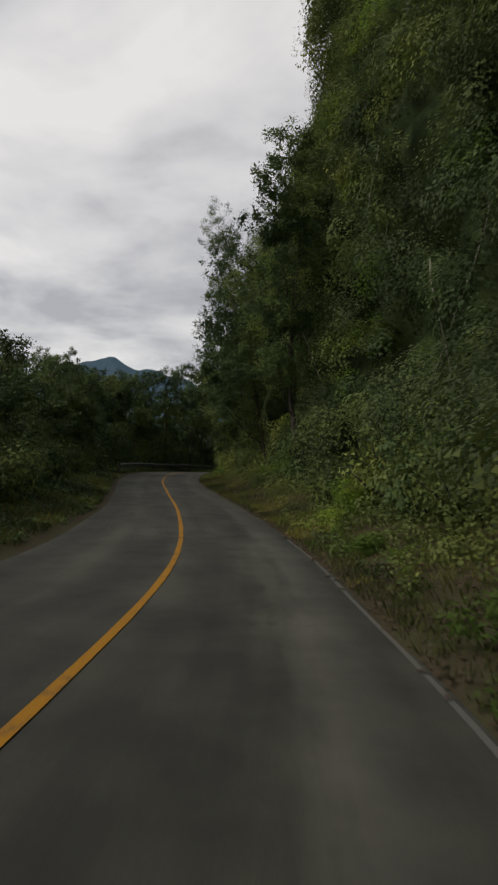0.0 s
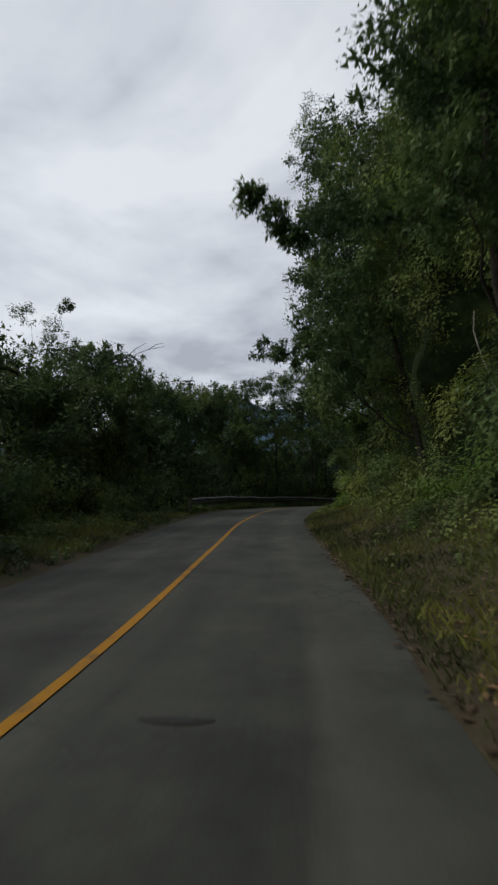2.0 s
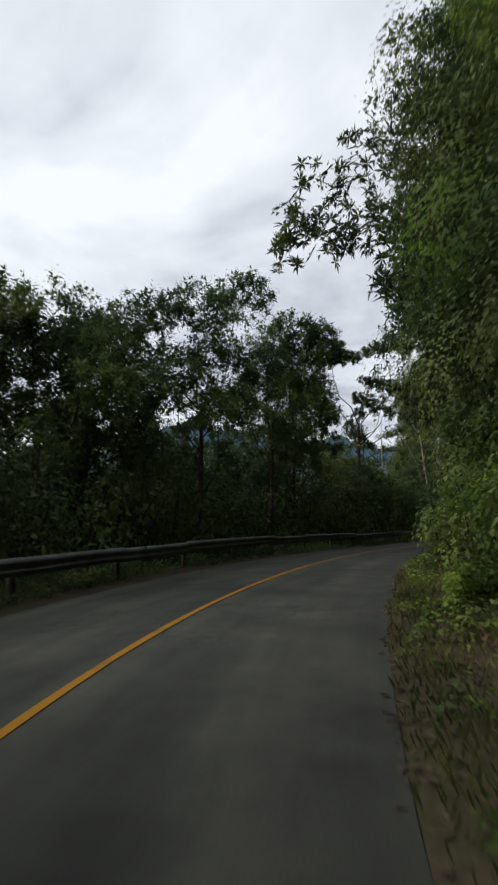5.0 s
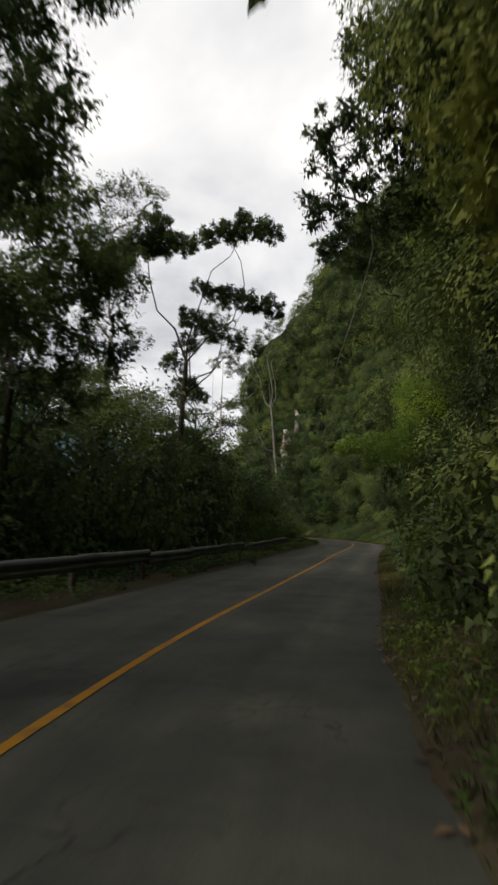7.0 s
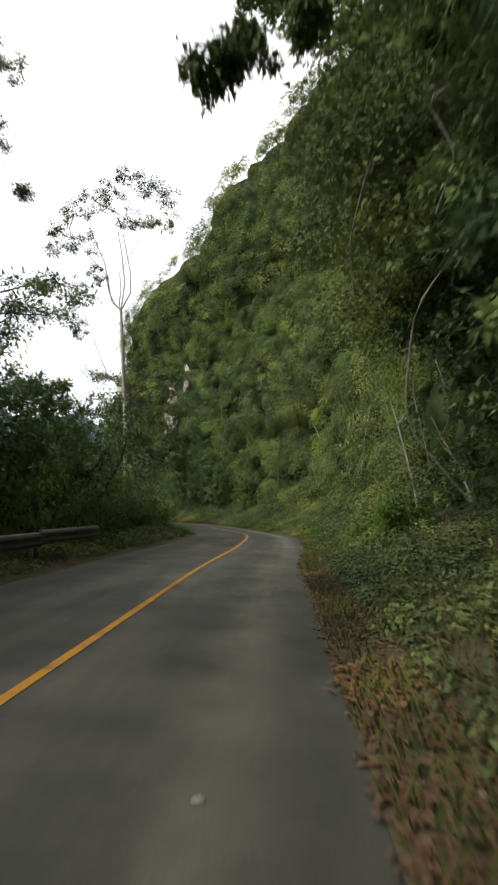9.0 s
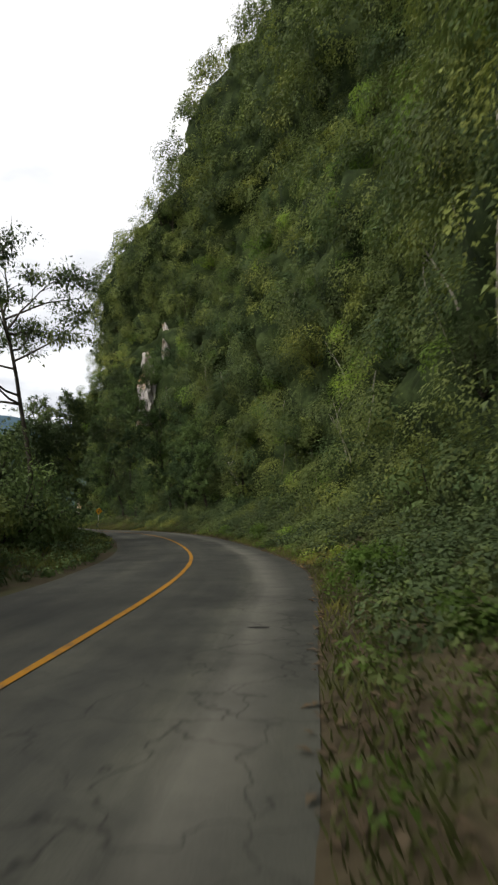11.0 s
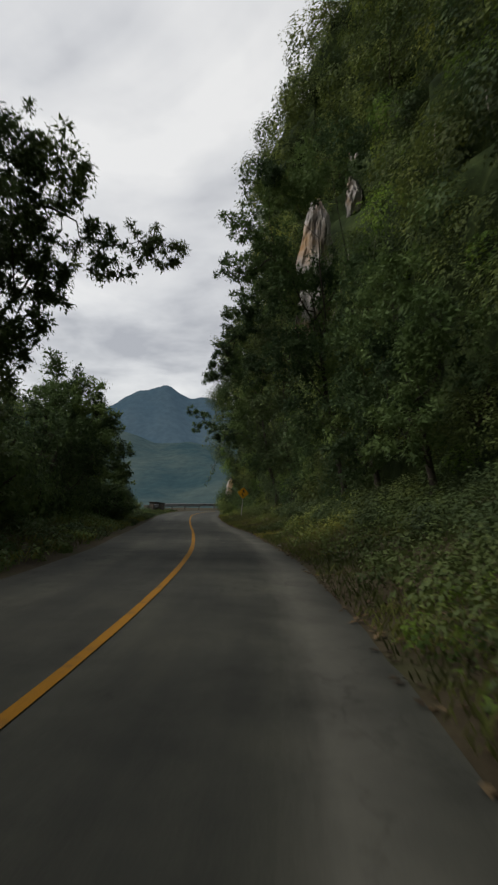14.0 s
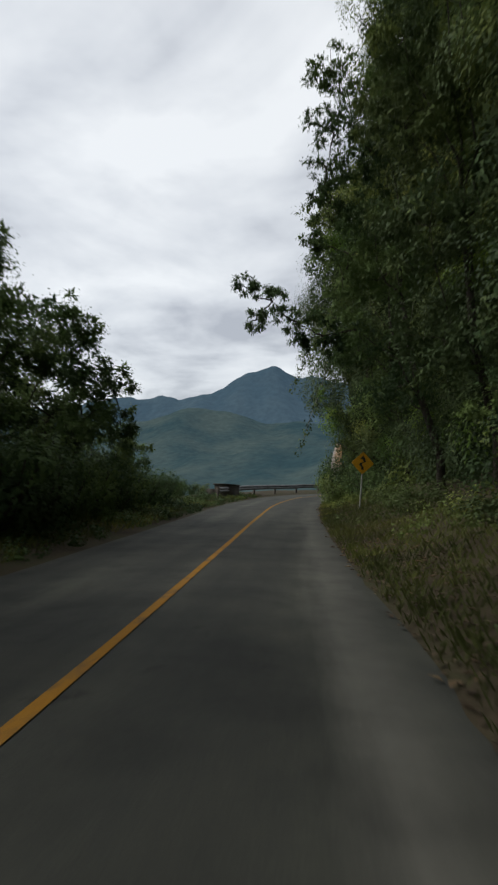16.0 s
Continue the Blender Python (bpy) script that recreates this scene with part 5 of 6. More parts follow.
shaped_tree("overhanging_tree", 121, (71.8, 6.0, 2.6), [(71.0, 4.0, 5.6, 1.1), (71.4, 4.2, 7.6, 1.3), (72.0, 4.0, 9.4, 1.2), (71.4, 4.6, 11.2, 1.3), (73.2, 4.2, 6.2, 1.2), (73.4, 4.4, 8.4, 1.3), (73.0, 4.6, 12.6, 1.4), (72.4, 4.8, 4.2, 1.1)], BARK_DARK, LEAF_CLIFF, "olive tree pressed into the cliff above the bend", 0.13, 0.10, 1.6)
shaped_tree("overhanging_tree", 113, (77.2, 6.0, 4.6), [(76.0, 1.5, 7.7, 0.65), (76.1, 1.9, 8.8, 0.8), (76.4, 2.9, 9.4, 1.0), (76.2, 2.6, 7.4, 0.8), (76.8, 3.8, 8.2, 1.3), (76.6, 3.6, 10.8, 1.2), (77.2, 4.8, 9.6, 1.4), (76.2, 2.6, 10.6, 0.9), (76.6, 3.2, 12.2, 1.1), (77.0, 4.2, 12.0, 1.3), (77.4, 4.4, 7.0, 1.2)], BARK_DARK, LEAF_TREE, "ragged tree hanging out of the cliff over the road", thick=1.4)
shaped_tree("overhanging_tree", 114, (83.0, 6.2, 5.6), [(82.0, 1.8, 10.2, 0.45), (82.2, 2.9, 10.0, 0.9), (82.4, 3.6, 11.2, 1.1), (82.8, 3.8, 9.2, 1.1), (83.2, 4.8, 10.6, 1.4)], BARK_DARK, LEAF_TREE, "small twisted tree rooted in the cliff")
shaped_tree("cliff_tree", 115, (105.6, 5.4, 15.0), [(104.4, -0.9, 20.4, 1.1), (104.6, 0.2, 20.8, 1.3), (104.8, 0.6, 19.2, 1.1), (104.8, 1.6, 21.6, 1.5), (105.4, 4.4, 21.6, 1.4), (104.9, 1.0, 22.8, 1.0), (105.2, 3.0, 20.8, 1.5), (105.2, 1.4, 19.4, 1.1), (105.6, 3.6, 18.8, 1.3), (105.0, 2.8, 22.6, 1.1)], BARK_DARK, LEAF_TREE, "bushy tree standing out from the cliff against the sky", 0.17, 0.12, 1.2)
shaped_tree("bright_bush_tree", 116, (90.0, 6.4, 4.6), [(85.4, 3.4, 5.2, 0.55), (85.6, 3.8, 6.0, 0.7), (86.6, 3.5, 5.7, 0.6), (86.8, 4.2, 5.9, 0.7), (88.0, 3.7, 6.3, 0.75), (88.2, 4.7, 6.5, 0.8), (89.4, 3.9, 6.7, 0.8), (90.8, 4.1, 7.3, 0.8), (92.0, 4.6, 7.7, 0.8), (90.0, 5.0, 7.0, 0.8)], BARK_DARK, LEAF_LIME, "bright green tangle arching out over the road edge", 0.085, 0.08, 1.6, "shell")
# dark leaves added to stand for the shade under the overhang
shaped_tree("shade_tangle", 132, (93.0, 7.4, 1.0), [(88.0, 6.0, 3.6, 0.9), (89.4, 6.0, 2.6, 0.9), (90.0, 5.9, 4.6, 0.9), (91.6, 5.8, 3.2, 0.9), (92.0, 4.8, 5.2, 1.0), (94.0, 5.8, 2.5, 0.9), (94.4, 5.6, 4.4, 1.0), (95.0, 4.7, 6.2, 1.0), (96.6, 5.8, 3.2, 1.0), (97.0, 4.7, 5.2, 1.0), (91.0, 5.4, 6.4, 1.0), (98.4, 5.1, 6.6, 1.0), (90.2, 4.0, 4.6, 0.7), (90.8, 3.7, 3.6, 0.7), (91.2, 4.2, 2.6, 0.7), (92.2, 3.7, 4.6, 0.8), (92.4, 4.4, 3.4, 0.8), (89.8, 4.7, 3.4, 0.8)],
            BARK_DARK, LEAF_DARK, "dark-leaved tangle standing in for shade under the bright overhang", 0.11, 0.09, 1.5)
shaped_tree("canopy_tree", 134, (95.5, 6.6, 5.4), [(91.5, 3.4, 6.4, 1.0), (92.6, 2.9, 7.4, 1.1), (93.6, 3.6, 5.9, 1.0), (94.4, 3.0, 6.8, 1.1), (95.4, 4.0, 8.4, 1.2), (95.8, 3.3, 5.9, 1.0), (97.0, 3.2, 6.9, 1.1), (98.0, 3.8, 5.8, 1.0), (98.8, 3.6, 7.6, 1.1), (100.0, 4.0, 6.2, 1.0), (93.4, 4.8, 6.0, 1.2), (96.6, 5.0, 6.2, 1.2), (99.4, 5.0, 6.0, 1.1)],
            BARK_DARK, LEAF_CLIFF, "leafy canopy roofing the dark hollow beside the road", 0.12, 0.12, 1.5, "shell")
shaped_tree("arching_bush", 135, (88.4, 5.4, 1.2), [(84.8, 1.25, 4.05, 0.25), (85.0, 1.6, 4.2, 0.34), (85.1, 2.0, 4.25, 0.42), (85.2, 2.5, 4.35, 0.5), (85.6, 2.2, 3.9, 0.36), (85.4, 3.0, 4.4, 0.5), (86.0, 2.7, 4.0, 0.45), (86.2, 3.4, 4.5, 0.6), (86.8, 3.0, 4.2, 0.5), (87.0, 3.8, 4.7, 0.7), (86.0, 1.7, 4.4, 0.36), (87.0, 2.4, 4.6, 0.45), (85.2, 3.4, 3.9, 0.4)],
            BARK_DARK, LEAF_BRIGHT, "green leafy bush arching out over the road edge", 0.085, 0.05, 2.6, "shell")
# a second dark-leaved mass in place of shade below the arch
shaped_tree("shade_tangle", 137, (88.4, 4.9, 0.7), [(86.4, 2.85, 3.2, 0.45), (86.8, 2.7, 2.5, 0.45), (87.0, 3.1, 1.8, 0.5), (87.6, 2.9, 3.0, 0.5), (88.0, 3.2, 2.2, 0.55), (88.6, 3.4, 3.3, 0.6), (87.2, 3.6, 2.7, 0.6), (88.8, 3.8, 1.6, 0.6), (86.6, 3.5, 2.2, 0.5), (89.4, 3.6, 2.5, 0.6), (87.8, 4.2, 3.6, 0.7), (88.0, 4.2, 1.6, 0.6)],
            BARK_DARK, LEAF_DARK, "dark-leaved tangle standing in for shade below the arching bush", 0.085, 0.05, 2.2)
# dark leaves fill the back of the hollow, where shade falls
shaped_tree("shade_fill_bush", 136, (95.0, 7.4, 0.9), [(92.5, 6.6, 1.6, 0.8), (94.0, 7.0, 2.2, 0.9), (95.6, 7.2, 1.7, 0.8), (97.0, 7.0, 2.4, 0.9), (98.6, 6.6, 1.6, 0.8), (90.8, 6.3, 1.7, 0.8), (89.6, 6.0, 1.5, 0.7), (99.6, 6.0, 2.2, 0.9)],
            BARK_DARK, LEAF_DARK, "low dark-leaved bush filling the hollow in place of shade", 0.10, 0.05, 1.2)
shaped_tree("overhanging_tree", 133, (92.8, 5.6, 4.6), [(91.0, 1.25, 5.3, 0.26), (91.1, 1.5, 5.6, 0.28), (91.3, 2.0, 6.0, 0.22), (91.8, 3.4, 6.6, 0.35)],
            BARK_DARK, LEAF_TREE, "thin leafy branch drooping from the cliff over the road", 0.11, 0.06)
shaped_tree("overhanging_tree", 117, (159.8, 5.7, 1.0), [(158.9, 1.4, 9.8, 0.9), (158.9, 1.6, 8.5, 0.8), (159.0, 1.7, 11.6, 1.0), (158.9, 2.4, 13.4, 1.1), (159.1, 2.6, 10.6, 1.0), (159.2, 3.2, 9.4, 1.4), (159.4, 3.4, 13.2, 1.3), (159.0, 3.4, 7.0, 1.2), (159.8, 4.8, 10.0, 1.2), (160.0, 4.6, 7.4, 1.6), (159.8, 4.6, 4.6, 1.4), (160.9, 0.7, 6.7, 0.38), (160.8, 1.2, 6.8, 0.45), (160.7, 1.9, 6.6, 0.6), (160.4, 2.7, 6.3, 0.7), (160.8, 0.9, 7.4, 0.5), (160.6, 1.4, 7.8, 0.6), (160.5, 2.0, 8.2, 0.7), (161.0, 0.5, 6.2, 0.38), (159.4, 4.8, 14.8, 1.5)],
            BARK_DARK, LEAF_DARK, "tall dark tree with a branch hanging out over the road", thick=1.25)
shaped_tree("foot_tree", 130, (152.4, 6.2, 1.2), [(151.6, 5.2, 3.0, 1.0), (152.0, 5.3, 4.6, 1.2), (152.8, 5.3, 6.2, 1.2), (153.6, 5.2, 3.6, 1.1), (153.6, 5.6, 7.6, 1.2), (151.0, 5.8, 5.6, 1.1), (154.4, 5.6, 5.4, 1.1)],
            BARK_DARK, LEAF_DARK, "dense dark tree standing at the foot of the cliff", thick=1.2)
shaped_tree("foot_tree", 131, (157.0, 6.2, 1.2), [(156.2, 5.2, 2.8, 1.0), (156.6, 5.2, 4.8, 1.2), (157.4, 5.4, 6.8, 1.2), (158.0, 5.2, 3.8, 1.1), (157.0, 5.8, 8.8, 1.2)],
            BARK_DARK, LEAF_DARK, "dense dark tree standing at the foot of the cliff", thick=1.2)
for k, a in enumerate((147.6, 162.4, 166.2, 169.8)):
    d = foot(a) - 0.2
    shaped_tree("foot_tree", 140 + k, (a, d + 0.7, 1.2), [(a - 0.7, d, 2.6, 1.0), (a + 0.8, d + 0.1, 3.2, 1.1), (a - 0.4, d + 0.1, 4.4, 1.1), (a + 0.6, d + 0.3, 5.8, 1.2), (a - 0.2, d + 0.6, 7.2, 1.1)],
                BARK_DARK, LEAF_DARK if k else LEAF_CLIFF, "dense tree standing at the foot of the cliff", thick=1.2)
shaped_tree("overhanging_tree", 118, (176.6, 5.6, 1.2), [(176.0, -0.1, 7.0, 0.45), (176.0, 0.2, 6.0, 0.45), (176.1, 0.7, 6.6, 0.55), (176.2, 1.4, 6.0, 0.65), (176.4, 2.2, 5.6, 0.8), (176.5, 3.2, 5.8, 1.0), (176.3, 3.0, 8.0, 0.7), (176.6, 3.6, 9.4, 1.0), (176.8, 4.2, 7.6, 1.3), (177.0, 3.8, 11.4, 1.1), (177.4, 4.6, 4.2, 1.2), (177.4, 4.2, 13.6, 1.3), (176.2, 1.9, 8.3, 0.55), (176.4, 2.4, 9.6, 0.65), (176.5, 2.3, 10.8, 0.75), (176.6, 2.5, 12.2, 0.8), (176.8, 2.5, 14.0, 0.85), (176.6, 2.8, 7.4, 0.8)],
            BARK_DARK, LEAF_DARK, "roadside tree with an airy branch reaching over the asphalt", thick=1.4)
shaped_tree("overhanging_tree", 119, (172.6, 6.0, 1.2), [(172.0, 4.4, 7.0, 1.3), (172.4, 3.9, 9.6, 1.1), (172.8, 4.0, 12.0, 1.1), (172.6, 4.6, 14.4, 1.4), (173.4, 4.6, 10.6, 1.4), (172.6, 4.8, 4.6, 1.3), (174.0, 4.5, 16.6, 1.4)], BARK_DARK, LEAF_TREE, "slim tall tree climbing along the cliff", thick=1.3)
shaped_tree("overhanging_tree", 120, (183.6, 5.8, 2.0), [(183.0, 3.9, 6.6, 1.2), (183.4, 4.2, 9.4, 1.3), (183.2, 4.6, 4.4, 1.2), (184.2, 4.4, 12.0, 1.5), (185.0, 4.0, 7.6, 1.2)], BARK_DARK, LEAF_DARK, "dark tree leaning from the foot of the cliff")

# trees rooted higher on the hillside: a, height of the foot, tree, turn, scale
for a, h, kind, turn, s in [
    (110, 14.0, AIRY_B, 0, 1.3), (128, 3.0, AIRY, 30, 0.9), (139, 3.0, AIRY_B, 0, 1.1), (170.5, 25.0, AIRY_L, 0, 1.0), (184, 22.0, AIRY_L, 10, 0.95),
    (191, 15.0, AIRY_B, 0, 1.1), (196, 8.0, AIRY, 0, 0.9), (173, 33.0, AIRY, 20, 1.2), (56, 14.0, AIRY_B, -30, 1.2), (31, 11.0, AIRY, 0, 1.1),
    (188, 6.0, AIRY, 200, 1.0), (52, 9.0, AIRY, 90, 1.1), (64, 16.0, AIRY_L, 0, 0.8),
]:
    plant(kind, hill_spot(a, h), heading(a) + turn, s)

g_trees = np.random.default_rng(31)
for k in range(24):
    a, h = g_trees.uniform(0, 200), g_trees.uniform(9, 50)
    if h < top_height(a) * (0.95 if a < 130 else 0.72) and bare(np.array(a), np.array(h)) < 0.5 and not (160 < a < 176 and h < 24):
        plant((AIRY, AIRY_B)[k % 2], hill_spot(a, h, 0.4), heading(a) + g_trees.uniform(-40, 40), g_trees.uniform(0.55, 1.2))


# ---------------------------------------------------------------- shrubs
def shrub(name, seed, size, leaf_size, count, mat, label, tall=0.8):
    """A bush: a few stems and rounded masses of leaves."""
    g = np.random.default_rng(seed)
    root = new(name)
    wood, tips = [], []
    for i in range(9):
        az = i * 2.4 + g.uniform(-0.3, 0.3)
        w = np.array([math.cos(az), math.sin(az), g.uniform(0.7, 2.0)])
        lp, lr = limb(g, (0, 0, -0.15), w, size * g.uniform(0.7, 1.15), 0.030 * size, 0.008 * size, 0.18, 4, 0.04)
        wood.append(tube(lp, lr, 4))
        tips += [lp[2], lp[-1]]
    tips = np.array(tips)
    mass = size * g.uniform(0.24, 0.42, len(tips))
    v = clump_leaves(g, tips, mass, int(2.4 * count), 0.66 * leaf_size, None, 0.4, tall)
    v = np.concatenate([v, clump_leaves(g, tips, mass * 0.6, int(0.6 * count), 0.9 * leaf_size, None, 0.4, tall)])
    part("woody_base", quads("woody_base", *joined(wood), BARK_DARK), root)
    part("leaves", leaf_mesh("leaves", v, mat), root)
    return tagged(root, label, "shrub", name.replace("_", " ") + "s beside the road")


SHRUBS = [shrub("leafy_shrub", 51, 1.5, 0.15, 46, LEAF_CLIFF, "leafy green shrub growing at the roadside"),
          shrub("leafy_shrub", 52, 1.2, 0.14, 56, LEAF_CLIFF, "leafy green shrub growing at the roadside"),
          shrub("dark_shrub", 53, 1.7, 0.16, 46, LEAF_DARK, "dark dense shrub at the edge of the wood"),
          shrub("dark_shrub", 54, 1.4, 0.15, 44, LEAF_DARK, "dark dense shrub at the edge of the wood"),
          shrub("bright_shrub", 55, 1.3, 0.14, 64, LEAF_BRIGHT, "fresh bright green shrub leaning over the verge"),
          shrub("weedy_shrub", 56, 0.8, 0.13, 36, LEAF_BRIGHT, "low weedy bush in the verge grass")]
L1, L2, D1, D2, B1, W1 = SHRUBS
BUSH = shrub("thick_bush", 57, 3.0, 0.185, 68, LEAF_DARK, "tall thick dark bush crowding the road bank", 0.85)
BUSH_B = shrub("thick_bush", 58, 2.6, 0.18, 68, LEAF_TREE, "tall thick olive bush crowding the road bank", 0.9)
CLIFF_BUSH = shrub("cliff_bush", 59, 2.1, 0.155, 68, LEAF_CLIFF, "rounded bush jutting out of the steep hillside", 0.8)
CLIFF_BUSH_B = shrub("cliff_bush", 60, 1.8, 0.155, 68, LEAF_TREE, "dark rounded bush jutting out of the steep hillside", 0.8)
CLIFF_BUSH_C = shrub("cliff_bush", 61, 1.7, 0.155, 68, LEAF_BRIGHT, "fresh green bush jutting out of the steep hillside", 0.8)
g_sh = np.random.default_rng(91)
g_cb = np.random.default_rng(17)
for k in range(130):
    a = g_cb.uniform(96, 198) if k % 4 else g_cb.uniform(0, 96)
    h = 2.5 + 27 * g_cb.uniform() ** 1.3
    if bare(np.array(a), np.array(h)) < 0.5 and h < top_height(a) * 0.9 and not (162 < a < 176 and 7 < h < 22):
        plant((CLIFF_BUSH, CLIFF_BUSH_B, CLIFF_BUSH, CLIFF_BUSH_C, CLIFF_BUSH_B)[k % 5], hill_spot(a, h, -0.1), g_cb.uniform(0, 360), g_cb.uniform(0.6, 1.15) * (1 if h > 5 else 0.75), g_cb.uniform(0.8, 1.15))

# rounded bushes along the skyline of the cliff
for k, (a, h) in enumerate([(163, 21), (165, 24), (167, 26), (168, 29), (170, 23), (171, 27), (173, 31), (174, 35), (176, 26), (178, 30), (104, 25), (107, 29), (111, 33), (115, 36), (119, 39), (123, 41), (127, 42), (109, 24), (113, 28), (118, 31), (122, 35), (100, 20)]):
    plant((CLIFF_BUSH_B, CLIFF_BUSH, CLIFF_BUSH_B)[k % 3], hill_spot(a, h, -0.5), 53 * k, 1.0 + 0.35 * ((k * 7) % 5) / 4, 1.0)

# foot of the hillside
for a in np.arange(2, 200, 2.1):
    kind = ((L1, L2, D1, L2, L1, D2, B1) if a < 143 else (D1, L2, D1, D2, L1, D2, D1))[int(g_sh.integers(0, 7))]
    d = foot(a) - g_sh.uniform(0.0, 0.6)
    if 168 < a < 184:
        d += 1.0
    if 87 < a < 101:
        continue
    plant(kind, place_hill(a + g_sh.uniform(-0.6, 0.6), d, 0.55 + 0.2 * g_sh.uniform()), g_sh.uniform(0, 360), g_sh.uniform(0.7, 1.25), g_sh.uniform(0.9, 1.3))
# bright bushes that lean out over the near edge on the inside of the bend
for a, l, h, kind, s in [(56, 4.5, 0.4, L1, 0.8), (58.5, 4.3, 0.4, B1, 0.8), (61, 4.2, 0.4, B1, 0.9), (63.5, 4.1, 0.4, L2, 0.9), (66, 4.0, 0.4, B1, 1.0), (68.5, 4.0, 0.4, L1, 0.85), (70.5, 4.0, 0.5, L1, 1.0),
                         (72.5, 3.9, 1.2, L2, 1.0), (74, 4.0, 0.4, L1, 0.9), (77, 3.9, 0.4, B1, 0.95), (80, 3.8, 0.4, B1, 0.85), (82.5, 3.9, 0.4, L2, 0.8), (83.5, 4.1, 1.2, L2, 0.8), 
                         
                         (44, 4.7, 0.4, B1, 0.9), (47, 4.7, 0.5, L1, 1.0), (40, 5.0, 0.5, L2, 1.0), (16, 4.6, 0.4, B1, 0.8), (18, 4.7, 0.6, L1, 0.9)]:
    plant(kind, place(a, l, h), g_sh.uniform(0, 360), s, 1.1)
# the overgrown inside of the far bend
for k, a in enumerate(np.arange(189.5, 203, 1.3)):
    if not 191 < a < 195.5:
        plant((L1, D1, L2, D2)[k % 4], place_hill(a, 2.9 + 0.5 * g_sh.uniform(), 0.1), g_sh.uniform(0, 360), g_sh.uniform(0.8, 1.1), g_sh.uniform(1.0, 1.3))
    plant((CLIFF_BUSH, CLIFF_BUSH_B)[k % 2], place_hill(a, 4.4 + 0.5 * g_sh.uniform(), 1.8 + 2.2 * g_sh.uniform()), g_sh.uniform(0, 360), g_sh.uniform(0.7, 1.0), 1.2)
# valley side, a first row and a taller second row behind it
for a in np.concatenate([np.arange(-2, 44, 1.8), np.arange(104, 200, 1.9)]):
    kind = (D1, D2, L1, D1, D2, L2)[int(g_sh.integers(0, 6))]
    fade = float(np.clip((a - 172) / 26, 0, 1))
    plant(kind, left_ground(a, -5.4 - 0.8 * g_sh.uniform() - 1.2 * fade), g_sh.uniform(0, 360), g_sh.uniform(0.75, 1.15) * (1 - 0.45 * fade), g_sh.uniform(0.9, 1.25))
for k, a in enumerate(np.concatenate([np.arange(-2, 44, 3.0), np.arange(128, 154, 3.1)])):
    fade = float(np.clip((a - 165) / 26, 0, 1))
    plant((BUSH, BUSH_B, BUSH)[k % 3], left_ground(a, (-7.4 if a < 60 else -6.4) - 0.9 * g_sh.uniform()), g_sh.uniform(0, 360), g_sh.uniform(0.85, 1.2) * (1 - 0.4 * fade), g_sh.uniform(0.9, 1.2))
for k, a in enumerate(np.arange(46, 128, 2.5)):
    plant((BUSH, BUSH_B, BUSH)[k % 3] if a < 104 else (CLIFF_BUSH_C, CLIFF_BUSH, BUSH_B)[k % 3], left_ground(a, -6.9 - 0.5 * g_sh.uniform()), g_sh.uniform(0, 360), g_sh.uniform(0.9, 1.15) * (1.3 if 76 < a < 112 else 1.0), g_sh.uniform(1.2, 1.6))
for k, a in enumerate(np.arange(154, 184, 2.6)):
    plant((BUSH_B, BUSH)[k % 2], left_ground(a, -6.6 - 0.6 * g_sh.uniform()), g_sh.uniform(0, 360), g_sh.uniform(0.75, 1.0) * (1 - 0.3 * max(0, (a - 168) / 16)), g_sh.uniform(1.1, 1.4))
for k, a in enumerate(np.arange(45, 106, 6.0)):
    plant((BUSH, BUSH, BUSH_B)[k % 3], left_ground(a, -8.2 - 1.4 * g_sh.uniform()), g_sh.uniform(0, 360), g_sh.uniform(1.05, 1.4), g_sh.uniform(0.95, 1.2))
for k, a in enumerate(np.arange(2, 150, 9.0)):
    plant((BUSH, BUSH_B)[k % 2], left_ground(a, -12.5 - 3 * g_sh.uniform()), g_sh.uniform(0, 360), g_sh.uniform(1.2, 1.6), g_sh.uniform(1.0, 1.3))
for a in np.arange(44, 104, 2.4):
    plant((L2, D2, W1)[int(g_sh.integers(0, 3))], left_ground(a, -5.6 - 0.8 * g_sh.uniform()), g_sh.uniform(0, 360), g_sh.uniform(0.5, 0.85), 1.0)
for k, a in enumerate(np.arange(170, 190, 1.5)):
    plant((D1, D2, D1)[k % 3], left_ground(a, -4.5 - 0.5 * g_sh.uniform() - 0.04 * (a - 170)), g_sh.uniform(0, 360), 1.15 - 0.025 * (a - 170), 1.15)
# weeds in the verge
for a in np.arange(1, 196, 4.6):
    if 19 < a < 42 or 78 < a < 106 or a > 142:
        continue
    plant(W1, place(a + g_sh.uniform(-0.8, 0.8), right_edge(np.array(a)) + g_sh.uniform(0.9, 1.7), 0.12), g_sh.uniform(0, 360), g_sh.uniform(0.45, 0.9), g_sh.uniform(0.7, 1.1))


def thicket(name, a0, a1, l0, l1, h0, h1, n, r0, r1, count, size, mat, label, seed):
    """Tangled leaves above the valley-side ground."""
    g = np.random.default_rng(seed)
    a, l = g.uniform(a0, a1, n), g.uniform(l0, l1, n)
    c = place(a, l, bank_left(a, l) + g.uniform(h0, h1, n) * (0.75 + 0.35 * wobble(a * 0.35, l * 0.3, seed)))
    v = clump_leaves(g, c, g.uniform(r0, r1, n), count, size, None, 0.4)
    return tagged(new(name, leaf_mesh(name, v, mat)), label, "foliage", kind="stuff")


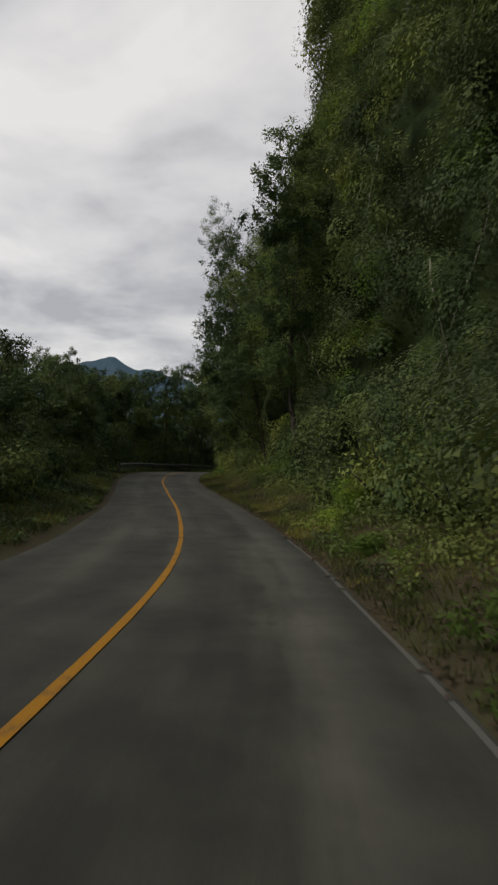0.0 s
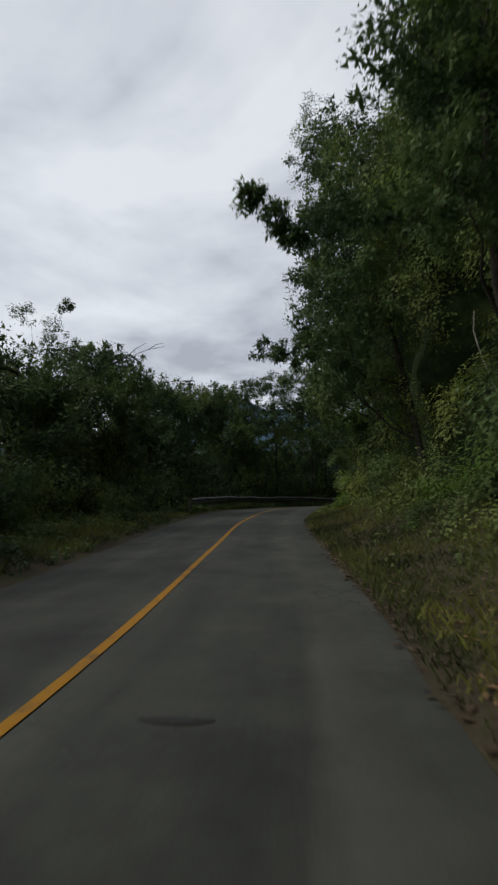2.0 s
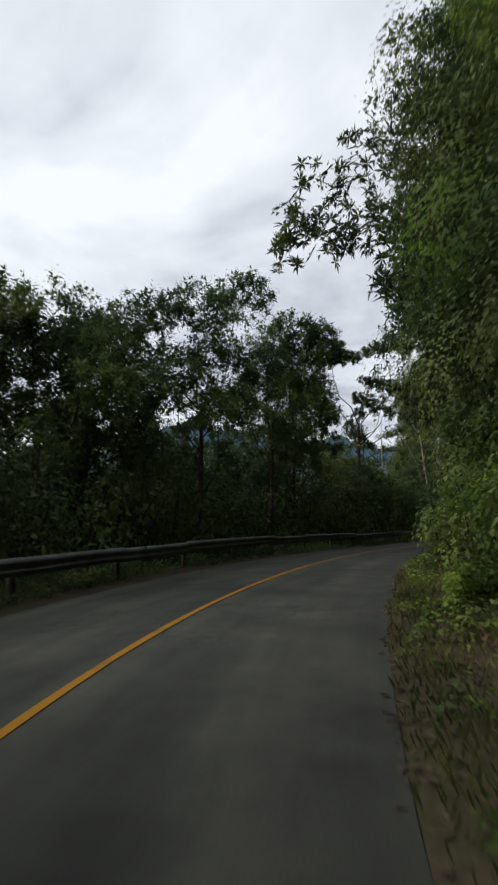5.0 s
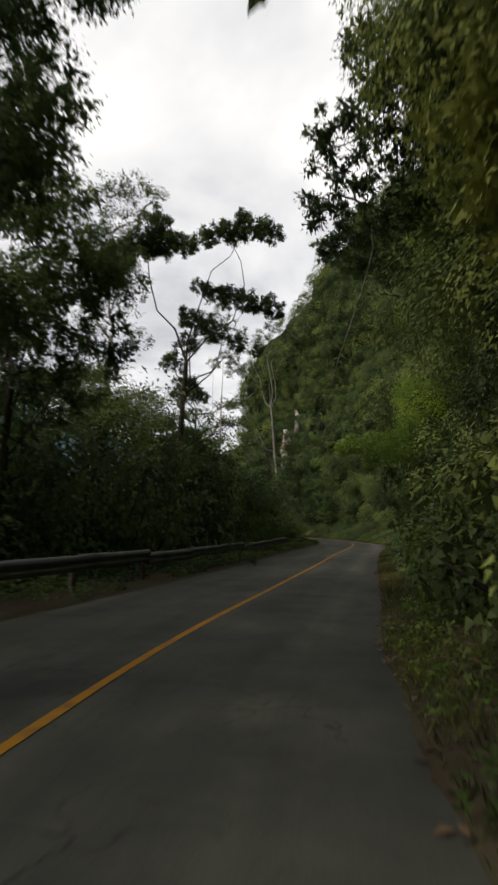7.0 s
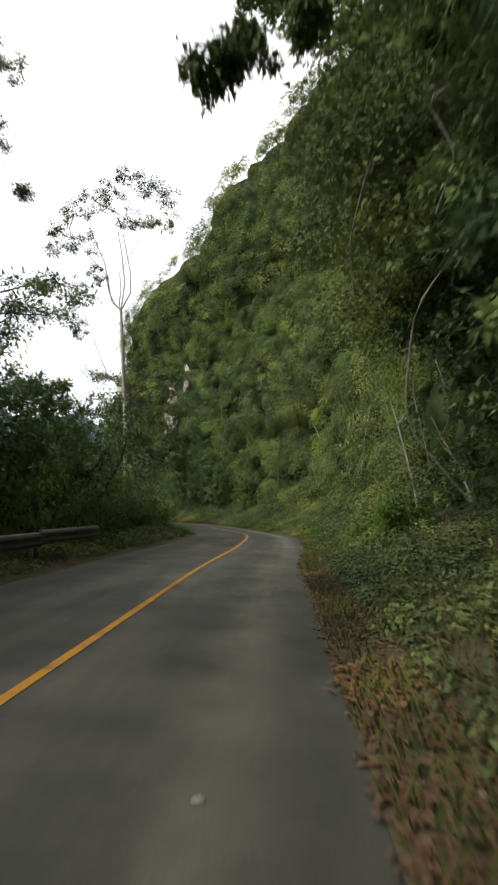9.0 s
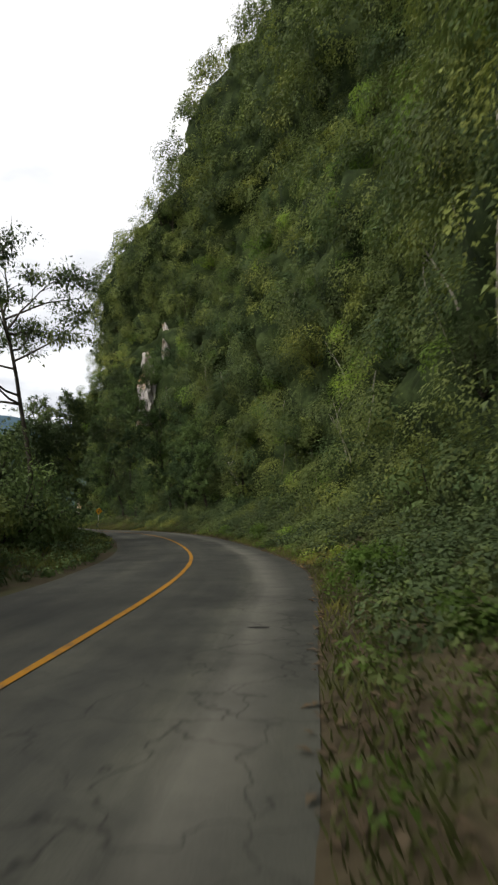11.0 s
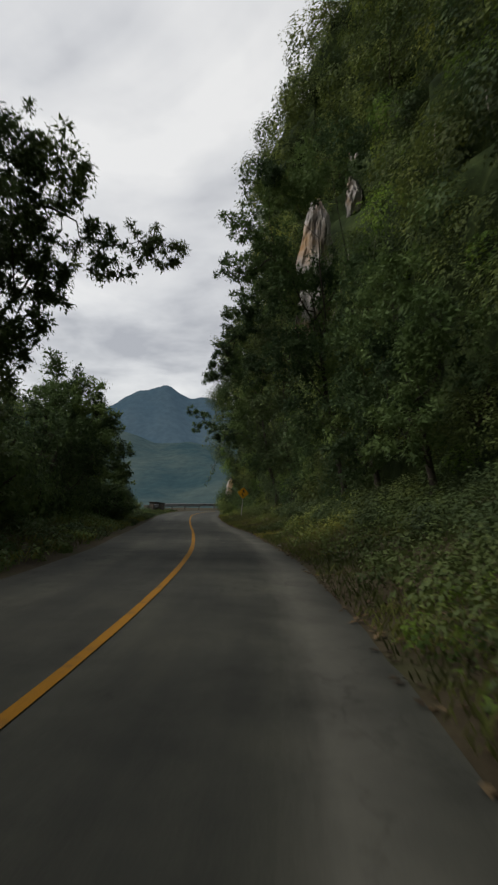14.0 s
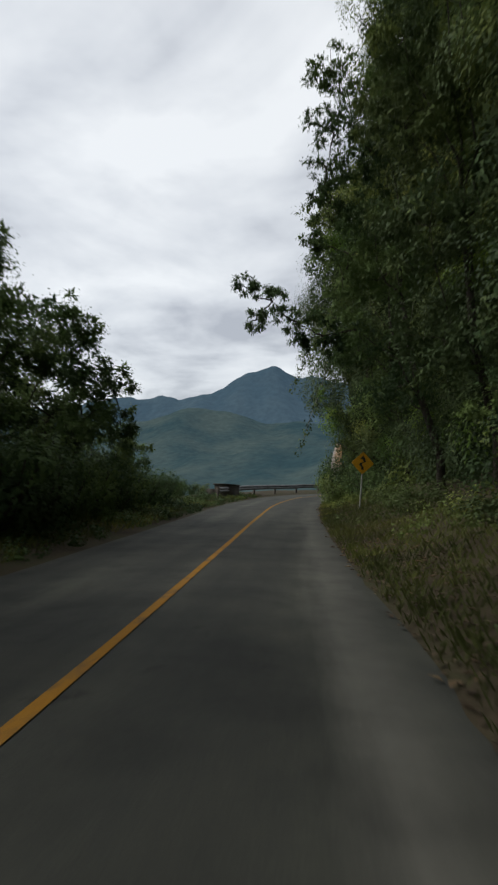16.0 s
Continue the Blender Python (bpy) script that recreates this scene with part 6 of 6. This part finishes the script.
thicket("thicket", -6, 60, -16, -7.5, 0.3, 4.2, 300, 0.7, 1.5, 150, 0.18, LEAF_DARK, "dark tangled thicket behind the roadside bushes", 5)
thicket("thicket", 56, 112, -20, -8.0, 0.3, 5.4, 340, 0.8, 1.7, 150, 0.20, LEAF_DARK, "dark tangled thicket on the slope below the guardrail", 6)
thicket("thicket", 104, 190, -17, -7.5, 0.3, 3.4, 280, 0.7, 1.4, 150, 0.18, LEAF_DARK, "dark tangled thicket behind the roadside bushes", 7)
thicket("far_wood", 10, 130, -46, -22, 0.5, 10.0, 420, 1.4, 3.0, 65, 0.62, LEAF_DARK, "far woodland on the valley slope", 8)
thicket("far_wood", 130, 215, -60, -24, 0.5, 6.0, 160, 1.2, 2.6, 65, 0.6, LEAF_TREE, "far woodland on the valley slope", 9)


# ---------------------------------------------------------------- grass and litter
def grass(name, a, l, base_h, length, mat, label, seed, spread=0.5):
    g = np.random.default_rng(seed)
    n = len(a)
    at = place(a, l, base_h)
    az = g.uniform(0, 2 * np.pi, n)
    way = unit(np.stack([np.cos(az) * spread, np.sin(az) * spread, np.ones(n)], -1))
    face = np.stack([np.sin(az), -np.cos(az), 0.2 * np.ones(n)], -1)
    ln = length * g.uniform(0.5, 1.4, n)
    return tagged(new(name, leaf_mesh(name, leaf_arrays(at, way, face, ln, 0.012 + 0.05 * ln), mat, 4)), label, "grass", kind="stuff")


g_gr = np.random.default_rng(12)
n = 60000
a = g_gr.uniform(-6, 200, n)
d = 0.10 + 2.8 * g_gr.uniform(0, 1, n) ** 0.9
keep = wobble(a * 0.8, d * 1.5, 2.0) > -0.35 - 0.5 * d
a, d = a[keep], d[keep]
grass("verge_grass", a, right_edge(a) + d, np.interp(d, [0, 0.8, 1.7, 2.8], [-0.04, 0.04, 0.32, 0.8]), 0.17, GRASS, "uneven yellowish grass along the verge", 3)
n = 16000
a = np.concatenate([g_gr.uniform(16, 44, n // 2), g_gr.uniform(150, 192, n // 2)])
d = 0.15 + 2.4 * g_gr.uniform(0, 1, n)
grass("verge_grass", a, right_edge(a) + d, np.interp(d, [0, 0.8, 1.7, 2.8], [-0.04, 0.04, 0.32, 0.8]), 0.11, GRASS, "short dry grass over the dirt of the verge", 8, 0.8)
n = 36000
a = np.concatenate([g_gr.uniform(-6, 60, n // 2), g_gr.uniform(96, 200, n // 2)])
d = 0.12 + 2.6 * g_gr.uniform(0, 1, n)
grass("bank_grass", a, left_edge(a) - d, bank_left(a, left_edge(a) - d) + 0.02, 0.22, GRASS, "rough grass on the bank beside the road", 4)
n = 16000
a = g_gr.uniform(-6, 200, n)
d = 0.02 + 0.55 * g_gr.uniform(0, 1, n)
keep = wobble(a * 1.1, d * 2.0, 7.0) > -0.45
a, d = a[keep], d[keep]
grass("edge_grass", a, right_edge(a) + d, np.interp(d, [0, 0.8], [-0.045, 0.03]), 0.12, GRASS, "short grass creeping over the asphalt edge", 6)
n = 9000
a = g_gr.uniform(-4, 196, n)
d = -0.05 + 1.5 * g_gr.uniform(0, 1, n) ** 1.4
az = g_gr.uniform(0, 6.28, n)
flat_way = np.stack([np.cos(az), np.sin(az), g_gr.uniform(-0.1, 0.4, n)], -1)
ls = g_gr.uniform(0.05, 0.14, n)
v = leaf_arrays(place(a, right_edge(a) + d, np.interp(d, [-0.1, 0, 0.45, 1.4], [-0.03, -0.02, 0.05, 0.28])), flat_way, np.array([[0, 0, 1.0]]) + 0 * flat_way, ls, ls * 0.5)
tagged(new("leaf_litter", leaf_mesh("leaf_litter", v, LITTER, 4)), "dry brown leaves and crumbs along the asphalt edge", "leaf litter", kind="stuff")

# a thick drift of red-brown leaves where the trees overhang
n = 5200
a = 80 + 26 * g_gr.uniform(0, 1, n)
d = 0.02 + 0.75 * g_gr.uniform(0, 1, n) ** 1.2
az = g_gr.uniform(0, 6.28, n)
flat_way = np.stack([np.cos(az), np.sin(az), g_gr.uniform(-0.1, 0.3, n)], -1)
ls = g_gr.uniform(0.05, 0.12, n)
v = leaf_arrays(place(a, right_edge(a) + d, np.interp(d, [0, 0.45, 0.8, 1.1], [-0.02, 0.035, 0.09, 0.16])), flat_way, np.array([[0, 0, 1.0]]) + 0 * flat_way, ls, ls * 0.55)
tagged(new("leaf_litter", leaf_mesh("leaf_litter", v, RED_LITTER, 4)), "red-brown fallen leaves heaped along the asphalt edge", "leaf litter", kind="stuff")


g = np.random.default_rng(77)
a, d = g.uniform(-4, 198, 1900), 0.42 + 2.7 * g.uniform(0, 1, 1900)
sparse = g.uniform(0, 1, len(a)) < 0.12
keep = (wobble(a * 0.6, d * 1.2, 9.0) > -0.5) & ~((a > 163) & (a < 184) & (d < 1.9) & ~sparse) & ~((a > 18) & (a < 42) & (d < 1.9) & ~sparse) & ~((a > 79) & (a < 106) & (d < 0.7))
a, d = a[keep], d[keep]
c = place(a, right_edge(a) + d, np.interp(d, [0, 0.8, 1.7, 3.2], [0.05, 0.18, 0.50, 1.15]))
v = clump_leaves(g, c, g.uniform(0.16, 0.34, len(a)) * (0.6 + 0.25 * d), 72, 0.075, None, 0.3)
tagged(new("verge_weeds", leaf_mesh("verge_weeds", v, LEAF_CLIFF)), "low leafy weeds crowding the verge", "weeds", kind="stuff")
a, d = g.uniform(-4, 200, 1000), 0.15 + 1.6 * g.uniform(0, 1, 1000)
keep = (wobble(a * 0.9, d * 1.2, 4.0) > -0.3) & ~((a > 18) & (a < 42) & (d < 1.7)) & (a < 144) & ~((a > 76) & (a < 108))
a, d = a[keep], d[keep]
c = place(a, right_edge(a) + d, np.interp(d, [0, 0.8, 1.7, 3.2], [0.0, 0.10, 0.42, 1.15]))
v = clump_leaves(g, c, g.uniform(0.10, 0.24, len(a)), 48, 0.065, None, 0.3)
tagged(new("roadside_weeds", leaf_mesh("roadside_weeds", v, LEAF_BRIGHT)), "fresh green weeds at the asphalt edge", "weeds", kind="stuff")
a, d = g.uniform(112, 168, 1050), 0.8 + 3.6 * g.uniform(0, 1, 1050)
d = np.where(a > 144, 2.2 + 0.62 * (d - 0.8), d)
c = place(a, right_edge(a) + d, np.interp(d, [0, 0.8, 1.7, 3.2, 4.6], [0.0, 0.15, 0.50, 1.25, 2.0]))
v = clump_leaves(g, c, g.uniform(0.25, 0.50, len(a)), 110, 0.080, None, 0.3)
tagged(new("lush_weeds", leaf_mesh("lush_weeds", v, LEAF_TREE)), "lush knee-high weeds between the road and the cliff", "weeds", kind="stuff")
a, d = g.uniform(74, 104, 760), 0.75 + 3.4 * g.uniform(0, 1, 760) ** 1.2
c = place(a, right_edge(a) + d, np.interp(d, [0, 0.8, 1.7, 3.2, 4.6], [0.0, 0.10, 0.42, 1.05, 1.65]))
v = clump_leaves(g, c, g.uniform(0.14, 0.28, len(a)), 70, 0.065, None, 0.3)
tagged(new("lush_weeds", leaf_mesh("lush_weeds", v, LEAF_TREE)), "thick green weeds hiding the verge under the bushes", "weeds", kind="stuff")
a, d = g.uniform(-4, 200, 1900), 0.10 + 2.4 * g.uniform(0, 1, 1900) ** 1.2
c = place(a, left_edge(a) - d, bank_left(a, left_edge(a) - d) + 0.10)
v = clump_leaves(g, c, g.uniform(0.14, 0.32, len(a)) * (0.7 + 0.3 * d), 60, 0.085, None, 0.3)
tagged(new("bank_weeds", leaf_mesh("bank_weeds", v, LEAF_DARK)), "low dark weeds covering the bank", "weeds", kind="stuff")


# ---------------------------------------------------------------- guardrail, sign, headwall
RAIL_PROFILE = [(0.00, 0.00), (0.035, 0.03), (0.08, 0.075), (0.08, 0.105), (0.02, 0.155), (0.02, 0.175), (0.08, 0.225), (0.08, 0.255), (0.035, 0.30), (0.00, 0.33)]


def guardrail(a0, a1, l_at, label, step=3.8):
    """A W-beam rail on posts, its panels lapped one by one."""
    root = tagged(new("guardrail"), label, "guardrail")
    n = max(int((a1 - a0) / step), 1)
    for i in range(n):
        a = np.linspace(a0 + i * step, a0 + (i + 1) * step + 0.15, 6)
        prof = np.array(RAIL_PROFILE)
        dip = 0.03 * math.sin(i * 1.9) + 0.02 * math.sin(i * 4.1)
        front = place(a[:, None], l_at(a)[:, None] + prof[:, 0] + 0.012 * (i % 2), 0.42 + dip + prof[:, 1])
        back = place(a[:, None], l_at(a)[:, None] + prof[:, 0] - 0.006 + 0.012 * (i % 2), 0.42 + dip + prof[:, 1])
        sheet = np.concatenate([front, back[:, ::-1], front[:, :1]], 1)
        part("rail_panel", grid_mesh("rail_panel", sheet, METAL, smooth=False), root, "dull galvanised steel panel")
        p = place(a[0], l_at(a[:1])[0] - 0.10, 0)
        v, f = joined([box_piece(-0.05, 0.05, -0.075, -0.065, -0.9, 0.74), box_piece(-0.05, 0.05, 0.065, 0.075, -0.9, 0.74), box_piece(-0.006, 0.006, -0.065, 0.065, -0.9, 0.74)])
        c, s = math.cos(radians(heading(a[0]))), math.sin(radians(heading(a[0])))
        v = np.stack([p[0] + c * v[:, 0] - s * v[:, 1], p[1] + s * v[:, 0] + c * v[:, 1], p[2] + v[:, 2]], -1)
        part("post", quads("post", v, f, RUSTY), root)
    return root


guardrail(A_RAIL0, A_RAIL1, lambda a: -3.62 + 0.0 * a, "long dented galvanised guardrail along the drop")
guardrail(194, 240, lambda a: -4.0 + 0.0 * a, "galvanised guardrail round the outside of the bend")


def warning_sign(a, l, h):
    """A diamond warning sign on a round post."""
    root = new("warning_sign")
    v, f = tube([(0, 0, -0.5), (0.01, 0, 1.0), (0.02, 0, 2.35)], [0.03, 0.03, 0.03], 10)
    part("post", quads("post", v, f, PALE_STEEL), root, "thin grey steel post")

    def plate(name, half, y0, y1, mat, corner):
        pts = []
        for k in range(4):
            mid = k * math.pi / 2
            for j in range(4):
                t = mid + (j / 3 - 0.5) * 2 * corner
                r = half * (1 - corner * 0.9) + half * corner * 0.9 * math.cos((j / 3 - 0.5) * 2)
                pts.append((r * math.cos(t), r * math.sin(t)))
        n_ = len(pts)
        vs = [(x, y0, z + 2.0) for x, z in pts] + [(x, y1, z + 2.0) for x, z in pts]
        fs = [tuple(range(n_)), tuple(range(2 * n_ - 1, n_ - 1, -1))] + [(i, i + n_, (i + 1) % n_ + n_, (i + 1) % n_) for i in range(n_)]
        return mesh_from(name, vs, fs, mat)

    panel = part("panel", plate("panel", 0.40, -0.050, -0.034, SIGN_YELLOW, 0.10), root, "yellow diamond panel")
    # winding-road arrow, bent twice, with its head
    line = [(0.0, -0.24), (0.0, -0.15), (-0.075, -0.07), (-0.06, -0.01), (0.075, 0.05), (0.06, 0.10), (0.0, 0.16)]
    w = 0.045
    vs, fs = [], []
    for i, (x, z) in enumerate(line):
        vs += [(x - w, -0.054, z + 2.0), (x + w, -0.054, z + 2.0), (x - w, -0.049, z + 2.0), (x + w, -0.049, z + 2.0)]
        if i:
            k = 4 * i
            fs += [(k - 4, k - 3, k + 1, k), (k - 4, k, k + 2, k - 2), (k - 3, k - 1, k + 3, k + 1), (k - 2, k + 2, k + 3, k - 1)]
    k = len(vs)
    vs += [(-0.10, -0.054, 2.14), (0.10, -0.054, 2.14), (0.0, -0.054, 2.28), (-0.10, -0.049, 2.14), (0.10, -0.049, 2.14), (0.0, -0.049, 2.28)]
    fs += [(k, k + 1, k + 2), (k + 5, k + 4, k + 3), (k, k + 3, k + 4, k + 1), (k + 1, k + 4, k + 5, k + 2), (k + 2, k + 5, k + 3, k)]
    part("arrow", mesh_from("arrow", vs, fs, SIGN_BLACK), panel, "black winding arrow symbol")
    p = place(a, l, h)
    root.matrix_basis = pose(*[float(c) for c in p], 0, 4, heading(165) + 4)
    return tagged(root, "yellow diamond winding-road warning sign on a thin post", "road sign")


warning_sign(181.0, 3.6, -0.05)


def headwall(a, l):
    """The low dark end of a drain beside the road."""
    root = new("drain_headwall")
    v, f = joined([box_piece(-0.35, 0.35, -1.1, 1.1, -0.4, 0.75), box_piece(-0.9, -0.35, -1.1, -0.85, -0.4, 0.5), box_piece(-0.9, -0.35, 0.85, 1.1, -0.4, 0.5)])
    v[:, 2] += 0.12 * (v[:, 1] < 0)
    part("wall", quads("wall", v, f, CONCRETE), root)
    cap_v, cap_f = box_piece(-0.40, 0.40, -1.15, 1.15, 0.754, 0.84)
    cap_v[:, 2] += 0.12 * (cap_v[:, 1] < 0)
    part("coping", quads("coping", cap_v, cap_f, CONCRETE), root)
    p = place(a, l, 0)
    root.matrix_basis = pose(*[float(c) for c in p], 0, 0, heading(a) - 10)
    return tagged(root, "low dark stained concrete drain headwall beside the road", "headwall")


headwall(196.5, -4.2)


# ---------------------------------------------------------------- small things on the verge and cliff
def stone(seed, size):
    g = np.random.default_rng(seed)
    bm = bmesh.new()
    bmesh.ops.create_icosphere(bm, subdivisions=2, radius=size)
    for v in bm.verts:
        v.co *= 1 + 0.28 * noise.noise(v.co * (1.6 / size) + Vector((seed, 0, 0)))
        v.co.z *= 0.62
    me = bpy.data.meshes.new("stone")
    bm.to_mesh(me)
    bm.free()
    me.materials.append(STONE)
    return tagged(new("stone", me), "pale broken stone lying in the verge", "stone", "stones along the verge")


STONES = [stone(k, s) for k, s in ((1, 0.12), (2, 0.09), (3, 0.16))]
for k in range(26):
    a = g_sh.uniform(4, 190)
    plant(STONES[k % 3], place(a, right_edge(np.array(a)) + g_sh.uniform(0.1, 1.0), 0.0), g_sh.uniform(0, 360), g_sh.uniform(0.3, 0.7))


def road_patch(a, l, ra, rl, seed):
    """A ragged dark spot of broken or sealed surface in the asphalt."""
    k = np.linspace(0, 2 * np.pi, 22, endpoint=False)
    r = 1 + 0.30 * wobble(np.cos(k) * 2.2, np.sin(k) * 2.2, seed) + 0.10 * wobble(np.cos(k) * 6, np.sin(k) * 6, seed + 1)
    rim = place(a + ra * r * np.cos(k), l + rl * r * np.sin(k), road_height(l + rl * r * np.sin(k)) + 0.005)
    inner = place(a + 0.8 * ra * r * np.cos(k), l + 0.8 * rl * r * np.sin(k), road_height(l + 0.8 * rl * r * np.sin(k)) + 0.009)
    n_ = len(k)
    faces = [(i, (i + 1) % n_, (i + 1) % n_ + n_, i + n_) for i in range(n_)] + [tuple(range(n_, 2 * n_))]
    return tagged(new("road_patch", mesh_from("road_patch", np.concatenate([rim, inner]).tolist(), faces, TAR)), "dark ragged repair in the worn asphalt", "road patch", kind="structure")


for i, (a, l, ra, rl) in enumerate([(20.2, 0.89, 0.06, 0.20), (113.8, 1.9, 0.05, 0.15)]):
    road_patch(a, l, ra, rl, 3.0 + i)

# pale stone chips lying on the asphalt
for a, l in [(89.0, 1.54), (158.5, 0.89), (156.8, 0.78), (155.2, 0.89)]:
    plant(STONES[1], place(a, l, road_height(l) + 0.008), 40 * a, 0.36, 0.4)


def hanging_vine(seed, length):
    g = np.random.default_rng(seed)
    root = new("hanging_vine")
    p, r = limb(g, (0, 0, 0), (0.05, 0.0, -1), length, 0.022, 0.008, 0.10, 9, -0.05)
    part("stem", quads("stem", *tube(p, r, 5), BARK_PALE), root)
    v = clump_leaves(g, p[2:], np.full(len(p) - 2, 0.22), 16, 0.15, None, 0.9, 1.2)
    part("leaves", leaf_mesh("leaves", v, LEAF_TREE), root)
    return tagged(root, "thin leafy vine hanging down in front of the cliff", "vine", "vines hanging from the hillside")


VINES = [hanging_vine(k, s) for k, s in ((1, 3.5), (2, 5.0), (3, 2.6))]
for k in range(44):
    a, h = g_sh.uniform(8, 198), g_sh.uniform(4.5, 16)
    p, out = hill_frame(np.array([a]), np.array([h]))
    plant(VINES[k % 3], p[0] + out[0] * g_sh.uniform(0.8, 1.5), g_sh.uniform(0, 360), g_sh.uniform(0.7, 1.2))
for a, l, h in [(68.2, 2.6, 8.8), (69.3, 2.1, 10.6), (69.6, 1.8, 11.2), (68.9, 2.9, 10.8), (76.3, 2.4, 7.2)]:
    plant(VINES[1], place(a, l, h), 0, 0.8)


def dead_sapling(seed, length):
    g = np.random.default_rng(seed)
    p, r = limb(g, (0, 0, 0), (-0.25, 0.1, 1), length, 0.042, 0.014, 0.07, 8)
    pieces = [tube(p, r, 6)]
    for k in (4, 6):
        q, s = limb(g, p[k], (-0.5 if k == 4 else 0.5, 0.2, 0.8), length * 0.3, 0.025, 0.008, 0.12, 5)
        pieces.append(tube(q, s, 5))
    return tagged(new("dead_sapling", quads("dead_sapling", *joined(pieces), BARK_PALE)), "pale leafless sapling leaning out of the foliage", "sapling", "dead saplings on the hillside")


STEMS = [dead_sapling(1, 3.4), dead_sapling(2, 2.4)]
for a, h in [(135, 8.0), (134, 3.5), (133.6, 3.4), (28, 5.0), (101, 1.2), (102.5, 1.0), (121, 6.0), (148, 2.0), (166, 4.4), (57, 6), (75, 8)]:
    p, out = hill_frame(np.array([float(a)]), np.array([float(h)]))
    plant(STEMS[int(a) % 2], p[0] + out[0] * 0.9, heading(a) + g_sh.uniform(-50, 50), 1.0)


def hanging_root(points, label):
    """A bare pale root or liana that hangs and bends in front of the dark recess."""
    p = np.array([place(*q) for q in points])
    u_ = np.linspace(0, len(p) - 1, 4 * len(p))
    i_ = np.clip(np.floor(u_).astype(int), 0, len(p) - 2)
    f_ = (u_ - i_)[:, None]
    line = p[i_] * (1 - f_) + p[i_ + 1] * f_
    line[1:-1] = (line[:-2] + 2 * line[1:-1] + line[2:]) / 4
    return tagged(new("hanging_root", quads("hanging_root", *tube(line, np.linspace(0.017, 0.007, len(line)), 6), BARK_ROOT)), label, "root", "roots hanging from the overhang")


def dead_twig(points, label):
    """A thin leafless branch that forks towards its end."""
    p = [place(*q) for q in points]
    pieces = [tube(p, np.linspace(0.022, 0.006, len(p)), 5)]
    for k, up in ((-2, 0.12), (-3, 0.25)):
        e = p[k] + (p[k + 1] - p[k]) * 0.9 + np.array([0, 0, up])
        pieces.append(tube([p[k], 0.5 * (p[k] + e) + np.array([0, 0, 0.06]), e], [0.014, 0.010, 0.005], 4))
    return tagged(new("dead_tree", quads("dead_tree", *joined(pieces), BARK_DARK)), label, "tree")


dead_twig([(36.4, -6.6, 4.2), (36.2, -5.4, 4.9), (36.1, -4.3, 5.35), (36.0, -3.5, 5.65), (36.0, -2.7, 5.92), (36.0, -2.15, 6.0)], "thin leafless tree leaning out over dark bushes")
ROOT_NOTE = "pale bare root bending down in front of the dark recess"
hanging_root([(91.8, 4.6, 6.2), (91.5, 3.2, 5.4), (91.5, 3.5, 4.8), (91.5, 3.3, 4.2)], ROOT_NOTE)
hanging_root([(91.8, 4.4, 5.6), (91.5, 3.7, 4.1), (91.5, 3.1, 3.3), (91.5, 3.0, 2.2), (91.5, 3.6, 1.5)], ROOT_NOTE)
hanging_root([(93.6, 3.2, 6.6), (93.4, 2.9, 5.7), (93.4, 2.7, 4.8), (93.5, 2.8, 4.0)], ROOT_NOTE)
